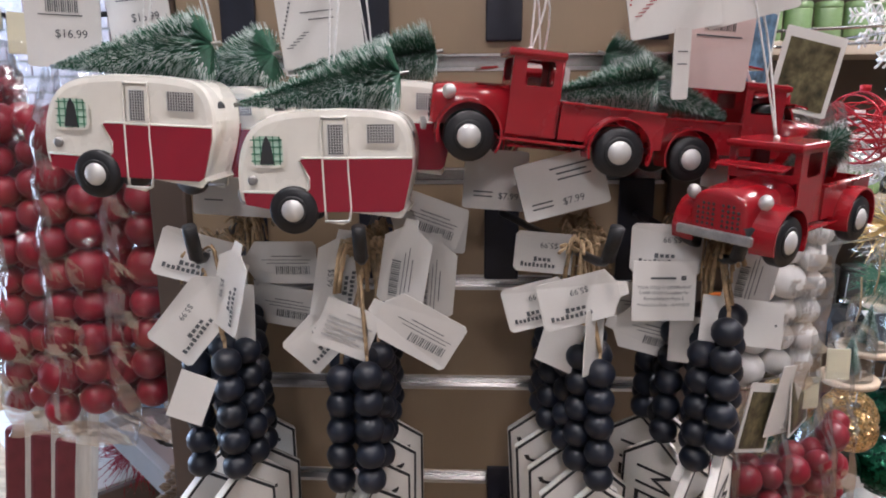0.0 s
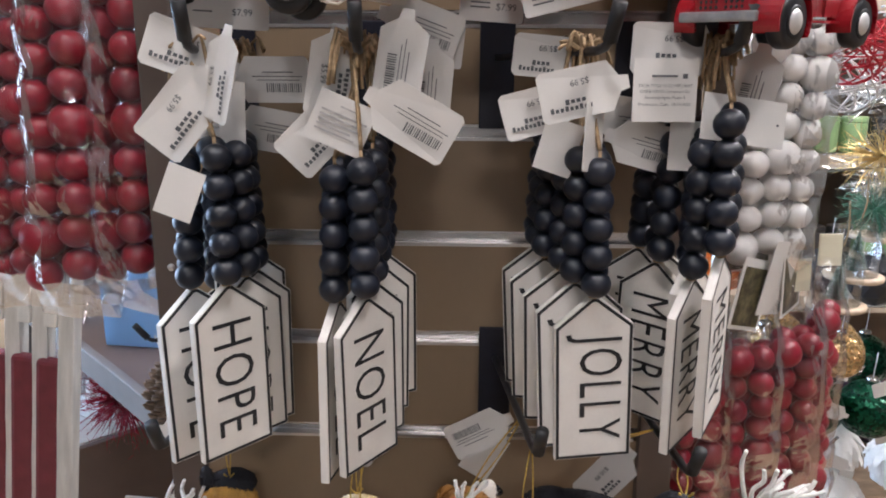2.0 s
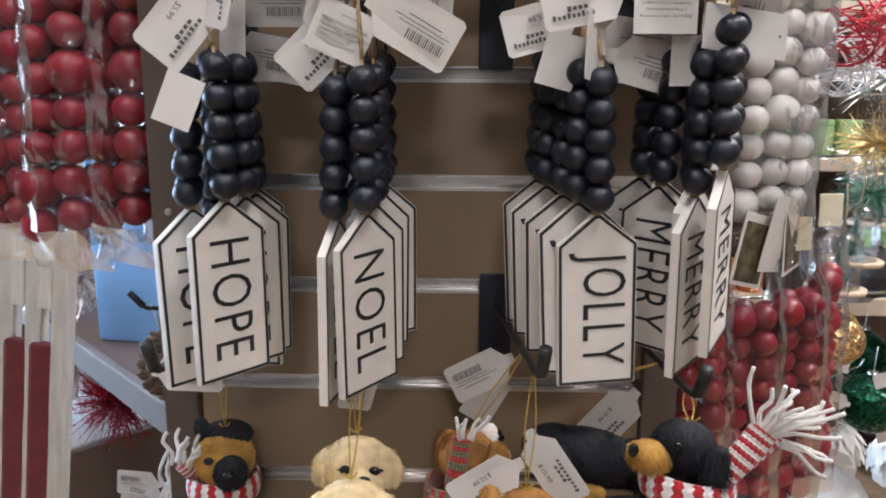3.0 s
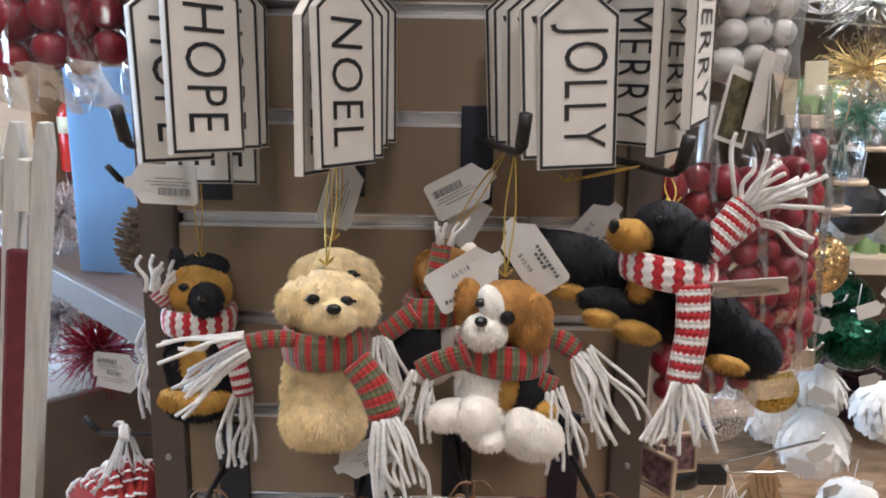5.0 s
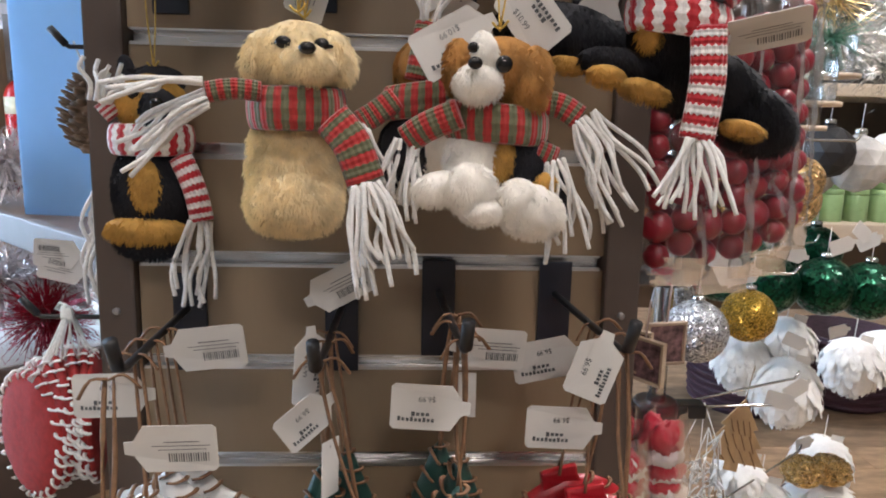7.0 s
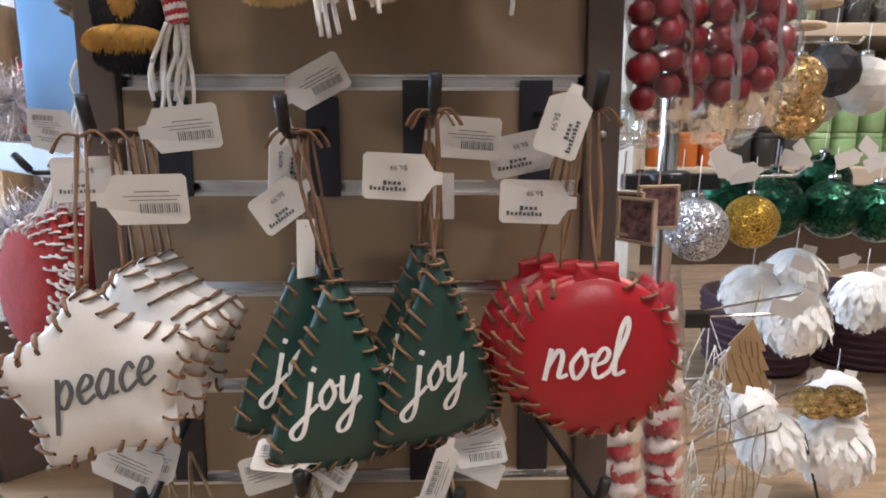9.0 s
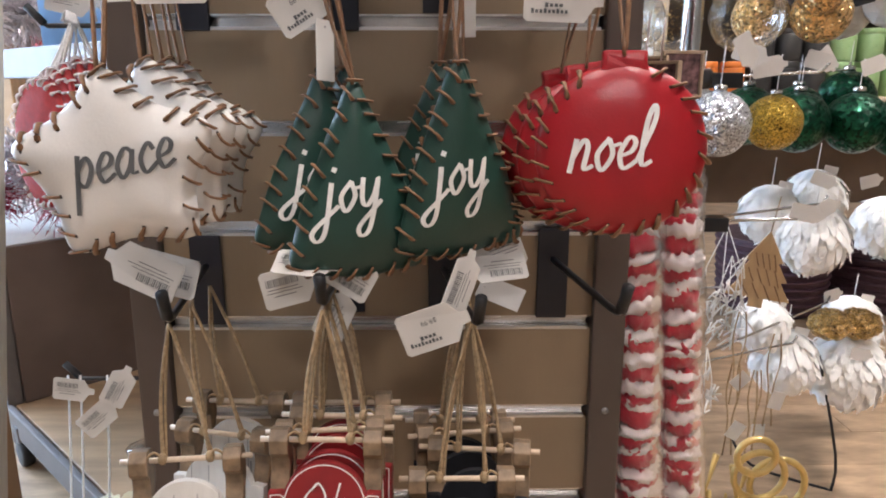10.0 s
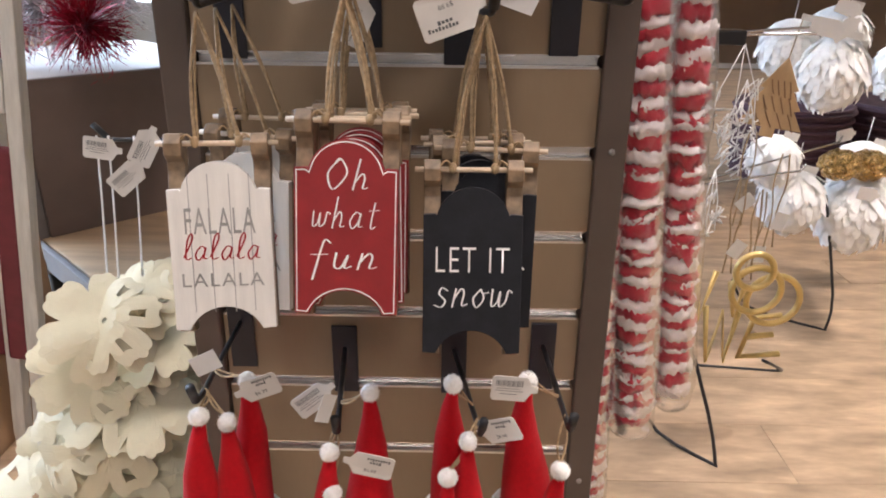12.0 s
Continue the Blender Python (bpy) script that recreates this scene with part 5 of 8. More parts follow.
def wall_with_hole(x0, x1, z0, z1, h, y, t=0.0012):
    """A thin upright sheet in the xz plane with a rounded rectangular opening h = (x0, x1, z0, z1)."""
    b = bmesh.new()
    a0, a1, c0, c1 = h
    hole = rounded([(a0, c0), (a1, c0), (a1, c1), (a0, c1)], 0.0016, 3)
    rim = []
    for (x, z) in hole:
        cx, cz = (a0 + a1) / 2, (c0 + c1) / 2
        rim.append((x0 if x < cx else x1, z0 if z < cz else z1))
    k = len(hole)
    fr = [[b.verts.new((x, y + d, z)) for x, z in hole] for d in (-t / 2, t / 2)]
    corner = {}
    for d in (0, 1):
        for p in set(rim):
            corner[d, p] = b.verts.new((p[0], y + (-t / 2, t / 2)[d], p[1]))
    for d in (0, 1):
        for i in range(k):
            j = (i + 1) % k
            vs = [fr[d][i], fr[d][j], corner[d, rim[j]]]
            if rim[i] != rim[j]:
                vs.append(corner[d, rim[i]])
            b.faces.new(vs)
    for i in range(k):
        j = (i + 1) % k
        b.faces.new((fr[0][i], fr[0][j], fr[1][j], fr[1][i]))
        if rim[i] != rim[j]:
            b.faces.new((corner[0, rim[i]], corner[0, rim[j]], corner[1, rim[j]], corner[1, rim[i]]))
    bmesh.ops.recalc_face_normals(b, faces=b.faces)
    return b


def turned(b, x):
    """The sheet b turned to stand across the car at x."""
    bmesh.ops.rotate(b, verts=b.verts, cent=(0, 0, 0), matrix=Matrix.Rotation(radians(90), 3, "Z"))
    bmesh.ops.translate(b, verts=b.verts, vec=(x, 0, 0))
    return b


def truck_ornament(m, hang):
    """Red tin pickup with a bottle-brush tree in its bed; it faces -x."""
    o = thing("truck_ornament", "red tin pickup truck ornament carrying a frosted tree", "ornament", "red truck ornaments", m=m)
    hood = bmesh.new()
    secs = []
    arc_cs = [(-1, 0), (-1, 0.4), (-0.985, 0.58), (-0.93, 0.74), (-0.82, 0.86), (-0.62, 0.945), (-0.33, 0.99), (0, 1), (0.33, 0.99), (0.62, 0.945), (0.82, 0.86), (0.93, 0.74), (0.985, 0.58), (1, 0.4), (1, 0)]
    for x, w, zt in ((-0.0565, 0.0128, 0.0190), (-0.0560, 0.0142, 0.0208), (-0.0545, 0.0150, 0.0218), (-0.048, 0.0156, 0.0227), (-0.036, 0.0163, 0.0236), (-0.019, 0.0185, 0.0246)):
        secs.append([hood.verts.new((x, w * c, 0.002 + (zt - 0.002) * q)) for c, q in arc_cs])
    for A, B in zip(secs, secs[1:]):
        for j in range(len(A) - 1):
            hood.faces.new((A[j], A[j + 1], B[j + 1], B[j])).smooth = True
    hood.faces.new(secs[0])
    hood.faces.new(secs[-1][::-1])
    bmesh.ops.recalc_face_normals(hood, faces=hood.faces)
    part("hood", hood, REDPAINT, o)
    # Grille holes are dark dots on the solid nose, standing in for shade.
    g = bmesh.new()
    for i in range(8):
        for j in range(6):
            y = (i - 3.5) * 0.0027 + (0.0012 if i > 3 else -0.0012)
            z = 0.0048 + j * 0.0025
            if abs(y) < 0.0115 and z < 0.0170 - max(0, abs(y) - 0.005) * 0.55:
                ball(0.00085, (-0.0566, y, z), 8, 4, (0.4, 1, 1), g)
    part("grille_perforation", g, DARK, o)["kind"] = "stuff"
    for s in (-1, 1):
        part("door", wall_with_hole(-0.019, 0.006, 0.001, 0.0400, (-0.0125, 0.0015, 0.0250, 0.0370), s * 0.0185), REDPAINT, o)
        part("door_seam", tube([(0.0052, s * 0.0193, 0.003), (0.0052, s * 0.0193, 0.039)], 0.0003, 5), REDPAINT, o)
    part("windscreen_frame", turned(wall_with_hole(-0.0185, 0.0185, 0.0225, 0.0400, (-0.0155, 0.0155, 0.0262, 0.0374), 0), -0.0185), REDPAINT, o)
    part("rear_wall", turned(wall_with_hole(-0.0185, 0.0185, 0.001, 0.0400, (-0.010, 0.010, 0.0270, 0.0355), 0), 0.0055), REDPAINT, o)
    roof = box(0.0290, 0.0405, 0.0042, (-0.0075, 0, 0.0412), 0.0018)
    for v in roof.verts:
        v.co.z -= 0.0014 * (v.co.y / 0.02) ** 2
    part("roof", roof, REDPAINT, o)
    part("visor", box(0.0085, 0.036, 0.0012, (-0.0245, 0, 0.0358), 0.0004, m=Matrix.Rotation(radians(-10), 4, "Y")), REDPAINT, o)
    part("bed_floor", box(0.052, 0.038, 0.0012, (0.033, 0, 0.002), 0.0003), REDPAINT, o)
    for s in (-1, 1):
        outline = [(0.007, 0.001), (0.0205, 0.001)] + [(0.037 - 0.0165 * math.cos(radians(a)), -0.001 + 0.0165 * math.sin(radians(a))) for a in range(10, 171, 10)] + [(0.0535, 0.001), (0.0590, 0.001), (0.0590, 0.0185), (0.007, 0.0185)]
        part("bed_side", plate(outline, 0.0012, s * 0.0192), REDPAINT, o)
        part("bed_rail", box(0.0525, 0.0034, 0.0014, (0.033, s * 0.0200, 0.0186), 0.0005), REDPAINT, o)
    part("tailgate", box(0.0014, 0.038, 0.0165, (0.0590, 0, 0.0095), 0.0004), REDPAINT, o)
    part("bed_front", box(0.0012, 0.038, 0.016, (0.0076, 0, 0.0095), 0.0003), REDPAINT, o)
    part("running_board", box(0.046, 0.044, 0.0014, (0.0, 0, -0.0015), 0.0004), REDPAINT, o)
    for x in (-0.037, 0.037):
        for s in (-1, 1):
            a = arch(0.0150, 0.0168, 0.0120, -22 if x > 0 else -30, 200, 22)
            for v in a.verts:
                k = math.hypot(v.co.x, v.co.z)
                if k > 0.016 and v.co.y * s > 0:
                    v.co.x *= 0.955
                    v.co.z *= 0.955
            bmesh.ops.translate(a, verts=a.verts, vec=(x, s * 0.0213, -0.001))
            part("mudguard", a, REDPAINT, o, smooth=False)
            w = wheel(o, x, s * 0.0225, -0.002)
            if s > 0:
                w.matrix_basis = Matrix.Translation((x, 0.0225, -0.002)) @ Matrix.Rotation(radians(180), 4, "Z")
    for s in (-1, 1):
        part("headlight", ball(0.0034, (-0.0485, s * 0.0190, 0.0178), 12, 8, (1, 1, 1.1)), HUB, o, "silver painted headlight")
    part("bumper", box(0.003, 0.040, 0.0048, (-0.0590, 0, 0.0005), 0.001), BUMPER, o, "scuffed silver bumper")
    brush_parts(o, along((0.058, 0.0, 0.036), (0.006, 0.002, 0.022)), 0.062, 0.017, 5200, 0.32)
    inv = m.inverted()
    t = inv @ Vector(hang)
    s = tube(spline([(-0.009, 0, 0.041), t * 0.5 + Vector((0.003, 0, 0.02)), t], 4), 0.0006, 5)
    tube(spline([(-0.009, 0, 0.041), t * 0.5 + Vector((-0.003, 0, 0.02)), t], 4), 0.0006, 5, s)
    ball(0.0018, (-0.009, 0, 0.0425), 8, 6, bm=s)
    part("hanger", s, WHITETHREAD, o)
    return o


truck_ornament(P(0.0860, 0.402, 1.5095, 5, 0, 7), (0.083, 0.40, 1.612))
truck_ornament(P(0.2150, 0.408, 1.466, 40, 2, -2), (0.181, 0.40, 1.612))
truck_ornament(P(0.2030, 0.456, 1.494, 192, 0, -5), (0.178, 0.43, 1.612))
truck_ornament(P(0.1900, 0.490, 1.515, 184, 0, -3), (0.178, 0.46, 1.612))
truck_ornament(P(0.0980, 0.455, 1.502, -14, 0, 4), (0.084, 0.43, 1.612))


def camper_ornament(m, hang):
    """Cream and red tin caravan with a bottle-brush tree lying on its roof."""
    o = thing("camper_ornament", "cream and red tin caravan ornament with frosted tree on roof", "ornament", "camper ornaments", m=m)
    prof = [(-0.0435, 0.012), (-0.0432, 0.022), (-0.040, 0.034), (-0.033, 0.043), (-0.022, 0.0475), (-0.005, 0.0495), (0.015, 0.0495), (0.032, 0.048), (0.040, 0.043), (0.0435, 0.033), (0.043, 0.020), (0.0385, 0.002), (0.036, 0.0), (-0.020, 0.0), (-0.040, 0.0035), (-0.043, 0.008)]
    sm = [(p.x, p.z) for p in spline([(x, 0, z) for x, z in prof], 3, True)]
    part("body", plate(sm[::-1], 0.036, 0, 0.0035), CREAM, o, smooth=False)
    red = [(-0.0405, 0.0100), (-0.010, 0.0092), (-0.0075, 0.012), (-0.0075, 0.017), (-0.012, 0.025), (-0.0105, 0.0265), (0.043, 0.0265), (0.0428, 0.0205), (0.0385, 0.0018), (0.036, 0.0), (-0.020, -0.0002), (-0.0395, 0.0035)]
    for s in (-1, 1):
        part("lower_panel", plate(red, 0.0016, s * 0.0182, 0.0004), DEEPRED, o, "glossy deep red lower panel")
        part("trim_line", tube([(x, s * 0.0188, z) for x, z in red[:7]], 0.0006, 5), CREAM, o)
    y = -0.0186
    part("door_frame", tube(spline([(0.000, y, -0.004), (-0.0005, y, 0.020), (-0.0005, y, 0.044), (0.002, y, 0.0455), (0.010, y, 0.0455), (0.0118, y, 0.044), (0.0118, y, 0.020), (0.0118, y, -0.004), (0.0, y, -0.0042)], 3), 0.0007, 5), CREAM, o, smooth=True)
    part("door_bar", tube([(0.0, y, 0.026), (0.0118, y, 0.026)], 0.0006, 5), CREAM, o)
    for x0, x1, z0, z1 in ((0.0025, 0.0100, 0.028, 0.0425), (0.0215, 0.0345, 0.0335, 0.0425)):
        f = part("window", line_frame(rounded([(x0 - 0.0016, z0 - 0.0016), (x1 + 0.0016, z0 - 0.0016), (x1 + 0.0016, z1 + 0.0016), (x0 - 0.0016, z1 + 0.0016)], 0.002, 3), 0, 0.0018, -0.0188), CREAM, o)
        part("backing", box(x1 - x0, 0.0006, z1 - z0, ((x0 + x1) / 2, -0.0183, (z0 + z1) / 2)), SCREEN, f)
        g = bmesh.new()
        for i in range(int((x1 - x0) / 0.0013) + 1):
            box(0.0004, 0.0004, z1 - z0, (x0 + i * 0.0013, -0.0189, (z0 + z1) / 2), 0, g)
        for i in range(int((z1 - z0) / 0.0013) + 1):
            box(x1 - x0, 0.0004, 0.0004, ((x0 + x1) / 2, -0.0190, z0 + i * 0.0013), 0, g)
        part("mesh_screen", g, HUB, f, "silver wire mesh")
    wo = rounded([(-0.036, 0.0225), (-0.019, 0.0225), (-0.019, 0.0375), (-0.034, 0.0375)], 0.004, 4)
    w = part("front_window", plate(wo, 0.0008, -0.0184), MINT, o, "mint curtain window with green check")
    g = bmesh.new()
    for i in range(5):
        box(0.0005, 0.0003, 0.014, (-0.0335 + i * 0.0031, -0.0190, 0.030), 0, g)
    for i in range(4):
        box(0.0155, 0.0003, 0.0005, (-0.0275, -0.0190, 0.0250 + i * 0.0034), 0, g)
    part("check_lines", g, GREENLINE, w)
    part("curtain_gap", plate([(-0.031, 0.0235), (-0.024, 0.0235), (-0.0255, 0.034), (-0.0275, 0.037), (-0.029, 0.034)], 0.0006, -0.0192), SCREEN, w)
    part("frame", line_frame(wo, -0.0008, 0.0006, -0.0191), CREAM, w)
    part("lamp", lathe([(0.0024, 0), (0.0024, 0.001), (0.0014, 0.0014)], 14, m=Matrix.Translation((-0.0355, -0.0178, 0.0155)) @ Matrix.Rotation(radians(90), 4, "X")), BUMPER, o)
    part("rear_window", lathe([(0.0065, 0), (0.0065, 0.0010), (0.0053, 0.0013)], 18, m=Matrix.Translation((0.0418, -0.006, 0.032)) @ Matrix.Rotation(radians(90), 4, "Y")), SCREEN, o)
    wheel(o, -0.0157, -0.0175, 0.001, 0.0119, 0.007)
    w2 = wheel(o, -0.0157, 0.0175, 0.001, 0.0119, 0.007)
    part("tow_bar", tube(spline([(-0.041, 0, 0.004), (-0.047, 0, 0.002), (-0.0485, 0, 0.008)], 4), 0.0012, 6), BUMPER, o)
    part("step", tube([(0.0, -0.021, -0.0042), (0.0118, -0.021, -0.0042)], 0.0007, 5), HUB, o)
    brush_parts(o, along((0.036, 0.002, 0.066), (-0.046, -0.002, 0.0515)), 0.085, 0.020, 8000, 0.26)
    t = m.inverted() @ Vector(hang)
    s = tube(spline([(0.0, 0, 0.05), t * 0.5 + Vector((0.002, 0, 0.03)), t], 4), 0.0006, 5)
    tube(spline([(0.0, 0, 0.05), t * 0.5 + Vector((-0.002, 0, 0.03)), t], 4), 0.0006, 5, s)
    part("hanger", s, WHITETHREAD, o)
    return o


camper_ornament(P(-0.0185, 0.387, 1.4755, 0, 0, 0), (-0.010, 0.39, 1.612))
camper_ornament(P(-0.1150, 0.388, 1.4925, -3, 0, 3), (-0.100, 0.39, 1.612))
camper_ornament(P(-0.0050, 0.440, 1.490, 14, 0, 2), (-0.012, 0.43, 1.612))
camper_ornament(P(-0.0880, 0.440, 1.486, -24, 0, -2), (-0.102, 0.43, 1.612))


# ---- header cards, price cards ----
def hang_card(m, w, h, mat, rows, label, price=None, group="", name="hang_card", ink=GREYINK, picture=None):
    c = thing(name, label, "card", group, m=m)
    b = plate(rounded([(-w / 2, -h / 2), (w / 2, -h / 2), (w / 2, h / 2), (-w / 2, h / 2)], 0.002, 3), 0.0007)
    part("card", b, mat, c)
    if rows:
        part("print", bars(rows, y=-0.0007), ink, c)
    if price:
        t = letters(price[0], price[3])
        tf(t, Matrix.Translation((price[1], -0.0007, price[2])))
        part("price", t, GREYINK, c)
    if picture:
        x, z, pw, ph, pm = picture
        part("picture", box(pw, 0.0005, ph, (x, -0.0007, z)), pm, c)
    return c


CODE = [(-0.008 + i * 0.0011, 0.006, (0.0004, 0.0007, 0.0005)[i % 3], 0.006) for i in range(15)]
hang_card(P(-0.160, 0.405, 1.571, 8, 0, 3), 0.038, 0.050, CARD, CODE + [(-0.012, 0.0015, 0.022, 0.0006), (-0.012, 0.011, 0.024, 0.002)], "white card printed with barcode and price", ("$16.99", 0.004, -0.008, 0.006), "header cards")
hang_card(P(-0.127, 0.420, 1.580, -6, 0, -4), 0.036, 0.046, CARD, [(-0.012, 0.0015, 0.022, 0.0006)], "white card printed with barcode and price", ("$16.99", 0.004, -0.008, 0.006), "header cards")
SPRIG = [(-0.020 + 0.002 * i, -0.014 + 0.0015 * i, 0.0035, 0.0005) for i in range(6)] + [(-0.022 + 0.0008 * i, -0.008 + 0.0022 * i, 0.001, 0.001) for i in range(9)]
hang_card(P(-0.032, 0.435, 1.572, 6, 0, -6), 0.046, 0.058, CARD, SPRIG + [(-0.010, 0.004, 0.018, 0.0006), (-0.006, 0.000, 0.014, 0.0006)], "white card printed with sprigs and red berries", None, "header cards")
hang_card(P(0.150, 0.400, 1.585, 4, 0, -10), 0.046, 0.050, CARD, SPRIG, "white card printed with sprigs and red berries", None, "header cards", ink=REDINK)
hang_card(P(0.186, 0.402, 1.590, -6, 0, -14), 0.044, 0.048, CARD, SPRIG, "white card printed with sprigs and red berries", None, "header cards")
hang_card(P(0.184, 0.428, 1.560, 0, 0, 5), 0.036, 0.055, PINKCARD, CODE + [(-0.012, 0.0, 0.024, 0.0008)], "blush card printed with a barcode", None, "header cards")
hang_card(P(0.155, 0.392, 1.545, 25, 0, 0), 0.010, 0.034, CARD, [(-0.003, 0.006, 0.006, 0.0006), (-0.003, 0.0, 0.006, 0.0006)], "narrow white fold-over label", None, "")
hang_card(P(0.100, 0.398, 1.485, 4, -6, -14), 0.046, 0.030, CARD, [(-0.005, 0.009, 0.022, 0.0009), (-0.002, 0.006, 0.016, 0.0009), (-0.002, 0.003, 0.018, 0.0009), (-0.018, -0.007, 0.011, 0.0008), (-0.018, -0.0095, 0.011, 0.0008)], "white price card under a truck", ("$7.99", 0.004, -0.009, 0.0052), "price cards")
hang_card(P(0.066, 0.43, 1.483, 0, -4, 4), 0.036, 0.034, CARD, [(-0.012, -0.007, 0.011, 0.0008), (-0.012, -0.0095, 0.011, 0.0008)], "white price card under a truck", ("$7.99", 0.008, -0.009, 0.0052), "price cards")
hang_card(P(0.200, 0.44, 1.492, 0, 0, 4), 0.030, 0.030, CARD, CODE, "white price card under a truck", None, "price cards")
hang_card(P(0.030, 0.43, 1.455, 0, -8, 6), 0.040, 0.026, CARD, CODE, "white card printed with a barcode", None, "price cards")
hang_card(P(-0.085, 0.43, 1.475, 0, 0, 3), 0.050, 0.026, CARD, [(-0.018, -0.004, 0.011, 0.0008)], "white price card under a camper", ("$7.99", 0.010, -0.004, 0.0052), "price cards")
hang_card(P(0.092, 0.445, 1.528, 0, 0, 4), 0.030, 0.036, CARD, [], "plain white card behind a truck", None, "price cards")


# ---- plush dog ornaments ----
def plush(name, label, blobs, feats, strands=7000, seed=1):
    """One furry mesh from overlapping rounded forms. blobs: centre, radii, tilt about y, material index, fur length."""
    r = random.Random(seed)
    b = bmesh.new()
    inv = []
    for c, rad, tilt, mi, fl in blobs:
        m = Matrix.Translation(c) @ Matrix.Rotation(radians(tilt), 4, "Y") @ Matrix.Diagonal((*rad, 1))
        s = bmesh.new()
        bmesh.ops.create_icosphere(s, subdivisions=3, radius=1)
        bmesh.ops.transform(s, matrix=m, verts=s.verts)
        for f in s.faces:
            f.material_index, f.smooth = mi, True
        noisy(s, 0.0009, 120)
        b = merge(b, s)
        inv.append(m.inverted())
    areas = [rad[0] * rad[1] + rad[1] * rad[2] + rad[0] * rad[2] for _, rad, _, _, _ in blobs]
    tot = sum(areas)
    for k, (c, rad, tilt, mi, fl) in enumerate(blobs):
        m = Matrix.Translation(c) @ Matrix.Rotation(radians(tilt), 4, "Y") @ Matrix.Diagonal((*rad, 1))
        nm = m.to_3x3().inverted().transposed()
        for i in range(int(strands * areas[k] / tot)):
            d = Vector((r.gauss(0, 1), r.gauss(0, 1), r.gauss(0, 1))).normalized()
            if d.y > 0.55:
                continue
            p = m @ d
            if any(j != k and (inv[j] @ p).length < 0.97 for j in range(len(blobs))):
                continue
            n = (nm @ d).normalized()
            g = (n * 0.42 + Vector((r.uniform(-0.35, 0.35), r.uniform(-0.25, 0.25), -0.85 + r.uniform(-0.25, 0.25)))).normalized()
            w = g.orthogonal().normalized() * 0.00032
            l = fl * r.uniform(0.45, 1.0)
            q = p + g * l * 0.55 + n * l * 0.12
            v = [b.verts.new(x) for x in (p - w, p + w, q + w * 0.7, q - w * 0.7, p + g * l)]
            f = b.faces.new(v[:4])
            f2 = b.faces.new((v[3], v[2], v[4]))
            f.material_index = f2.material_index = mi
    for c, rad, mi in feats:
        s = ball(1.0, (0, 0, 0), 14, 10)
        bmesh.ops.transform(s, matrix=Matrix.Translation(c) @ Matrix.Diagonal((*rad, 1)), verts=s.verts)
        for f in s.faces:
            f.material_index = mi
        b = merge(b, s)
    ob = part(name, b, None, None, mats=[FURGOLD, FURBLACK, FURTAN, FURWHITE, FURBROWN, EYE_M])
    return tagged(ob, label, "plush ornament", "plush dog ornaments")


golden = plush("plush_puppy_ornament", "cream furry plush puppy ornament with black eyes", [
    ((-0.0120, 0.372, 1.1475), (0.0218, 0.0190, 0.0178), 0, 0, 0.0050), ((-0.0060, 0.3575, 1.1435), (0.0135, 0.0100, 0.0105), 0, 0, 0.0036), ((-0.0305, 0.370, 1.1490), (0.0075, 0.0095, 0.0125), 22, 0, 0.0068), ((0.0070, 0.370, 1.1490), (0.0075, 0.0095, 0.0125), -22, 0, 0.0068),
    ((-0.0155, 0.376, 1.1020), (0.0228, 0.0165, 0.0260), 0, 0, 0.0055), ((-0.0155, 0.3745, 1.0920), (0.0238, 0.0168, 0.0210), 0, 0, 0.0055), ((-0.0260, 0.373, 1.0760), (0.0140, 0.0175, 0.0165), 0, 0, 0.0050), ((-0.0050, 0.373, 1.0760), (0.0140, 0.0175, 0.0165), 0, 0, 0.0050), ((-0.0155, 0.3725, 1.0790), (0.0238, 0.0188, 0.0205), 0, 0, 0.0050)],
    [((-0.0042, 0.3470, 1.1500), (0.0042, 0.0028, 0.0030), 5), ((-0.0165, 0.3545, 1.1530), (0.0040, 0.0022, 0.0031), 5), ((-0.0197, 0.3560, 1.1523), (0.0028, 0.0014, 0.0012), 5), ((0.0014, 0.3545, 1.1525), (0.0037, 0.0022, 0.0030), 5), ((0.0046, 0.3565, 1.1518), (0.0024, 0.0014, 0.0011), 5)], 26000)
copy_thing(golden, Matrix.Translation((-0.004, 0.050, 0.002)))
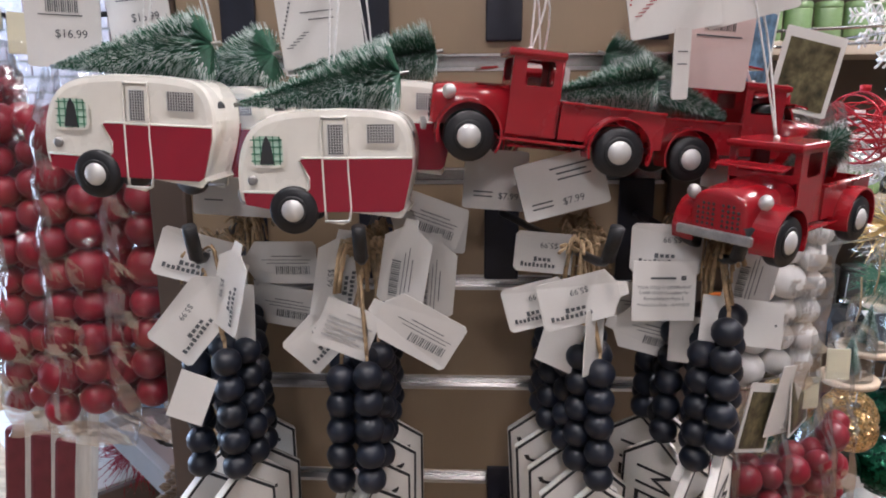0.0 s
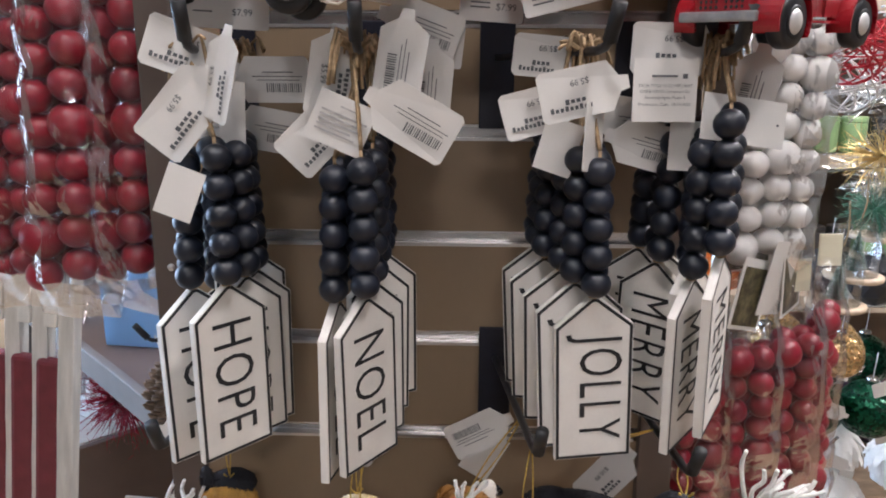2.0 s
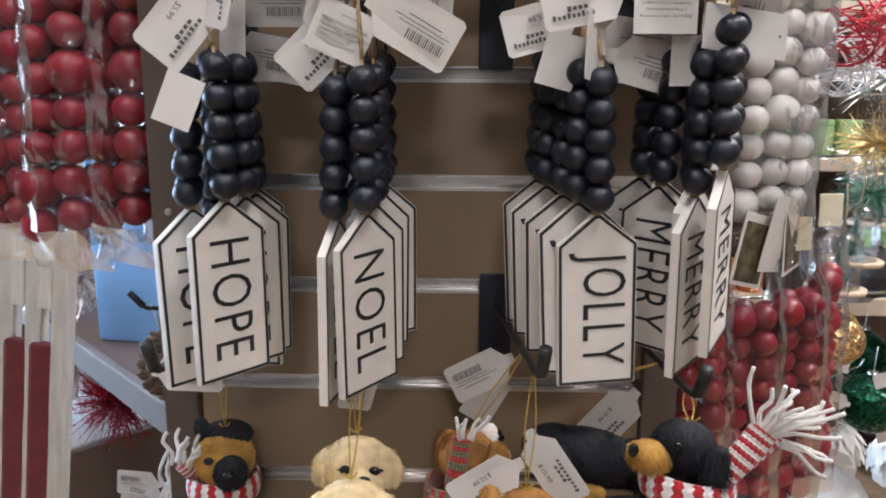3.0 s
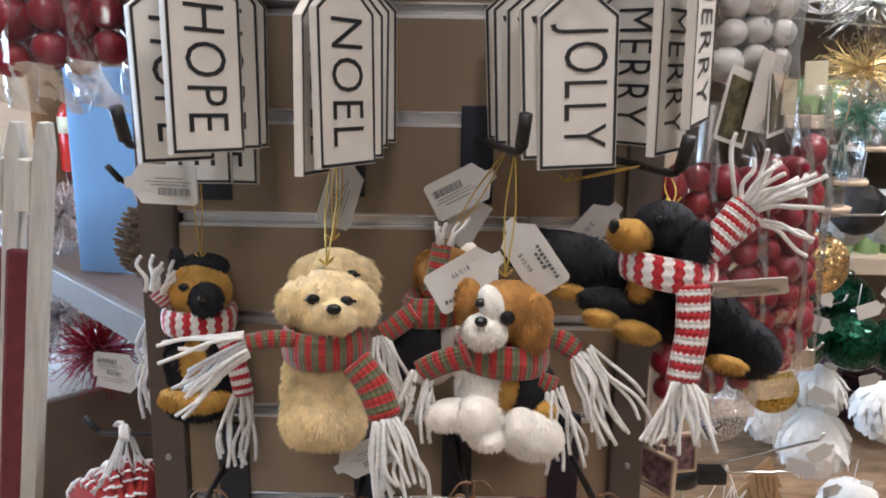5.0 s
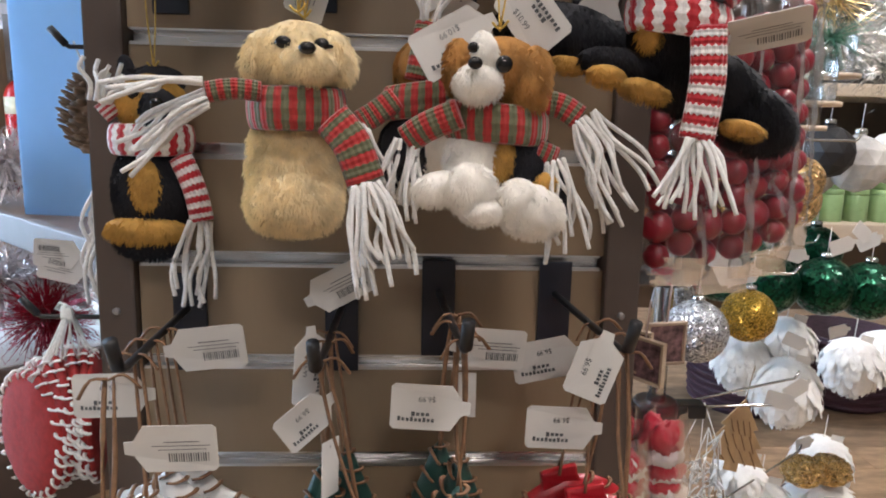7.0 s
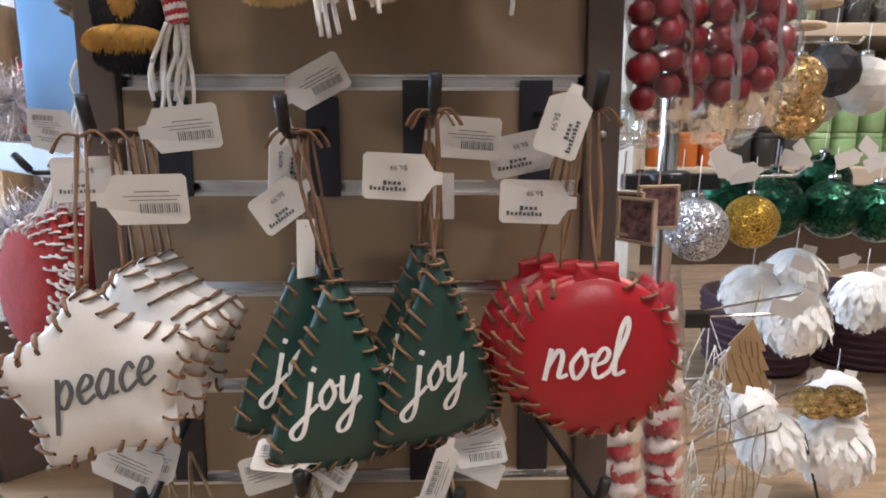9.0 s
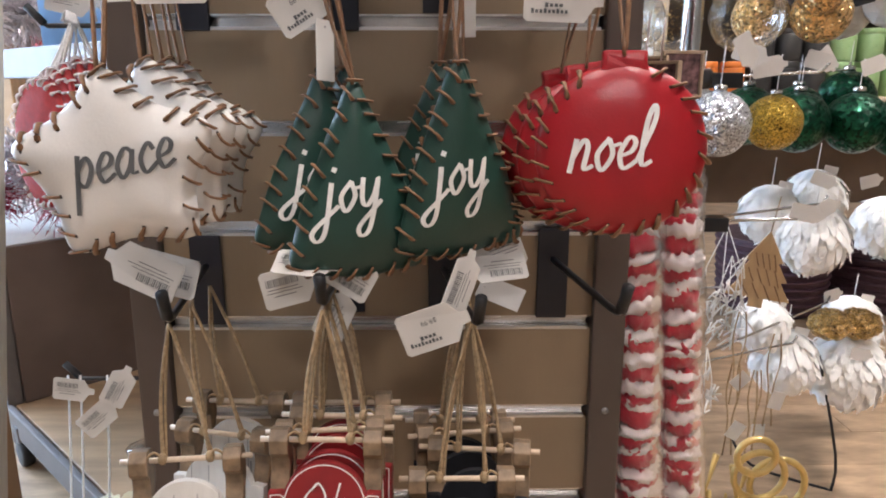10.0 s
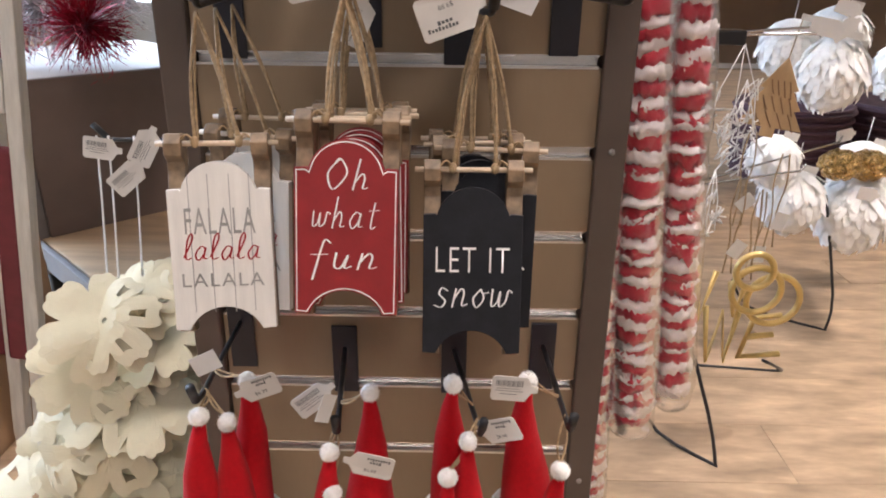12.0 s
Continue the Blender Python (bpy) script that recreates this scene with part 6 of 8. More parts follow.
beagle = plush("plush_beagle_ornament", "white, tan and black plush puppy ornament", [
    ((0.0900, 0.374, 1.1440), (0.0195, 0.0180, 0.0168), 0, 4, 0.0042), ((0.0800, 0.3595, 1.1505), (0.0062, 0.0085, 0.0115), -14, 3, 0.0030), ((0.0765, 0.3570, 1.1365), (0.0118, 0.0105, 0.0100), 0, 3, 0.0036), ((0.1035, 0.3650, 1.1380), (0.0098, 0.0100, 0.0180), 8, 4, 0.0045), ((0.0680, 0.3800, 1.1455), (0.0070, 0.0100, 0.0145), 0, 4, 0.0045),
    ((0.0790, 0.3730, 1.0980), (0.0170, 0.0155, 0.0220), 0, 3, 0.0042), ((0.1030, 0.3760, 1.0960), (0.0165, 0.0150, 0.0185), 0, 1, 0.0042), ((0.0895, 0.3625, 1.0985), (0.0062, 0.0050, 0.0110), 18, 2, 0.0040), ((0.0585, 0.3625, 1.0845), (0.0140, 0.0100, 0.0088), -12, 3, 0.0036), ((0.0745, 0.3580, 1.0850), (0.0130, 0.0110, 0.0135), -8, 3, 0.0040), ((0.0800, 0.3560, 1.0745), (0.0105, 0.0100, 0.0070), 0, 3, 0.0036), ((0.1050, 0.3600, 1.0745), (0.0180, 0.0130, 0.0135), 14, 3, 0.0042), ((0.0985, 0.3570, 1.0800), (0.0105, 0.0100, 0.0110), 0, 3, 0.0040), ((0.1190, 0.3770, 1.0790), (0.0085, 0.0120, 0.0190), 0, 1, 0.0042), ((0.1130, 0.3640, 1.0880), (0.0060, 0.0060, 0.0060), 0, 2, 0.0036)],
    [((0.0738, 0.3455, 1.1452), (0.0036, 0.0028, 0.0030), 5), ((0.0882, 0.3515, 1.1455), (0.0042, 0.0026, 0.0042), 5), ((0.0735, 0.3540, 1.1530), (0.0030, 0.0024, 0.0026), 5)], 26000, 2)
b2 = copy_thing(beagle, Matrix.Translation((0.056, 0.430, 0.006)) @ Matrix.Rotation(radians(165), 4, "Z") @ Matrix.Translation((-0.088, -0.378, 0)))
plush("plush_dachshund_ornament", "black and tan plush long-bodied puppy ornament", [
    ((0.174, 0.370, 1.1940), (0.0165, 0.0150, 0.0140), 0, 1, 0.0048), ((0.1540, 0.364, 1.1905), (0.0115, 0.0095, 0.0085), 8, 2, 0.0048), ((0.1870, 0.357, 1.1840), (0.0080, 0.0050, 0.0165), 8, 1, 0.0048), ((0.173, 0.376, 1.165), (0.0170, 0.0150, 0.020), 0, 1, 0.0052),
    ((0.196, 0.384, 1.1420), (0.0400, 0.0180, 0.0195), 20, 1, 0.0052), ((0.226, 0.382, 1.1230), (0.0260, 0.0150, 0.0175), 26, 1, 0.0052), ((0.150, 0.374, 1.1490), (0.0200, 0.0100, 0.0080), 10, 1, 0.0048), ((0.1420, 0.367, 1.1430), (0.0090, 0.0070, 0.0050), 8, 2, 0.0048), ((0.1610, 0.365, 1.1360), (0.0130, 0.0070, 0.0050), 14, 2, 0.0048), ((0.2130, 0.364, 1.1180), (0.0110, 0.0050, 0.0040), 12, 2, 0.0048), ((0.161, 0.3625, 1.163), (0.006, 0.004, 0.008), 0, 2, 0.0048)],
    [((0.1440, 0.3600, 1.1950), (0.0030, 0.0026, 0.0042), 5), ((0.1665, 0.3560, 1.2000), (0.0022, 0.0016, 0.0022), 5)], 30000, 3)
plush("plush_dachshund_ornament", "black and tan plush puppy ornament turned away", [
    ((0.132, 0.408, 1.166), (0.0360, 0.0165, 0.0165), 14, 1, 0.0042), ((0.108, 0.410, 1.172), (0.0180, 0.0130, 0.0130), 0, 1, 0.0042), ((0.160, 0.410, 1.160), (0.0200, 0.0150, 0.0150), 0, 1, 0.0042), ((0.128, 0.396, 1.150), (0.0100, 0.0060, 0.0045), 8, 2, 0.0042)],
    [], 14000, 6)
BACK = Matrix.Translation((0.053, 0, 1.225)) @ Matrix.Scale(1.18, 4) @ Matrix.Translation((-0.053, 0, -1.225))
shep = plush("plush_shepherd_ornament", "black and tan plush sitting puppy ornament", [
    ((-0.0950, 0.402, 1.1400), (0.0175, 0.0155, 0.0160), 0, 2, 0.004), ((-0.0870, 0.389, 1.1370), (0.0095, 0.0085, 0.0105), 0, 1, 0.003), ((-0.0940, 0.408, 1.1530), (0.0145, 0.0110, 0.0075), 0, 1, 0.003), ((-0.1080, 0.404, 1.1560), (0.0035, 0.0050, 0.0095), -8, 1, 0.003),
    ((-0.0980, 0.406, 1.0920), (0.0215, 0.0175, 0.0300), 0, 1, 0.004), ((-0.0970, 0.392, 1.0960), (0.0080, 0.0060, 0.0150), 0, 2, 0.004), ((-0.1000, 0.396, 1.0720), (0.0210, 0.0120, 0.0075), 0, 2, 0.005), ((-0.1000, 0.404, 1.0640), (0.0190, 0.0130, 0.0090), 0, 1, 0.005)],
    [((-0.0850, 0.3800, 1.1400), (0.0034, 0.0026, 0.0028), 5), ((-0.0990, 0.3880, 1.1440), (0.0036, 0.0022, 0.0026), 5)], 18000, 4)
shep.matrix_basis = BACK


def uv_tube(path, w, t, close=False, n=10, taper=1.0):
    """A flat knitted band along a path; its UV runs along the band and round it."""
    b = bmesh.new()
    uv = b.loops.layers.uv.new("UVMap")
    pts = [Vector(p) for p in path]
    k = len(pts)
    rings = []
    for i, (p) in enumerate(pts):
        d = (pts[(i + 1) % k] - pts[i - 1]) if close or 0 < i < k - 1 else pts[min(i + 1, k - 1)] - pts[max(i - 1, 0)]
        d.normalize()
        u = d.cross(Vector((0, -1, 0))) if not close else Vector((0, 0, 1))
        u = u.normalized() if u.length > 1e-3 else Vector((1, 0, 0))
        v = d.cross(u).normalized()
        s = 1 + (taper - 1) * i / k
        rings.append([b.verts.new(p + u * w / 2 * s * math.cos(2 * math.pi * j / n) + v * t / 2 * math.sin(2 * math.pi * j / n)) for j in range(n)])
    for i in range(k if close else k - 1):
        A, B = rings[i], rings[(i + 1) % k]
        for j in range(n):
            f = b.faces.new((A[j], A[(j + 1) % n], B[(j + 1) % n], B[j]))
            f.smooth = True
            for lp, (a, c) in zip(f.loops, ((i, j), (i, j + 1), (i + 1, j + 1), (i + 1, j))):
                lp[uv].uv = (a / k, c / n)
    if not close:
        b.faces.new(rings[0][::-1])
        b.faces.new(rings[-1])
    bmesh.ops.recalc_face_normals(b, faces=b.faces)
    return b


def tassel(p, d, length, n, spread, seed, droop=0.5, r=0.0013):
    q = random.Random(seed)
    b = bmesh.new()
    p, d = Vector(p), Vector(d).normalized()
    for i in range(n):
        s = Vector((q.uniform(-1, 1), q.uniform(-0.5, 0.2), q.uniform(-1, 1)))
        s -= d * s.dot(d)
        a = p + s * 0.006
        e = a + d * length * q.uniform(0.75, 1.1) + s * spread + Vector((0, 0, -droop * length * q.uniform(0.2, 0.6)))
        m1 = a + (e - a) * 0.35 + Vector((q.uniform(-1, 1), q.uniform(-1, 0.4), q.uniform(0, 1))) * length * 0.10
        m2 = a + (e - a) * 0.7 + Vector((q.uniform(-1, 1), q.uniform(-1, 0.4), q.uniform(-0.5, 1))) * length * 0.10
        tube(spline([a, m1, m2, e], 4), r, 6, b, r2=r * 0.9)
    return b


def scarf(mat, label, neck, tails, seed=0):
    """neck: centre, half width, half depth, height, roll. tails: path, width, tassel direction, length, spread."""
    o = thing("knitted_scarf", label, "scarf", "plush dog scarves")
    c, rx, ry, h, roll = neck
    R = Matrix.Rotation(radians(roll), 3, "Y")
    ring = [Vector(c) + R @ Vector((rx * math.cos(2 * math.pi * i / 40), ry * math.sin(2 * math.pi * i / 40), 0)) for i in range(40)]
    part("band", uv_tube(ring, h, 0.006, True, 12), mat, o)
    for i, (path, w, d, l, sp, n) in enumerate(tails):
        part("tail", uv_tube(spline(path, 6), w, 0.007, False, 12), KNITGREENTAIL if mat is KNITGREEN else KNITWHITETAIL, o)
        if n:
            part("tassel", tassel(path[-1], d, l, n, sp, seed * 7 + i), YARN, o, "white yarn tassel", smooth=True)
    return o


scarf(KNITGREEN, "red and green striped knitted scarf on cream puppy", ((-0.0135, 0.374, 1.1225), 0.0225, 0.0205, 0.0215, 0), [
    ([(0.006, 0.354, 1.118), (0.016, 0.350, 1.106), (0.023, 0.349, 1.088)], 0.019, (0.3, -0.1, -1), 0.042, 0.010, 16),
    ([(-0.028, 0.356, 1.130), (-0.040, 0.352, 1.131), (-0.052, 0.350, 1.129)], 0.010, (-1, -0.1, -0.25), 0.040, 0.016, 16)], 1)
scarf(KNITGREEN, "red and green striped knitted scarf on spotted puppy", ((0.088, 0.377, 1.1175), 0.0250, 0.0200, 0.0200, 4), [
    ([(0.068, 0.358, 1.122), (0.052, 0.362, 1.115), (0.042, 0.366, 1.108)], 0.015, (-0.2, -0.1, -1), 0.032, 0.006, 10),
    ([(0.108, 0.372, 1.128), (0.120, 0.370, 1.127), (0.130, 0.368, 1.121)], 0.013, (0.6, -0.1, -1), 0.046, 0.012, 16),
    ([(0.108, 0.366, 1.104), (0.118, 0.366, 1.100)], 0.013, (0.25, 0, -1), 0.040, 0.010, 10)], 2)
scarf(KNITGREEN, "red and green striped knitted scarf on spotted puppy behind", ((0.052, 0.428, 1.1300), 0.0230, 0.0200, 0.0200, -8), [
    ([(0.036, 0.410, 1.130), (0.024, 0.408, 1.121), (0.016, 0.406, 1.116)], 0.014, (0.3, -0.1, -1), 0.040, 0.008, 10),
    ([(0.046, 0.412, 1.140), (0.050, 0.414, 1.160), (0.052, 0.416, 1.172)], 0.012, (0.1, 0, 1), 0.020, 0.008, 7)], 3)
scarf(KNITWHITE, "red and white striped knitted scarf on black puppy", ((0.178, 0.371, 1.1700), 0.0245, 0.0190, 0.0190, 8), [
    ([(0.186, 0.352, 1.166), (0.187, 0.350, 1.140), (0.184, 0.350, 1.112)], 0.0185, (-0.05, -0.15, -1), 0.030, 0.018, 15),
    ([(0.192, 0.358, 1.182), (0.203, 0.358, 1.195), (0.213, 0.360, 1.208)], 0.0180, (0.5, -0.1, 0.8), 0.034, 0.020, 14),
    ([(0.196, 0.362, 1.180), (0.210, 0.364, 1.192), (0.222, 0.366, 1.203)], 0.0130, (0.8, 0.1, 0.2), 0.026, 0.014, 10)], 4)
scarf(KNITWHITE, "red and white striped knitted scarf on shepherd puppy", ((-0.0970, 0.405, 1.1205), 0.0200, 0.0180, 0.0170, 0), [
    ([(-0.078, 0.392, 1.112), (-0.070, 0.388, 1.095), (-0.066, 0.386, 1.078)], 0.0130, (-0.1, 0, -1), 0.040, 0.006, 10),
    ([(-0.112, 0.394, 1.132), (-0.118, 0.392, 1.140)], 0.0090, (0.2, 0, 1), 0.026, 0.006, 8)], 5).matrix_basis = BACK
for a, b in (((-0.012, 0.372, 1.168), (-0.008, 0.385, 1.236)), ((-0.016, 0.42, 1.172), (-0.009, 0.41, 1.236)), ((0.088, 0.372, 1.163), (0.092, 0.385, 1.232)), ((0.055, 0.42, 1.172), (0.091, 0.42, 1.232)), ((0.178, 0.372, 1.205), (0.178, 0.385, 1.222)), ((0.125, 0.41, 1.213), (0.175, 0.42, 1.223)), ((-0.120, 0.476, 1.146), (-0.118, 0.470, 1.232))):
    t = thing("hanging_thread", "looped gold hanging thread of a plush ornament", "thread", "gold hanging threads")
    a, b = Vector(a), Vector(b)
    part("thread", tube(spline([a, (a + b) / 2 + Vector((0.003, 0, 0)), b], 4), 0.0005, 5), GOLDTHREAD, t)
    part("thread", tube(spline([a, (a + b) / 2 + Vector((-0.003, 0, 0)), b], 4), 0.0005, 5), GOLDTHREAD, t)
    part("bow", tube(spline([a + Vector((-0.004, -0.001, 0.004)), a + Vector((0, -0.001, 0.001)), a + Vector((0.004, -0.002, 0.005))], 4), 0.0007, 5), GOLDTHREAD, t)
for x, y, z, yaw, pitch, roll, style, price, w, h in (
    (0.083, 0.450, 1.212, 0, 0, -28, "code", "$10.99", 0.044, 0.026),
    (0.085, 0.388, 1.170, 10, 0, -30, "price", "$10.99", 0.044, 0.026),
    (0.091, 0.384, 1.191, -25, 0, -128, "price", "$10.99", 0.044, 0.026),
    (0.164, 0.440, 1.193, 0, 0, -50, "price", "$10.99", 0.044, 0.026),
    (0.194, 0.364, 1.160, -10, 52, 162, "code", "$10.99", 0.044, 0.026),
    (-0.010, 0.455, 1.218, 40, 0, -70, "code", "$10.99", 0.044, 0.026),
    (-0.151, 0.440, 1.204, 0, 0, 182, "code", "$10.99", 0.044, 0.026),
    (0.076, 0.460, 1.194, 0, 0, -60, "blank", "$10.99", 0.034, 0.022),
):
    swing_tag(P(x, y, z, yaw, pitch, roll), style, price, w, h)


# ---- bead garlands in clear bags ----
def bead_bag(m, mat, cols, rows, r, label, group, seed, h_extra=0.02, name="bagged_bead_garland"):
    """A garland of painted wooden beads folded into a clear bag."""
    q = random.Random(seed)
    o = thing(name, label, "garland", group, m=m)
    for c in range(2 * cols):
        z, layer = -r * (1 + 0.6 * q.random()), c % 2
        for k in range(rows):
            rr = r * (1.28 if (k * 3 + c) % 7 == 0 else 1.0)
            x = (c // 2 - (cols - 1) / 2 + 0.42 * layer - 0.21) * r * 1.95 + q.uniform(-0.12, 0.12) * r
            y = (layer - 0.5) * r * 1.7 + q.uniform(-0.25, 0.25) * r
            z -= rr * 0.95
            bead(o, mat, round(rr, 4), Matrix.Translation((x, y, z)) @ Matrix.Rotation(q.uniform(0, 3), 4, "X"))
            z -= rr * 0.95
    H = -z + r
    b = bmesh.new()
    n, lv = 28, 26
    rings = []
    for i in range(lv + 1):
        t = i / lv
        zz = 0.03 - t * (H + 0.03 + h_extra)
        w = (cols * r * 0.98 + r * 0.5) * (0.75 + 0.25 * min(1, t * 5))
        d = r * 2.25 * min(1, t * 4 + 0.12) * (1 if t < 0.9 else max(0.08, (1 - t) * 9))
        ring = []
        for j in range(n):
            a = 2 * math.pi * j / n
            p = Vector((w * math.copysign(abs(math.cos(a)) ** 0.7, math.cos(a)), d * math.sin(a), zz))
            p += noise.noise_vector(p * 45 + Vector((seed, 0, 0))) * 0.0042
            ring.append(b.verts.new(p))
        rings.append(ring)
    for A, B in zip(rings, rings[1:]):
        for j in range(n):
            b.faces.new((A[j], A[(j + 1) % n], B[(j + 1) % n], B[j]))
    f = part("clear_bag", b, FILM, o, "crinkled clear plastic bag")
    part("bag_top", box(0.02, 0.002, 0.03, (0, 0, 0.035), 0.0008), PAPER, o)
    return o


RG = "bagged red bead garlands"
for i, (x, y, z, c, rows, r) in enumerate(((-0.196, 0.556, 1.535, 2, 9, 0.0135), (-0.240, 0.552, 1.535, 2, 9, 0.0137), (-0.283, 0.556, 1.540, 2, 10, 0.0124), (-0.318, 0.575, 1.560, 1, 10, 0.0120), (-0.346, 0.600, 1.570, 2, 10, 0.0125), (-0.166, 0.592, 1.540, 2, 9, 0.0132))):
    bead_bag(P(x, y, z, 8 * (i % 3 - 1), 0, 4), BEADRED, c, rows, r, "red wooden bead garland in a clear bag", RG, 10 + i)
for i, (x, y, z, c, rows, r) in enumerate(((0.262, 0.600, 1.222, 2, 9, 0.0114), (0.308, 0.608, 1.222, 2, 9, 0.0116), (0.352, 0.622, 1.232, 2, 9, 0.0114), (0.388, 0.645, 1.250, 1, 9, 0.0114))):
    bead_bag(P(x, y, z, 8 * (i % 3 - 1), 0, -3), BEADRED, c, rows, r, "red wooden bead garland in a clear bag", RG, 20 + i)
bead_bag(P(0.325, 0.628, 1.492, 12, 0, 2), BEADWHITE, 3, 8, 0.0122, "white wooden bead garland in a clear bag", "bagged white bead garlands", 30)


# ---- striped plush garlands in sleeves ----
RUFF = []


def plush_garland(x, y, ztop, n, r, seed, roll=-4.5):
    q = random.Random(seed)
    o = thing("plush_garland", "red and white fluffy garland in a clear sleeve", "garland", "striped plush garlands", m=P(x, y, ztop, 0, 0, roll))
    if not RUFF:
        for k in range(3):
            b = lathe([(0.3, 0.55), (0.75, 0.5), (0.93, 0.32), (1.0, 0.12), (0.99, -0.1), (0.93, -0.32), (0.7, -0.5), (0.3, -0.55)], 40)
            for v in b.verts:
                a = math.atan2(v.co.y, v.co.x)
                s = 1 + 0.18 * noise.noise(Vector((math.cos(a) * 2, math.sin(a) * 2, k * 5 + v.co.z))) + 0.24 * noise.noise(Vector((math.cos(a) * 7, math.sin(a) * 7, k * 3 + v.co.z * 3)))
                v.co.x *= s
                v.co.y *= s
                v.co.z += 0.3 * noise.noise(Vector((math.cos(a) * 1.4, math.sin(a) * 1.4, k * 9))) + 0.42 * noise.noise(Vector((v.co.x * 8, v.co.y * 8, k)))
            RUFF.append(b)
        for k, b in enumerate(RUFF[:]):
            me = bpy.data.meshes.new("ruffle_red")
            b.to_mesh(me)
            me.materials.append(PLUSHRED)
            mw = me.copy()
            mw.materials.clear()
            mw.materials.append(PLUSHWHITE)
            b.free()
            RUFF[k] = (me, mw)
    z = 0.0
    for i in range(n):
        hh = q.uniform(0.006, 0.0140) * (1.22 if i % 2 == 0 else 0.88)
        rr = r * (0.97 if i % 2 == 0 else 1.03) * q.uniform(0.95, 1.05)
        share("ruffle", RUFF[q.randrange(3)][i % 2], o, Matrix.Translation((q.uniform(-1, 1) * 0.0015, q.uniform(-1, 1) * 0.0015, z)) @ Matrix.Rotation(q.uniform(0, 6.28), 4, "Z") @ Matrix.Rotation(q.uniform(-0.3, 0.3), 4, "X") @ Matrix.Diagonal((rr, rr, hh * 1.5, 1)))
        z -= hh * 1.12
    s = lathe([(r * 1.2, 0.03), (r * 1.28, 0.0), (r * 1.25, z * 0.5), (r * 1.25, z), (r * 1.05, z - 0.012), (r * 0.3, z - 0.016)], 20)
    bmesh.ops.delete(s, geom=[f for f in s.faces if len(f.verts) > 4], context="FACES")
    bmesh.ops.subdivide_edges(s, edges=[e for e in s.edges if abs(e.verts[0].co.z - e.verts[1].co.z) > 0.05], cuts=14, use_grid_fill=True)
    noisy(s, 0.004, 40, seed)
    part("sleeve", s, FILM, o, "clear plastic sleeve")
    return o


plush_garland(0.2475, 0.620, 0.800, 43, 0.0232, 1)
plush_garland(0.2940, 0.635, 0.820, 44, 0.0200, 2, -5)
plush_garland(0.2290, 0.622, 0.640, 42, 0.0160, 3, -2.5)
plush_garland(0.2860, 0.690, 0.800, 42, 0.0165, 4)


# ---- photo cards and little frames on the right-hand side ----
for x, y, z, yaw, pitch, roll, w, h, pm in ((0.296, 0.590, 1.258, 30, 0, 14, 0.040, 0.062, PHOTO), (0.322, 0.600, 1.270, 35, 6, 8, 0.040, 0.066, None), (0.340, 0.615, 1.266, 45, 0, -8, 0.040, 0.064, PHOTO), (0.318, 0.66, 1.285, 20, 0, 0, 0.060, 0.050, PHOTO),
                                            (0.309, 0.600, 1.543, 10, 0, 12, 0.052, 0.062, PHOTO), (0.280, 0.62, 1.565, 30, 0, 8, 0.030, 0.066, PHOTOB)):
    hang_card(P(x, y, z, yaw, pitch, roll), w, h, CARD, [], "white bordered picture card" if pm else "plain white folded card", None, "picture cards", "picture_card", picture=(0, -0.002, w * 0.82, h * 0.82, pm) if pm else None)
for x, y, z, yaw in ((0.299, 0.660, 0.905, 12), (0.262, 0.655, 0.900, -40), (0.272, 0.64, 0.895, -55)):
    f = thing("mini_picture_frame", "small pale wooden picture frame with mauve print", "frame", "mini picture frames", m=P(x, y, z, yaw))
    for sx, sz, cx, cz in ((0.044, 0.003, 0, 0.0205), (0.044, 0.003, 0, -0.0205), (0.003, 0.038, 0.0205, 0), (0.003, 0.038, -0.0205, 0)):
        part("frame_side", box(sx, 0.006, sz, (cx, 0, cz), 0.0006), DOWEL, f)
    part("print", box(0.039, 0.002, 0.039, (0, 0.001, 0)), PHOTOP, f)
    part("ribbon", tube([(0.0, 0, 0.022), (0.002, 0, 0.06)], 0.0012, 5, flat=0.4), PINKCARD, f)


# ---- wire stand with baubles ----
stand = thing("ornament_stand", "chrome pole stand with wire arms and black hairpin feet", "display stand")
part("pole", lathe([(0.014, 0.0), (0.014, 1.75)], 18, m=Matrix.Translation((0.425, 1.0, 0.0))), CHROME, stand, smooth=False)
for z in (0.90, 1.385, 0.69):
    part("hub", lathe([(0.03, -0.014), (0.034, -0.01), (0.034, 0.01), (0.03, 0.014)], 20, m=Matrix.Translation((0.425, 1.0, z))), BLACKM, stand)
    part("collar", box(0.14, 0.03, 0.022, (0.43, 1.0, z - 0.002), 0.003), BLACKM, stand)


def wire_arm(a, b, up=0.012):
    a, b = Vector(a), Vector(b)
    d = (b - a).normalized()
    part("wire_arm", tube(spline([a, a + (b - a) * 0.5, b - d * 0.02, b, b + d * 0.01 + Vector((0, 0, up))], 3), 0.0022, 7), CHROME, stand, smooth=True)


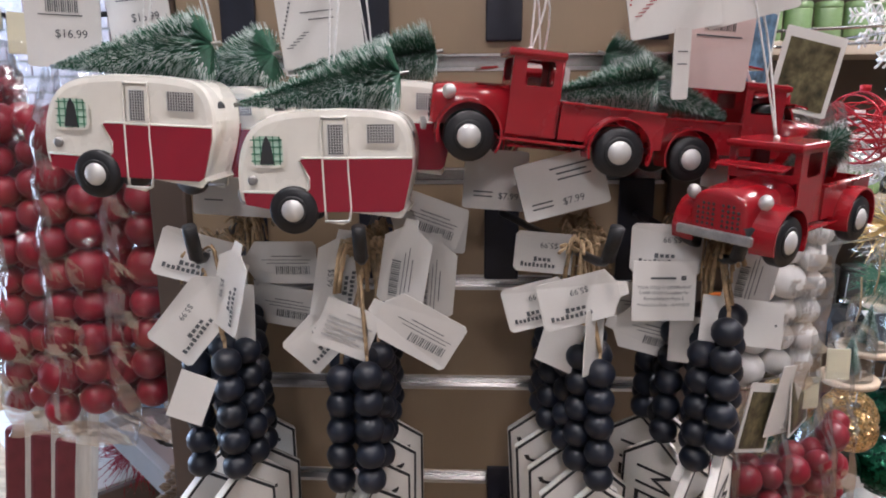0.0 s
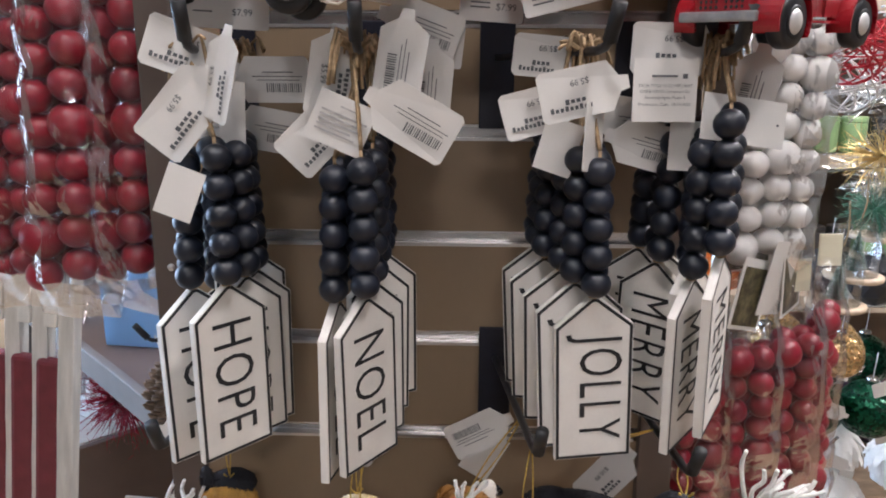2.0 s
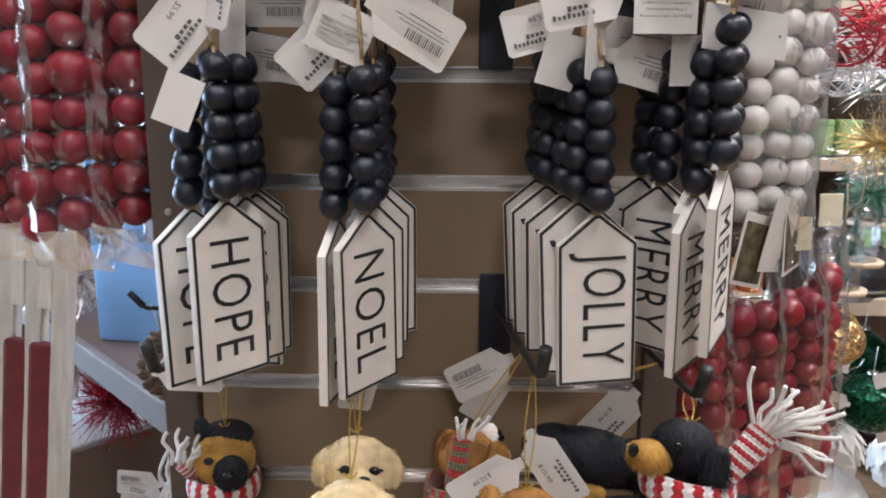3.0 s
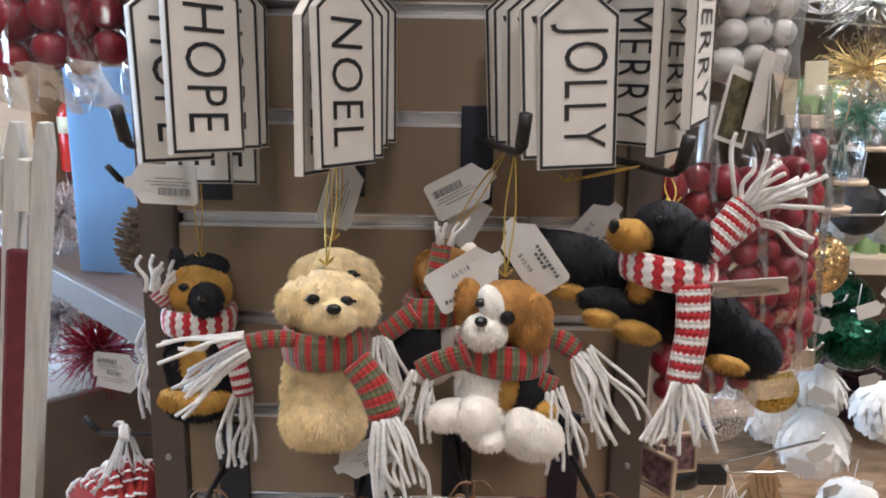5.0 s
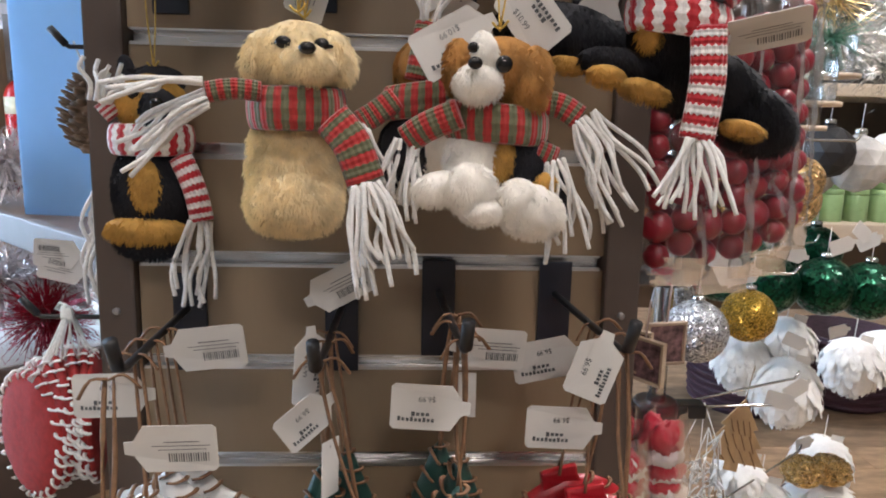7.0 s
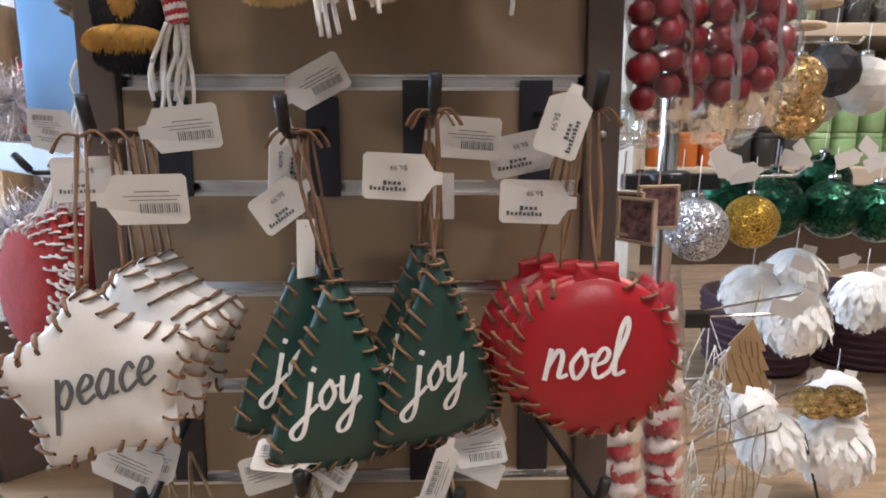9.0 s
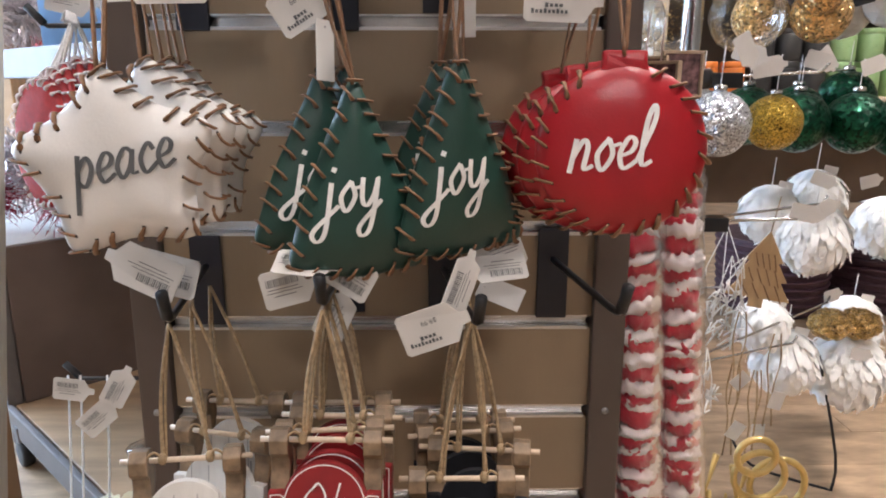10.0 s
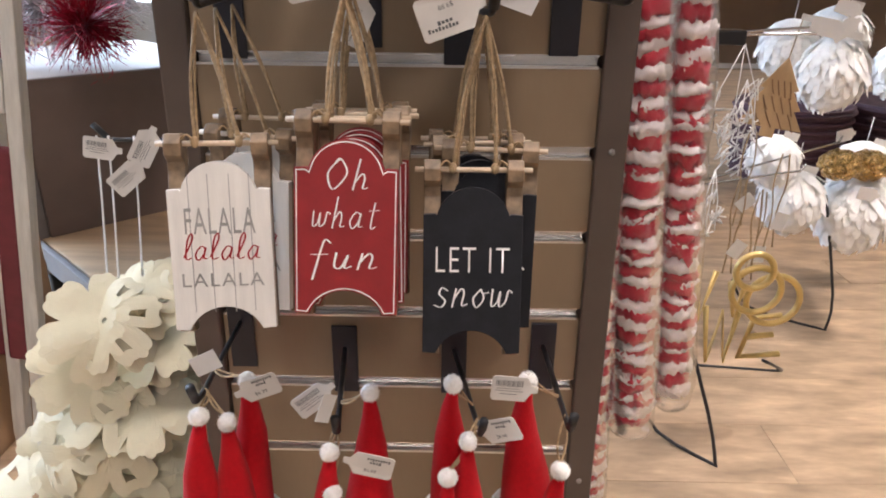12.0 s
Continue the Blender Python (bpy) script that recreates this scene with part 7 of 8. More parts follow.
for a, b in (((0.43, 1.0, 0.90), (0.78, 1.22, 0.915)), ((0.43, 1.0, 0.90), (0.60, 0.97, 0.91)), ((0.43, 1.0, 0.69), (0.70, 1.10, 0.700)), ((0.43, 1.0, 0.69), (0.62, 1.0, 0.695)), ((0.43, 1.0, 1.30), (0.78, 1.15, 1.305)), ((0.43, 1.0, 1.10), (0.72, 1.05, 1.10)),
             ((0.43, 1.0, 1.385), (0.86, 1.3, 1.40)), ((0.43, 1.0, 0.45), (0.68, 1.10, 0.455)), ((0.43, 1.0, 0.45), (0.86, 1.32, 0.455)), ((0.43, 1.0, 1.58), (0.8, 1.2, 1.60)), ((0.43, 1.0, 1.60), (0.9, 1.0, 1.62)), ((0.43, 1.0, 1.66), (0.95, 1.15, 1.67)), ((0.6, 0.9, 1.60), (0.62, 1.3, 1.60)), ((0.75, 0.9, 1.61), (0.77, 1.3, 1.61))):
    wire_arm(a, b)


def hairpin(foot, top, w=0.10, yaw=0.5):
    s = Vector((math.cos(yaw), math.sin(yaw), 0)) * w / 2
    f, t = Vector(foot), Vector(top)
    part("hairpin_leg", tube(spline([t, f + (t - f) * 0.3 - s * 0.3, f - s * 0.15 + Vector((0, 0, 0.006)), f + Vector((0.0, 0, 0.003)), f + (t - f) * 0.05 + s * 1.9, f + (t - f) * 0.25 + s * 2.4], 3), 0.0032, 7), BLACKM, stand, smooth=True)


hairpin((0.516, 0.873, 0), (0.420, 0.93, 0.34), 0.10, 2.4)
hairpin((0.745, 1.170, 0), (0.66, 1.05, 0.10), 0.16, 3.0)
hairpin((0.936, 1.357, 0), (0.86, 1.32, 0.34), 0.16, 2.6)
hairpin((0.40, 1.15, 0), (0.43, 1.02, 0.34), 0.12, 1.0)


def bauble(x, y, z, r, mat, label, group, cap=True, facets=False, m=None, strap=0.05):
    o = thing("bauble_ornament", label, "bauble", group, m=m or Matrix.Translation((x, y, z)))
    if facets:
        b = bmesh.new()
        bmesh.ops.create_icosphere(b, subdivisions=2, radius=r)
        part("ball", b, mat, o)
    else:
        b = ball(r, (0, 0, 0), 30, 20)
        noisy(b, r * 0.02, 60)
        part("ball", b, mat, o)
    if cap:
        part("cap", lathe([(r * 0.2, r * 0.96), (r * 0.2, r * 1.14), (r * 0.14, r * 1.18)], 14), CHROME, o)
        part("loop", tube([(0, 0, r * 1.16), (0.002, 0, r * 1.16 + strap)], 0.0008, 5), WHITETHREAD, o)
    return o


bauble(0.436, 0.905, 0.842, 0.043, SILVERG, "silver glitter bauble on wire arm", "glitter baubles")
bauble(0.556, 1.0, 0.838, 0.040, GOLDG, "gold glitter bauble on wire arm", "glitter baubles")
bauble(0.47, 1.06, 0.845, 0.040, SILVERG, "silver glitter bauble on wire arm", "glitter baubles")
bauble(0.605, 0.99, 1.043, 0.034, CHAMPG, "champagne glitter glass bauble", "glass baubles")
bauble(0.645, 1.08, 1.03, 0.036, CHAMPG, "champagne glitter glass bauble", "glass baubles")
bauble(0.670, 1.12, 1.000, 0.045, CHAMPG, "champagne glitter glass bauble", "glass baubles")
bauble(0.60, 1.18, 1.000, 0.045, CHAMPG, "champagne glitter glass bauble", "glass baubles")
for x, y, z, r in ((0.540, 1.09, 0.993, 0.056), (0.43, 1.12, 0.99, 0.050), (0.36, 1.06, 0.985, 0.045)):
    o = bauble(x, y, z, r, GLASS, "clear glass bauble filled with gold flakes", "glass baubles")
    b = bmesh.new()
    q = random.Random(int(x * 1000))
    for i in range(420):
        d = Vector((q.gauss(0, 1), q.gauss(0, 1), q.gauss(0, 1) - 0.5)).normalized() * r * 0.95
        if d.z > r * 0.45:
            continue
        s = d.orthogonal().normalized() * 0.0022
        t = d.cross(s).normalized() * 0.0022
        b.faces.new([b.verts.new(d + p) for p in (s, t, -s * q.uniform(0.5, 1))])
    part("gold_flakes", b, CHAMPG, o)["kind"] = "stuff"
for x, y, z, r, mt, lb in ((0.817, 1.28, 1.075, 0.050, BLACKFACET, "matt black faceted bauble on wire arm"), (0.770, 1.36, 1.07, 0.048, BLACKFACET, "matt black faceted bauble on wire arm"), (0.93, 1.36, 1.05, 0.058, WHITEFACET, "pale faceted bauble on wire arm"), (1.03, 1.40, 1.06, 0.055, WHITEFACET, "pale faceted bauble on wire arm"), (0.87, 1.42, 1.03, 0.055, WHITEFACET, "pale faceted bauble on wire arm")):
    bauble(x, y, z, r, mt, lb, "faceted baubles", facets=True)
for x, y, z in ((0.729, 1.27, 0.822), (0.837, 1.27, 0.820), (0.925, 1.27, 0.812), (1.03, 1.30, 0.82), (0.66, 1.33, 0.83), (0.79, 1.40, 0.83), (0.90, 1.42, 0.86)):
    bauble(x, y, z, 0.056, GREENG, "dark green sequinned bauble", "green baubles")
for x, y, z, r, mt, lb in ((0.567, 1.0, 1.476, 0.048, REDWIRE, "red wire ball ornament on stand"), (0.645, 1.02, 1.476, 0.048, REDWIRE, "red wire ball ornament on stand"), (0.585, 1.04, 1.44, 0.05, WHITEW, "white wire ball ornament on stand"), (0.70, 1.08, 1.46, 0.048, WHITEW, "white wire ball ornament on stand")):
    o = thing("wire_ball_ornament", lb, "ornament", "wire ball ornaments", m=Matrix.Translation((x, y, z)))
    q = random.Random(int(x * 999))
    for i in range(16):
        R = Matrix.Rotation(q.uniform(0, 3.14), 3, "X") @ Matrix.Rotation(q.uniform(0, 3.14), 3, "Z") @ Matrix.Rotation(q.uniform(0, 3.14), 3, "Y")
        k = q.uniform(-0.5, 0.5)
        rr = r * math.sqrt(1 - k * k)
        part("wire_ring", tube([R @ Vector((rr * math.cos(a * math.pi / 12), rr * math.sin(a * math.pi / 12), r * k)) for a in range(24)], 0.0012, 5, closed=True), mt, o)
    part("cap", lathe([(0.007, r), (0.007, r + 0.008)], 12), mt, o)

for x, y, z in ((0.595, 1.0, 1.12), (0.632, 1.03, 1.155), (0.70, 1.1, 1.20)):
    o = thing("dome_ornament", "glass dome with tiny frosted tree on wooden base", "ornament", "glass dome ornaments", m=Matrix.Translation((x, y, z)))
    part("base", lathe([(0.040, -0.006), (0.041, 0.0), (0.038, 0.001)], 24), DOWEL, o)
    part("dome", lathe([(0.031, 0.001), (0.031, 0.055), (0.028, 0.070), (0.018, 0.080), (0.004, 0.084)], 24), GLASS, o, "clear glass dome", smooth=True)
    brush_parts(o, Matrix.Translation((0, 0, 0.004)), 0.062, 0.019, 3600, 0.5)
    part("cord", tube(spline([(0, 0, 0.084), (0.004, 0, 0.11), (0, 0, 0.15)], 4), 0.0012, 5), TWINE, o)


def feather_ball(x, y, z, r, seed):
    """A ball of overlapping white paper feathers, pointing down and out."""
    q = random.Random(seed)
    o = thing("feather_ball_ornament", "white feathered ball ornament with hanging card", "ornament", "feather ball ornaments", m=Matrix.Translation((x, y, z)))
    b = ball(r * 0.90, (0, 0, 0), 18, 12)
    n = 760
    for i in range(n):
        u = 1 - 2 * (i + 0.5) / n
        a = i * 2.39996
        d = Vector((math.sqrt(1 - u * u) * math.cos(a), math.sqrt(1 - u * u) * math.sin(a), u))
        dn = (Vector((0, 0, -1)) - d * (-d.z))
        dn = dn.normalized() if dn.length > 0.05 else d.orthogonal().normalized()
        dn = (dn + Vector((q.uniform(-0.3, 0.3), q.uniform(-0.3, 0.3), -0.35))).normalized()
        s = d.cross(dn).normalized()
        w, l = r * q.uniform(0.09, 0.14), r * q.uniform(0.42, 0.72)
        p = d * r * 0.89
        mid = p + dn * l * 0.5 + d * r * q.uniform(0.02, 0.06)
        low = p + dn * l * 0.82 + d * r * q.uniform(0.01, 0.06)
        tip = p + dn * l + d * r * q.uniform(-0.04, 0.05)
        v = [b.verts.new(c) for c in (p - s * w * 0.4, p + s * w * 0.4, mid + s * w, low + s * w * 0.7, tip, low - s * w * 0.7, mid - s * w)]
        b.faces.new((v[0], v[1], v[2], v[6])).smooth = True
        b.faces.new((v[6], v[2], v[3], v[5])).smooth = True
        b.faces.new((v[5], v[3], v[4])).smooth = True
    part("feather_cover", b, FEATHER, o)["kind"] = "stuff"
    part("cord", tube([(0, 0, r * 0.8), (0.003, 0, r * 0.8 + 0.06)], 0.001, 5), WHITETHREAD, o)
    part("card", box(0.03, 0.0008, 0.016, (0.012, -0.01, r * 0.95), 0, m=Matrix.Rotation(radians(12), 4, "Y")), CARD, o)
    return o


for i, (x, y, z, r) in enumerate(((0.802, 1.30, 0.605, 0.068), (1.07, 1.50, 0.585, 0.066), (0.945, 1.36, 0.300, 0.080), (0.775, 1.30, 0.345, 0.066), (0.86, 1.42, 0.66, 0.062), (0.74, 1.36, 0.64, 0.058), (0.99, 1.44, 0.37, 0.066), (0.70, 1.25, 0.44, 0.05), (1.16, 1.52, 0.60, 0.062))):
    feather_ball(x, y, z, r, i)
for x, y, z in ((0.880, 1.33, 0.405), (0.945, 1.34, 0.402)):
    o = thing("glitter_rose_ornament", "gold glitter rose ornament", "ornament", "glitter roses", m=Matrix.Translation((x, y, z)))
    b = bmesh.new()
    q = random.Random(int(x * 100))
    for i in range(34):
        u = 1 - 2 * (i + 0.5) / 34
        a = i * 2.4
        d = Vector((math.sqrt(1 - u * u) * math.cos(a), math.sqrt(1 - u * u) * math.sin(a), u * 0.75))
        s = ball(0.016, d * 0.030, 10, 7, (1, 1, 0.7))
        noisy(s, 0.004, 90, i)
        b = merge(b, s)
    part("petals", b, ROSEG, o)

tr = thing("plywood_tree_ornament", "layered plywood tree ornament on twine", "ornament", m=P(0.638, 1.15, 0.575, -14, 0, 6))
TREEO = [(-0.012, -0.072), (0.012, -0.072), (0.012, -0.055), (0.055, -0.055), (0.034, -0.022), (0.044, -0.020), (0.024, 0.012), (0.032, 0.014), (0.0, 0.068), (-0.032, 0.014), (-0.024, 0.012), (-0.044, -0.020), (-0.034, -0.022), (-0.055, -0.055), (-0.012, -0.055)]
part("tree_board", plate(TREEO, 0.004, 0, 0.0005), PLY, tr)
for k, (z, w) in enumerate(((0.016, 0.024), (-0.012, 0.034), (-0.040, 0.044))):
    for s in range(4):
        x = -w * 0.7 + s * w * 0.42
        part("scale", tube(spline([(x, -0.003, z + 0.012), (x + w * 0.18, -0.004, z - 0.002), (x + w * 0.36, -0.004, z - 0.012 - 0.002 * s)], 4), 0.0012, 5), PLYDARK, tr)
part("cord", tube([(0, 0, 0.066), (0.003, 0, 0.13)], 0.001, 5), TWINE, tr)
for k, (x, y, z, w) in enumerate(((0.530, 1.06, 0.575, 0.075), (0.56, 1.10, 0.52, 0.07), (0.50, 1.02, 0.40, 0.06))):
    o = thing("white_net_ornament", "white knotted string star ornament", "ornament", "white string ornaments", m=P(x, y, z, 20 * k))
    b = bmesh.new()
    q = random.Random(k)
    for i in range(26):
        a = Vector((q.uniform(-1, 1) * w * 0.5, q.uniform(-0.2, 0.2) * w, q.uniform(-0.9, 0.5) * w))
        tube([a, a + Vector((q.uniform(-0.25, 0.25) * w, 0, q.uniform(-0.35, 0.35) * w)), a + Vector((q.uniform(-0.4, 0.4) * w, 0.002, q.uniform(-0.4, 0.1) * w))], 0.0014, 5, b)
    for s in (-1, 0, 1):
        tube([(0, 0, w * 1.3), (s * w * 0.4, 0, w * 0.3), (s * w * 0.5, 0, -w * 0.6)], 0.0009, 5, b)
    part("string_net", b, WHITEW, o)
for k, (x, y, z) in enumerate(((0.585, 1.02, 0.33), (0.60, 1.0, 0.40), (0.53, 0.98, 0.36), (0.55, 1.02, 0.43))):
    o = thing("hanging_twine", "hanging jute twine with small tag", "cord", "hanging twines", m=Matrix.Translation((x, y, z)))
    for s in (-0.005, 0.006):
        part("strand", tube(spline([(s, 0, 0.11), (s * 1.9, 0.002, 0.06), (s * 0.6, 0.001, 0.01), (s * 1.3, 0, -0.05)], 4), 0.0013, 5), TWINE, o)
    part("card", box(0.022, 0.0008, 0.03, (0.01, -0.004, 0.0), 0, m=Matrix.Rotation(radians(15 * k), 4, "Y")), CARD, o)
gw = bmesh.new()
for cx, cz, r in ((0.603, 0.275, 0.044), (0.565, 0.300, 0.040), (0.555, 0.335, 0.030)):
    tube([(cx + r * math.cos(a * math.pi / 14), 0.95 + (cx - 0.6) * 0.4, cz + r * math.sin(a * math.pi / 14)) for a in range(28)], 0.0054, 8, gw, closed=True)
wo = thing("gold_word_ornament", "brass coloured wire word ornaments in a bunch", "ornament", "wire word ornaments")
part("letter", gw, GOLDWIRE, wo, smooth=True)
for pts in ([(0.500, 0.255), (0.515, 0.150), (0.530, 0.245), (0.545, 0.150), (0.558, 0.250)], [(0.475, 0.330), (0.490, 0.230), (0.508, 0.320)], [(0.640, 0.165), (0.570, 0.158), (0.585, 0.235), (0.630, 0.240)], [(0.578, 0.197), (0.622, 0.203)], [(0.535, 0.300), (0.548, 0.240), (0.56, 0.295)]):
    b = tube([(x, 0.965, z) for x, z in pts], 0.0054, 8)
    part("letter", b, GOLDWIRE, wo, smooth=True)
part("hanger", tube(spline([(0.56, 0.96, 0.33), (0.563, 0.965, 0.40), (0.56, 0.97, 0.46)], 4), 0.0015, 5), TWINE, wo)


def twig_spray(x, y, z, n, size, mat, label, seed, name="twig_spray"):
    q = random.Random(seed)
    o = tagged(thing(name, label, "decoration", "sprays and tinsel", m=Matrix.Translation((x, y, z))))
    b = bmesh.new()
    for i in range(n):
        d = Vector((q.gauss(0, 1), q.gauss(0, 1), q.gauss(0, 0.8))).normalized()
        l = size * q.uniform(0.6, 1.1)
        s = d.orthogonal().normalized() * size * 0.014
        p1 = d * l * 0.55 + Vector((q.uniform(-1, 1), q.uniform(-1, 1), q.uniform(-1, 1))) * size * 0.08
        p2 = d * l + Vector((q.uniform(-1, 1), q.uniform(-1, 1), q.uniform(-1.2, 0.6))) * size * 0.16
        v = [b.verts.new(c) for c in (-s, s, p1 + s, p1 - s, p2)]
        b.faces.new(v[:4])
        b.faces.new((v[3], v[2], v[4]))
        for k in range(2):
            a = p1 + (p2 - p1) * q.random()
            e = a + Vector((q.uniform(-1, 1), q.uniform(-1, 1), q.uniform(-1, 1))) * size * 0.16
            b.faces.new([b.verts.new(c) for c in (a - s, a + s, e)])
    ob = part("twig_mass", b, mat, o)
    ob["kind"] = "stuff"
    return o


for i, (x, y, z, s, mt) in enumerate(((0.78, 1.22, 1.27, 0.11, PETAL), (0.93, 1.30, 1.33, 0.12, PETAL), (0.70, 1.12, 1.32, 0.08, GOLDWIRE), (0.86, 1.2, 1.22, 0.08, PETAL), (1.05, 1.45, 1.28, 0.13, PETAL), (0.66, 1.05, 1.25, 0.06, NEEDLE), (0.72, 1.15, 1.42, 0.09, PETAL), (0.93, 1.25, 1.47, 0.10, GOLDWIRE))):
    twig_spray(x, y, z, 170, s, mt, "glittering metallic twig spray" if mt is not NEEDLE else "small frosted evergreen spray", 40 + i)


def snowflake(x, y, z, r, yaw, k):
    o = thing("snowflake_ornament", "white laser-cut snowflake ornament", "ornament", "snowflake ornaments", m=P(x, y, z, yaw, 0, k * 11))
    b = bmesh.new()
    for i in range(6):
        a = i * math.pi / 3
        d, s = Vector((math.cos(a), 0, math.sin(a))), Vector((-math.sin(a), 0, math.cos(a)))
        tube([Vector((0, 0, 0)), d * r], r * 0.04, 5, b)
        for t in (0.4, 0.65, 0.85):
            for g in (-1, 1):
                tube([d * r * t, d * r * (t + 0.18) + s * g * r * 0.22], r * 0.035, 5, b)
        tube([d * r * 0.35, Vector((math.cos(a + math.pi / 3), 0, math.sin(a + math.pi / 3))) * r * 0.35], r * 0.035, 5, b)
    part("flake", b, WHITEW, o)
    part("cord", tube([(0, 0, r), (0, 0, r + 0.05)], 0.0008, 5), WHITETHREAD, o)


for k, (x, y, z, r) in enumerate(((0.66, 1.05, 1.565, 0.05), (0.74, 1.12, 1.58, 0.055), (0.83, 1.15, 1.56, 0.05), (0.70, 1.2, 1.62, 0.05), (0.90, 1.2, 1.60, 0.06), (0.62, 1.1, 1.63, 0.045), (0.80, 1.25, 1.64, 0.055))):
    snowflake(x, y, z, r, 20 * (k % 3) - 20, k)
for i, (x, y, z, roll) in enumerate(((0.50, 0.98, 0.925, 20), (0.53, 0.99, 0.92, -10), (0.46, 0.93, 0.915, 60), (0.66, 1.1, 0.92, 15), (0.8, 1.2, 0.93, -20), (0.86, 1.25, 0.925, 35), (0.64, 1.05, 0.70, 10), (0.7, 1.12, 0.71, -35), (0.90, 1.4, 0.47, -10), (0.80, 1.3, 0.71, 20), (0.98, 1.45, 0.70, -15), (0.75, 1.12, 1.36, 70), (0.85, 1.2, 1.38, 95), (0.95, 1.35, 0.35, 10), (0.74, 1.25, 0.915, 50), (0.93, 1.32, 0.92, -30))):
    t = thing("hang_tag", "small plain white hang tag", "tag", "small hang tags", m=P(x, y - 0.06, z, 15 * (i % 3 - 1), 0, roll))
    part("card", plate(tag_outline(0.044, 0.026), 0.0008), CARD, t)


# ---- candle shelf behind ----
shelf = thing("shelf_unit", "limed oak wall shelving with brown back panel", "shelf")
part("back_panel", box(2.6, 0.03, 1.62, (1.95, 2.36, 1.29)), SHELFBACK, shelf)
for z in (0.845, 1.24, 1.64, 2.0):
    part("shelf_board", box(2.6, 0.46, 0.035 if z != 0.845 else 0.05, (1.95, 2.13, z - 0.02), 0.004), SHELFW, shelf)
for x in (0.66, 1.95, 3.24):
    part("upright", box(0.035, 0.46, 2.1, (x, 2.13, 1.05), 0.003), SHELFW, shelf)
CAN = {}


def candle(x, y, z, r, h, mat, label):
    o = thing("candle_jar", label, "candle", "candles on the shelf", m=Matrix.Translation((x, y, z)))
    key = (r, h, mat.name)
    if key not in CAN:
        CAN[key] = (part("jar", lathe([(r * 0.92, 0), (r, 0.006), (r, h * 0.82), (r * 0.95, h * 0.86)], 18), mat, o).data, part("lid", lathe([(r * 0.98, h * 0.86), (r * 1.0, h * 0.88), (r * 1.0, h), (r * 0.9, h + 0.003)], 18), mat, o).data)
    else:
        share("jar", CAN[key][0], o)
        share("lid", CAN[key][1], o)


q = random.Random(11)
for zz in (0.847, 1.24, 1.64):
    x = 0.74
    i = 0
    while x < 3.1:
        blk = int((x - 0.7) / 0.22)
        mt, lb = ((CANORANGE, "orange jar candle on shelf"), (CANDARK, "charcoal tin candle on shelf"), (CANGREEN, "pale green jar candle on shelf"), (CANGREEN, "pale green jar candle on shelf"), (CANDARK, "charcoal tin candle on shelf"), (CANWHITE, "white tin candle on shelf"))[(blk % 6) if zz < 1.0 else 2 + blk % 4]
        candle(x, 1.98, zz, 0.034, 0.095, mt, lb)
        if zz < 1.0 and mt is not CANORANGE:
            candle(x, 1.98, zz + 0.099, 0.034, 0.085, mt, lb)
        x += 0.076
        i += 1
for x, y, z in ((1.41, 2.66, 0.0), (1.86, 2.70, 0.0), (2.32, 2.72, 0.0)):
    o = thing("wicker_basket", "dark purple woven basket", "basket", "wicker baskets", m=Matrix.Translation((x, y, z)) @ Matrix.Scale(1.75, 4))
    b = lathe([(0.10, 0.0), (0.112, 0.02), (0.12, 0.16), (0.124, 0.17), (0.114, 0.17), (0.108, 0.03)], 40)
    for v in b.verts:
        a = math.atan2(v.co.y, v.co.x)
        v.co.x *= 1 + 0.02 * math.sin(a * 20)
        v.co.y *= 1 + 0.02 * math.sin(a * 20)
    part("weave", b, WICKER, o)
    for k in range(9):
        part("weave_ring", tube([((0.108 + 0.0015 * k + 0.004) * math.cos(a * math.pi / 16), (0.108 + 0.0015 * k + 0.004) * math.sin(a * math.pi / 16), 0.015 + k * 0.018) for a in range(32)], 0.005, 5, closed=True), WICKER, o)

# ---- left side of the tower: hooks and their ornaments ----
def side_hook(y, z, x1):
    h = thing("side_hook", "black metal hook on the tower side", "hook", "side hooks")
    part("rod", tube([(XL - 0.02, y, z), (x1 + 0.006, y, z), (x1, y, z + 0.004)], 0.0022, 8), BLACKM, h)
    part("tip", tube([(x1 + 0.003, y, z + 0.002), (x1 - 0.010, y, z + 0.016)], 0.0034, 10), RUBBER, h)


side_hook(0.609, 0.615, -0.290)
side_hook(0.60, 0.945, -0.275)
side_hook(0.675, 1.175, -0.270)
side_hook(0.58, 1.59, -0.330)

for k, (x, z, roll) in enumerate(((-0.263, 0.985, 4), (-0.260, 0.968, 12))):
    swing_tag(P(x, 0.667, z, 0, 0, roll), "code", "$6.99", 0.044, 0.026)
cone = thing("pinecone_ornament", "brown pinecone ornament with pale tipped scales", "ornament", m=Matrix.Translation((-0.250, 0.675, 1.080)))
cb = lathe([(0.008, 0), (0.016, 0.015), (0.018, 0.035), (0.010, 0.065), (0.003, 0.072)], 14)
for i in range(90):
    t = (i + 0.5) / 90
    a = i * 2.39996
    z = 0.004 + t * 0.066
    r = 0.019 * math.sin(math.pi * (0.15 + 0.8 * t)) + 0.003
    s = ball(0.0055, (0, 0, 0), 8, 6, (1.25, 0.9, 0.35))
    mm = Matrix.Rotation(a, 4, "Z") @ Matrix.Translation((r, 0, z)) @ Matrix.Rotation(radians(-25), 4, "Y")
    if i == 0:
        sc0 = part("scale", s, CONE_M, cone)
        sc0.matrix_basis = mm
    else:
        s.free()
        share("scale", sc0.data, cone, mm)
part("core", cb, CONE_M, cone)
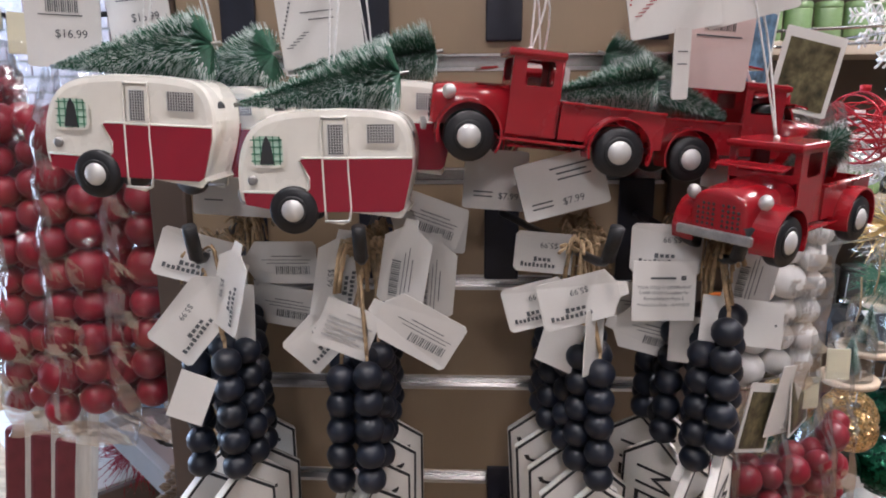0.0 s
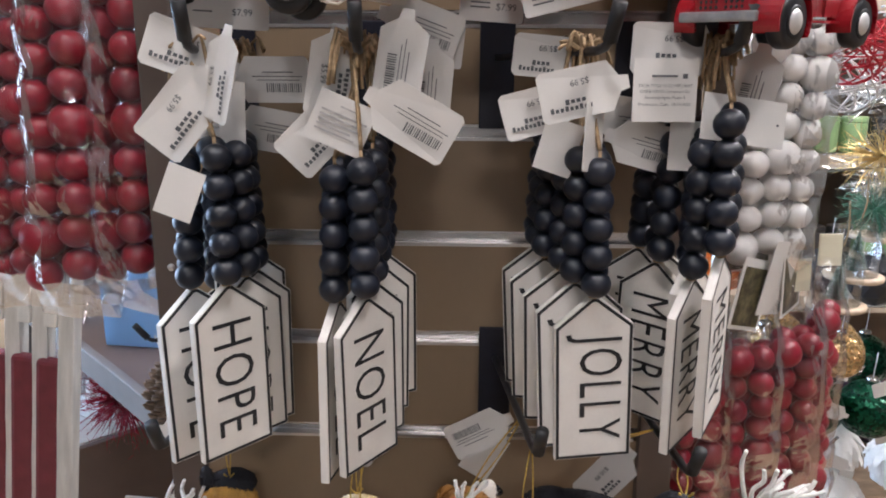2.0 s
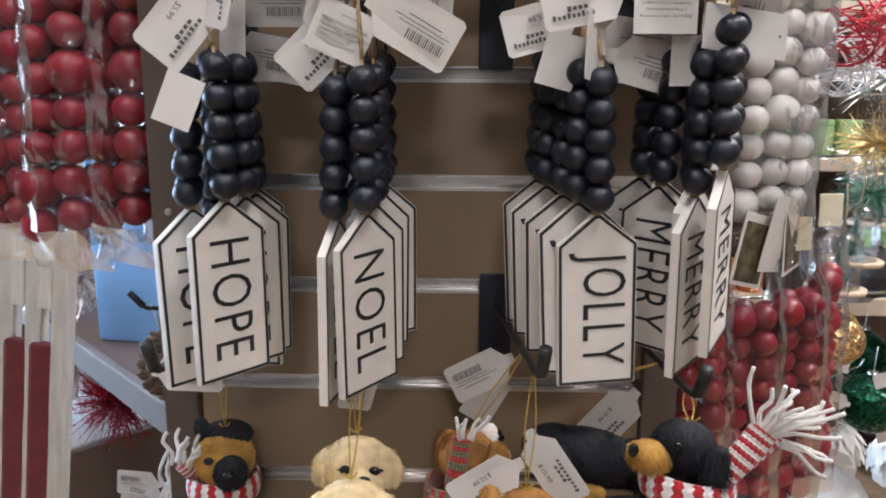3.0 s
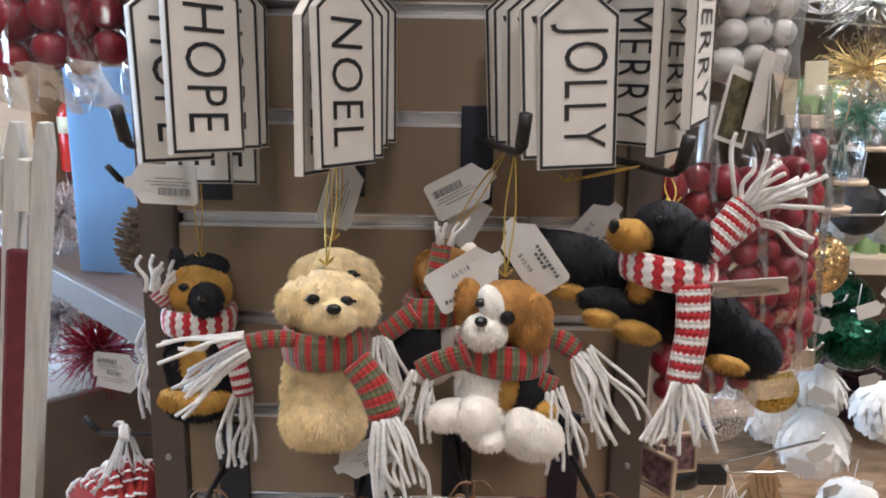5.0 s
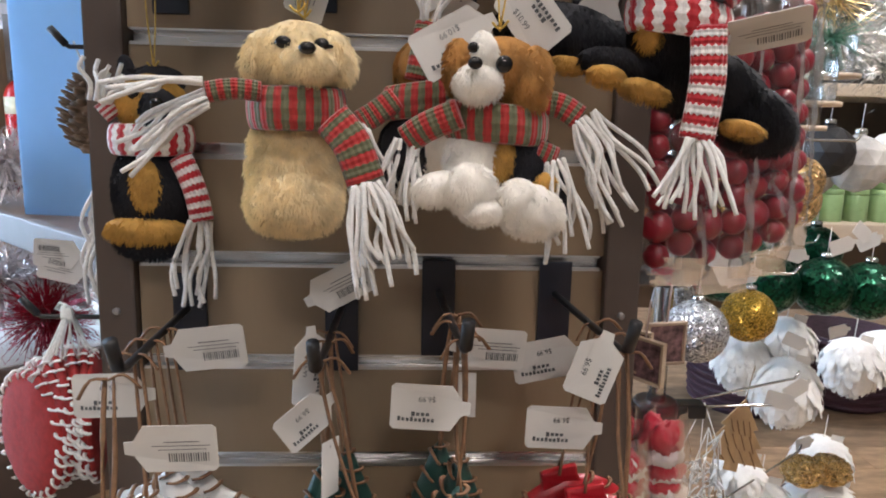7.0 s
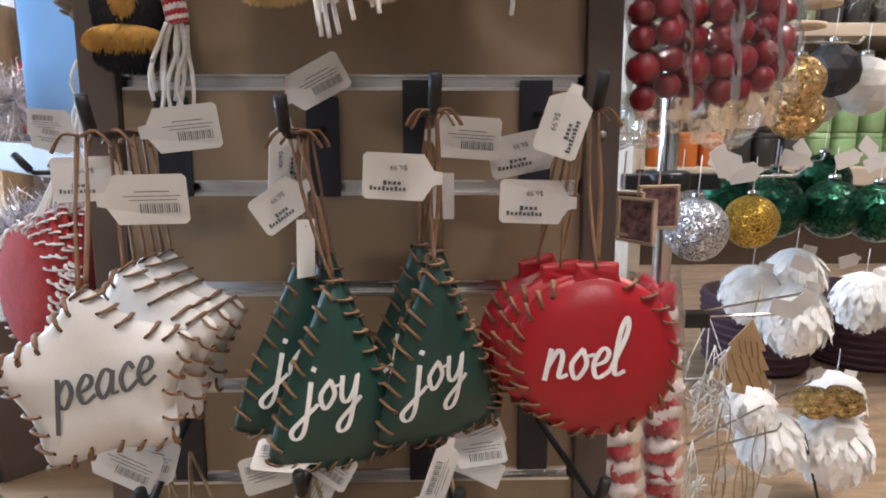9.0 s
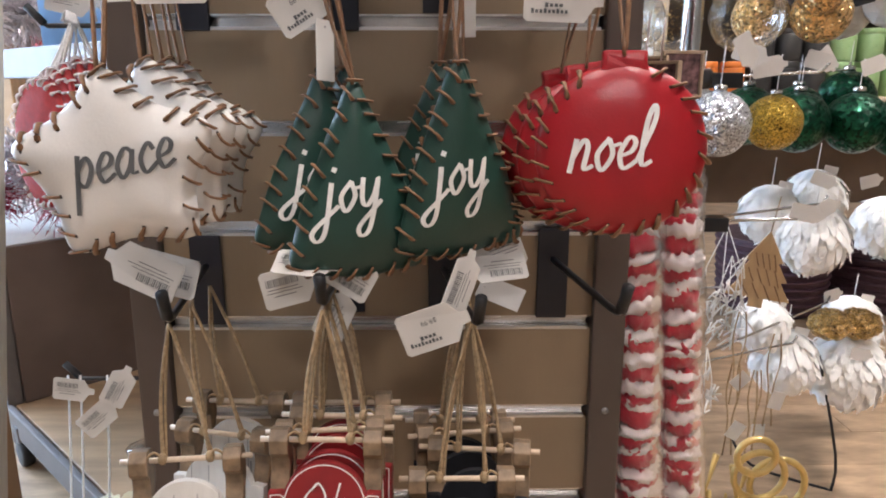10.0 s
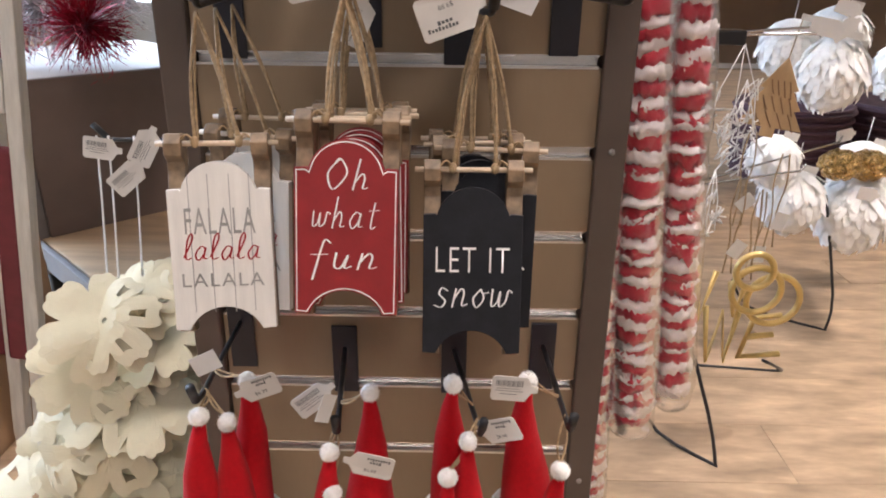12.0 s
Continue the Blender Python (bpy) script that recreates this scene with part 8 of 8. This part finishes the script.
part("cord", tube([(0, 0, 0.07), (-0.01, 0, 0.10)], 0.001, 5), WHITETHREAD, cone)
sw = thing("tassel_decoration", "white yarn tassel hanging from the tower side", "tassel", m=Matrix.Translation((-0.225, 0.63, 1.0)))
part("yarn", tassel((0, 0, 0.05), (0, 0, -1), 0.09, 18, 0.008, 5, 0.1, 0.002), YARN, sw)["kind"] = "stuff"

# paper snowflakes hung in a bunch
pf = thing("paper_snowflakes", "bunch of cream paper cut-out snowflakes on strings", "paper decoration")
q = random.Random(21)
for k in range(46):
    t = (k + 0.5) / 46
    r = q.uniform(0.046, 0.082) * (0.8 + 0.3 * t)
    out = []
    turn = q.uniform(0, 6)
    for i in range(120):
        a = i * math.pi / 60
        rr = r * (0.56 + 0.26 * abs(math.cos(3 * a)) ** 0.7 + 0.12 * abs(math.sin(6 * a + 0.4)) ** 0.6 + 0.10 * abs(math.cos(9 * a)) ** 0.5)
        out.append((rr * math.cos(a + turn), rr * math.sin(a + turn)))
    b = bmesh.new()
    rings = [[b.verts.new((x * f, 0, z * f)) for x, z in out] for f in (1.0, 0.8, 0.55, 0.3, 0.07)]
    gap = [i for i in range(120) if (i + 4) % 20 < 4]
    for n, (A, B) in enumerate(zip(rings, rings[1:])):
        for i in range(120):
            if n == 1 and i in gap and k % 3 != 2:
                continue
            b.faces.new((A[i], A[(i + 1) % 120], B[(i + 1) % 120], B[i]))
    for v in b.verts:
        d = v.co.length / r
        v.co.y += 0.010 * noise.noise(v.co * 22 + Vector((k, 0, 0))) + r * 0.34 * d * d
    ob = part("cut_paper", b, PAPER, pf)
    md = ob.modifiers.new("thickness", "SOLIDIFY")
    md.thickness = 0.0006
    ob.matrix_basis = P(-0.262 - 0.075 * t + q.uniform(-1, 1) * (0.018 + 0.066 * t), 0.570 + q.uniform(-0.055, 0.045), 0.465 - 0.265 * t, q.uniform(-45, 40), q.uniform(-74, -26), q.uniform(0, 360))
for s in (-0.300, -0.288, -0.262):
    part("string", tube(spline([(s + 0.004, 0.605, 0.62), (s, 0.60, 0.55), (s - 0.006, 0.585, 0.43)], 4), 0.0011, 5), WHITETHREAD, pf)
swing_tag(P(-0.272, 0.598, 0.606, 0, 0, 8), "code", "$6.99", 0.036, 0.022)
swing_tag(P(-0.252, 0.60, 0.592, 10, 0, -40), "code", "$6.99", 0.040, 0.024)
swing_tag(P(-0.235, 0.60, 0.628, 10, 0, -60), "code", "$6.99", 0.040, 0.024)

# ---- wheeled table, painted sledge boards, carton ----
C = Vector((-0.40, 0.98, 0))
U = Vector((-0.72, 0.69, 0)).normalized()
V = Vector((0.69, 0.72, 0)).normalized()
ANG = math.degrees(math.atan2(U.y, U.x))


def on_table(u, v, z):
    return C + U * u + V * v + Vector((0, 0, z))


table = thing("wheeled_display_table", "brown wheeled display table with steel edge and lower shelves", "table")


def tbox(u, v, z, su, sv, sz, name, mat, bev=0.003):
    p = on_table(u, v, z)
    return part(name, box(su, sv, sz, (0, 0, 0), bev, m=Matrix.Translation(p) @ Matrix.Rotation(radians(ANG), 4, "Z")), mat, table)


tbox(0.25, 0.30, 0.925, 1.12, 0.60, 0.02, "tabletop", TABLEB)
tbox(0.25, -0.006, 0.925, 1.12, 0.016, 0.05, "steel_edge", STEEL)
tbox(0.817, 0.30, 0.925, 0.016, 0.60, 0.05, "steel_edge", STEEL)
tbox(0.25, 0.29, 0.115, 1.10, 0.56, 0.03, "lower_shelf", TABLEW)
tbox(0.25, -0.004, 0.105, 1.12, 0.016, 0.06, "lower_rail", STEEL)
tbox(0.785, 0.30, 0.325, 0.02, 0.54, 0.39, "end_panel", TABLEB)
for u in (-0.29, 0.80):
    for v in (0.012, 0.58):
        tbox(u, v, 0.50, 0.034, 0.034, 0.83, "leg", STEEL)
for u, v in ((-0.25, 0.03), (0.72, 0.0), (-0.25, 0.55), (0.74, 0.56)):
    tbox(u, v, 0.085, 0.03, 0.03, 0.04, "caster_stem", STEEL)
    p = on_table(u, v, 0.034)
    part("caster", lathe([(0.015, -0.012), (0.032, -0.012), (0.034, -0.007), (0.034, 0.007), (0.032, 0.012), (0.015, 0.012)], 20, m=Matrix.Translation(p) @ Matrix.Rotation(radians(ANG), 4, "Z") @ Matrix.Rotation(radians(90), 4, "X")), RUBBER, table)
tray = thing("white_tray_table", "low table with white paper top holding tinsel sprays", "table")
for u, v, z, su, sv, sz, nm, mt in ((1.16, 0.30, 0.512, 0.70, 0.66, 0.012, "paper_top", CANWHITE), (1.16, 0.30, 0.25, 0.62, 0.58, 0.50, "body", TABLEB)):
    part(nm, box(su, sv, sz, (0, 0, 0), 0.002, m=Matrix.Translation(on_table(u, v, z)) @ Matrix.Rotation(radians(ANG), 4, "Z")), mt, tray)
sheet = part("plastic_sheet", noisy(box(0.36, 0.012, 0.370, (0, 0, 0.186), 0.004), 0.005, 6), BLUEFILM)
sheet.matrix_basis = Matrix.Translation((-0.445, 1.225, 0.936)) @ Matrix.Rotation(radians(-6), 4, "Z")
tagged(sheet, "bluish wrapped plastic panel standing on the table", "panel")
for i, (x, y, z, s, mt, lb) in enumerate(((-0.80, 1.62, 0.64, 0.12, TINSELR, "red tinsel branch spray"), (-0.98, 1.78, 0.68, 0.16, TINSELW, "silver tinsel branch spray"), (-0.86, 1.80, 0.70, 0.15, TINSELW, "silver tinsel branch spray"), (-1.08, 1.70, 0.63, 0.12, TINSELR, "red tinsel branch spray"), (-0.735, 1.40, 1.02, 0.095, TINSELW, "silver tinsel branch spray"), (-0.685, 1.45, 1.03, 0.085, TINSELR, "red tinsel branch spray"), (-0.80, 1.36, 1.01, 0.09, TINSELW, "silver tinsel branch spray"), (-1.12, 1.85, 1.02, 0.10, TINSELW, "silver tinsel branch spray"))):
    twig_spray(x, y, z, 420, s, mt, lb, 70 + i, "tinsel_spray")
for k, (x, y) in enumerate(((-0.637, 0.90), (-0.682, 0.915), (-0.730, 0.93))):
    o = thing("painted_sled", "whitewashed wooden sled with maroon cross boards", "sled", "painted sleds", m=Matrix.Translation((x, y, 0.0)) @ Matrix.Rotation(radians(8), 4, "Y"))
    b = plate([(-0.011, 0.0), (0.011, 0.0), (0.011, 1.20), (0.005, 1.235), (-0.005, 1.235), (-0.011, 1.20)], 0.022, 0, 0.002)
    bmesh.ops.subdivide_edges(b, edges=[e for e in b.edges if e.calc_length() > 0.5], cuts=20)
    noisy(b, 0.0012, 30, k)
    part("runner", b, WHITEPOST, o)
    for z, h in ((0.86, 0.40), (0.35, 0.36)):
        part("cross_board", box(0.034, 0.02, h, (-0.028, 0.004, z), 0.006), MAROON, o, "maroon painted board")
    for z in (1.15, 0.62):
        part("block", box(0.018, 0.03, 0.07, (-0.020, 0.0, z), 0.003), WHITEPOST, o)
carton = part("cardboard_box", box(0.22, 0.26, 0.60, (-0.800, 0.97, 0.302), 0.004), CARTON)
tagged(carton, "plain brown cardboard box standing on the floor", "box")
lid = part("box_tape", box(0.224, 0.05, 0.02, (-0.800, 0.97, 0.5985), 0.002), CARTON)
tagged(lid, "brown packing tape across a cardboard box", "tape")
cl = thing("clear_packet", "clear plastic packet with red star lying on shelf", "packet", m=Matrix.Translation(on_table(0.30, 0.16, 0.134)))
b = ball(0.07, (0, 0, 0.012), 20, 10, (1.2, 0.9, 0.22))
noisy(b, 0.008, 30)
part("film", b, FILM, cl)
part("star", plate([((0.03 if i % 2 == 0 else 0.013) * math.cos(radians(90 + 36 * i)), (0.03 if i % 2 == 0 else 0.013) * math.sin(radians(90 + 36 * i)) + 0.03) for i in range(10)], 0.008), EXTRED, cl)

# ---- distant pillar with extinguisher ----
pillar = thing("pillar", "painted brick pillar of the shop", "pillar", kind="structure", m=Matrix.Translation((-2.05, 3.55, 0)))
part("core", box(0.78, 0.38, 3.0, (0, 0, 1.5)), WALLM, pillar)
bk = box(0.205, 0.02, 0.06, (0, 0, 0), 0.003)
bm0 = part("brick", bk, BRICKM, pillar)
first = True
for row in range(24):
    for c in range(4):
        x = -0.32 + c * 0.213 + (0.1 if row % 2 else 0) * (1 if c < 3 else 0)
        mm = Matrix.Translation((min(x, 0.29), -0.195, 0.9 + row * 0.072))
        if first:
            bm0.matrix_basis, first = mm, False
        else:
            share("brick", bm0.data, pillar, mm)
ext = thing("fire_extinguisher", "red fire extinguisher with white label on the pillar", "fire extinguisher", m=Matrix.Translation((-1.580, 3.037, 0.93)))
part("cylinder", lathe([(0.045, 0), (0.055, 0.01), (0.055, 0.24), (0.04, 0.28), (0.018, 0.30)], 24), EXTRED, ext)
part("label", lathe([(0.0558, 0.165), (0.0558, 0.235)], 24), PAPER, ext)
part("valve", box(0.03, 0.05, 0.04, (0, 0, 0.32), 0.004), BLACKM, ext)
part("hose", tube(spline([(0.02, 0, 0.31), (0.07, 0, 0.26), (0.068, 0, 0.08)], 5), 0.008, 8), RUBBER, ext)
bracket = part("extinguisher_post", box(0.10, 0.10, 1.5, (-1.60, 3.14, 0.75), 0.004), STEEL)
tagged(bracket, "grey steel post behind the fire extinguisher", "post")
bp = part("brown_cabinet", box(0.5, 0.3, 1.45, (-1.95, 3.1, 0.725), 0.004), TABLEW)
tagged(bp, "brown wooden cabinet beside the pillar", "cabinet")

# ---- floor planks ----
pl = part("plank", box(1.1986, 0.1572, 0.006, (0, 0, 0), 0.0006), FLOORM, floor)
first = True
q = random.Random(5)
rest = bmesh.new()
for r in range(-20, 38):
    y = -1.4 + r * 0.158
    off = q.uniform(-1.2, 0)
    for c in range(-1, 8):
        x = -2.7 + off + c * 1.2
        if not -3.9 < x < 3.9:
            continue
        if not (0 <= r < 30 and 0 <= c < 6):
            box(1.1986, 0.1572, 0.006, (x, y, 0.0545), 0, rest)
            continue
        mm = Matrix.Translation((x, y, 0.0545))
        if first:
            pl.matrix_basis, first = mm, False
        else:
            share("plank", pl.data, floor, mm)
part("plank_rest", rest, FLOORM, floor)["kind"] = "stuff"
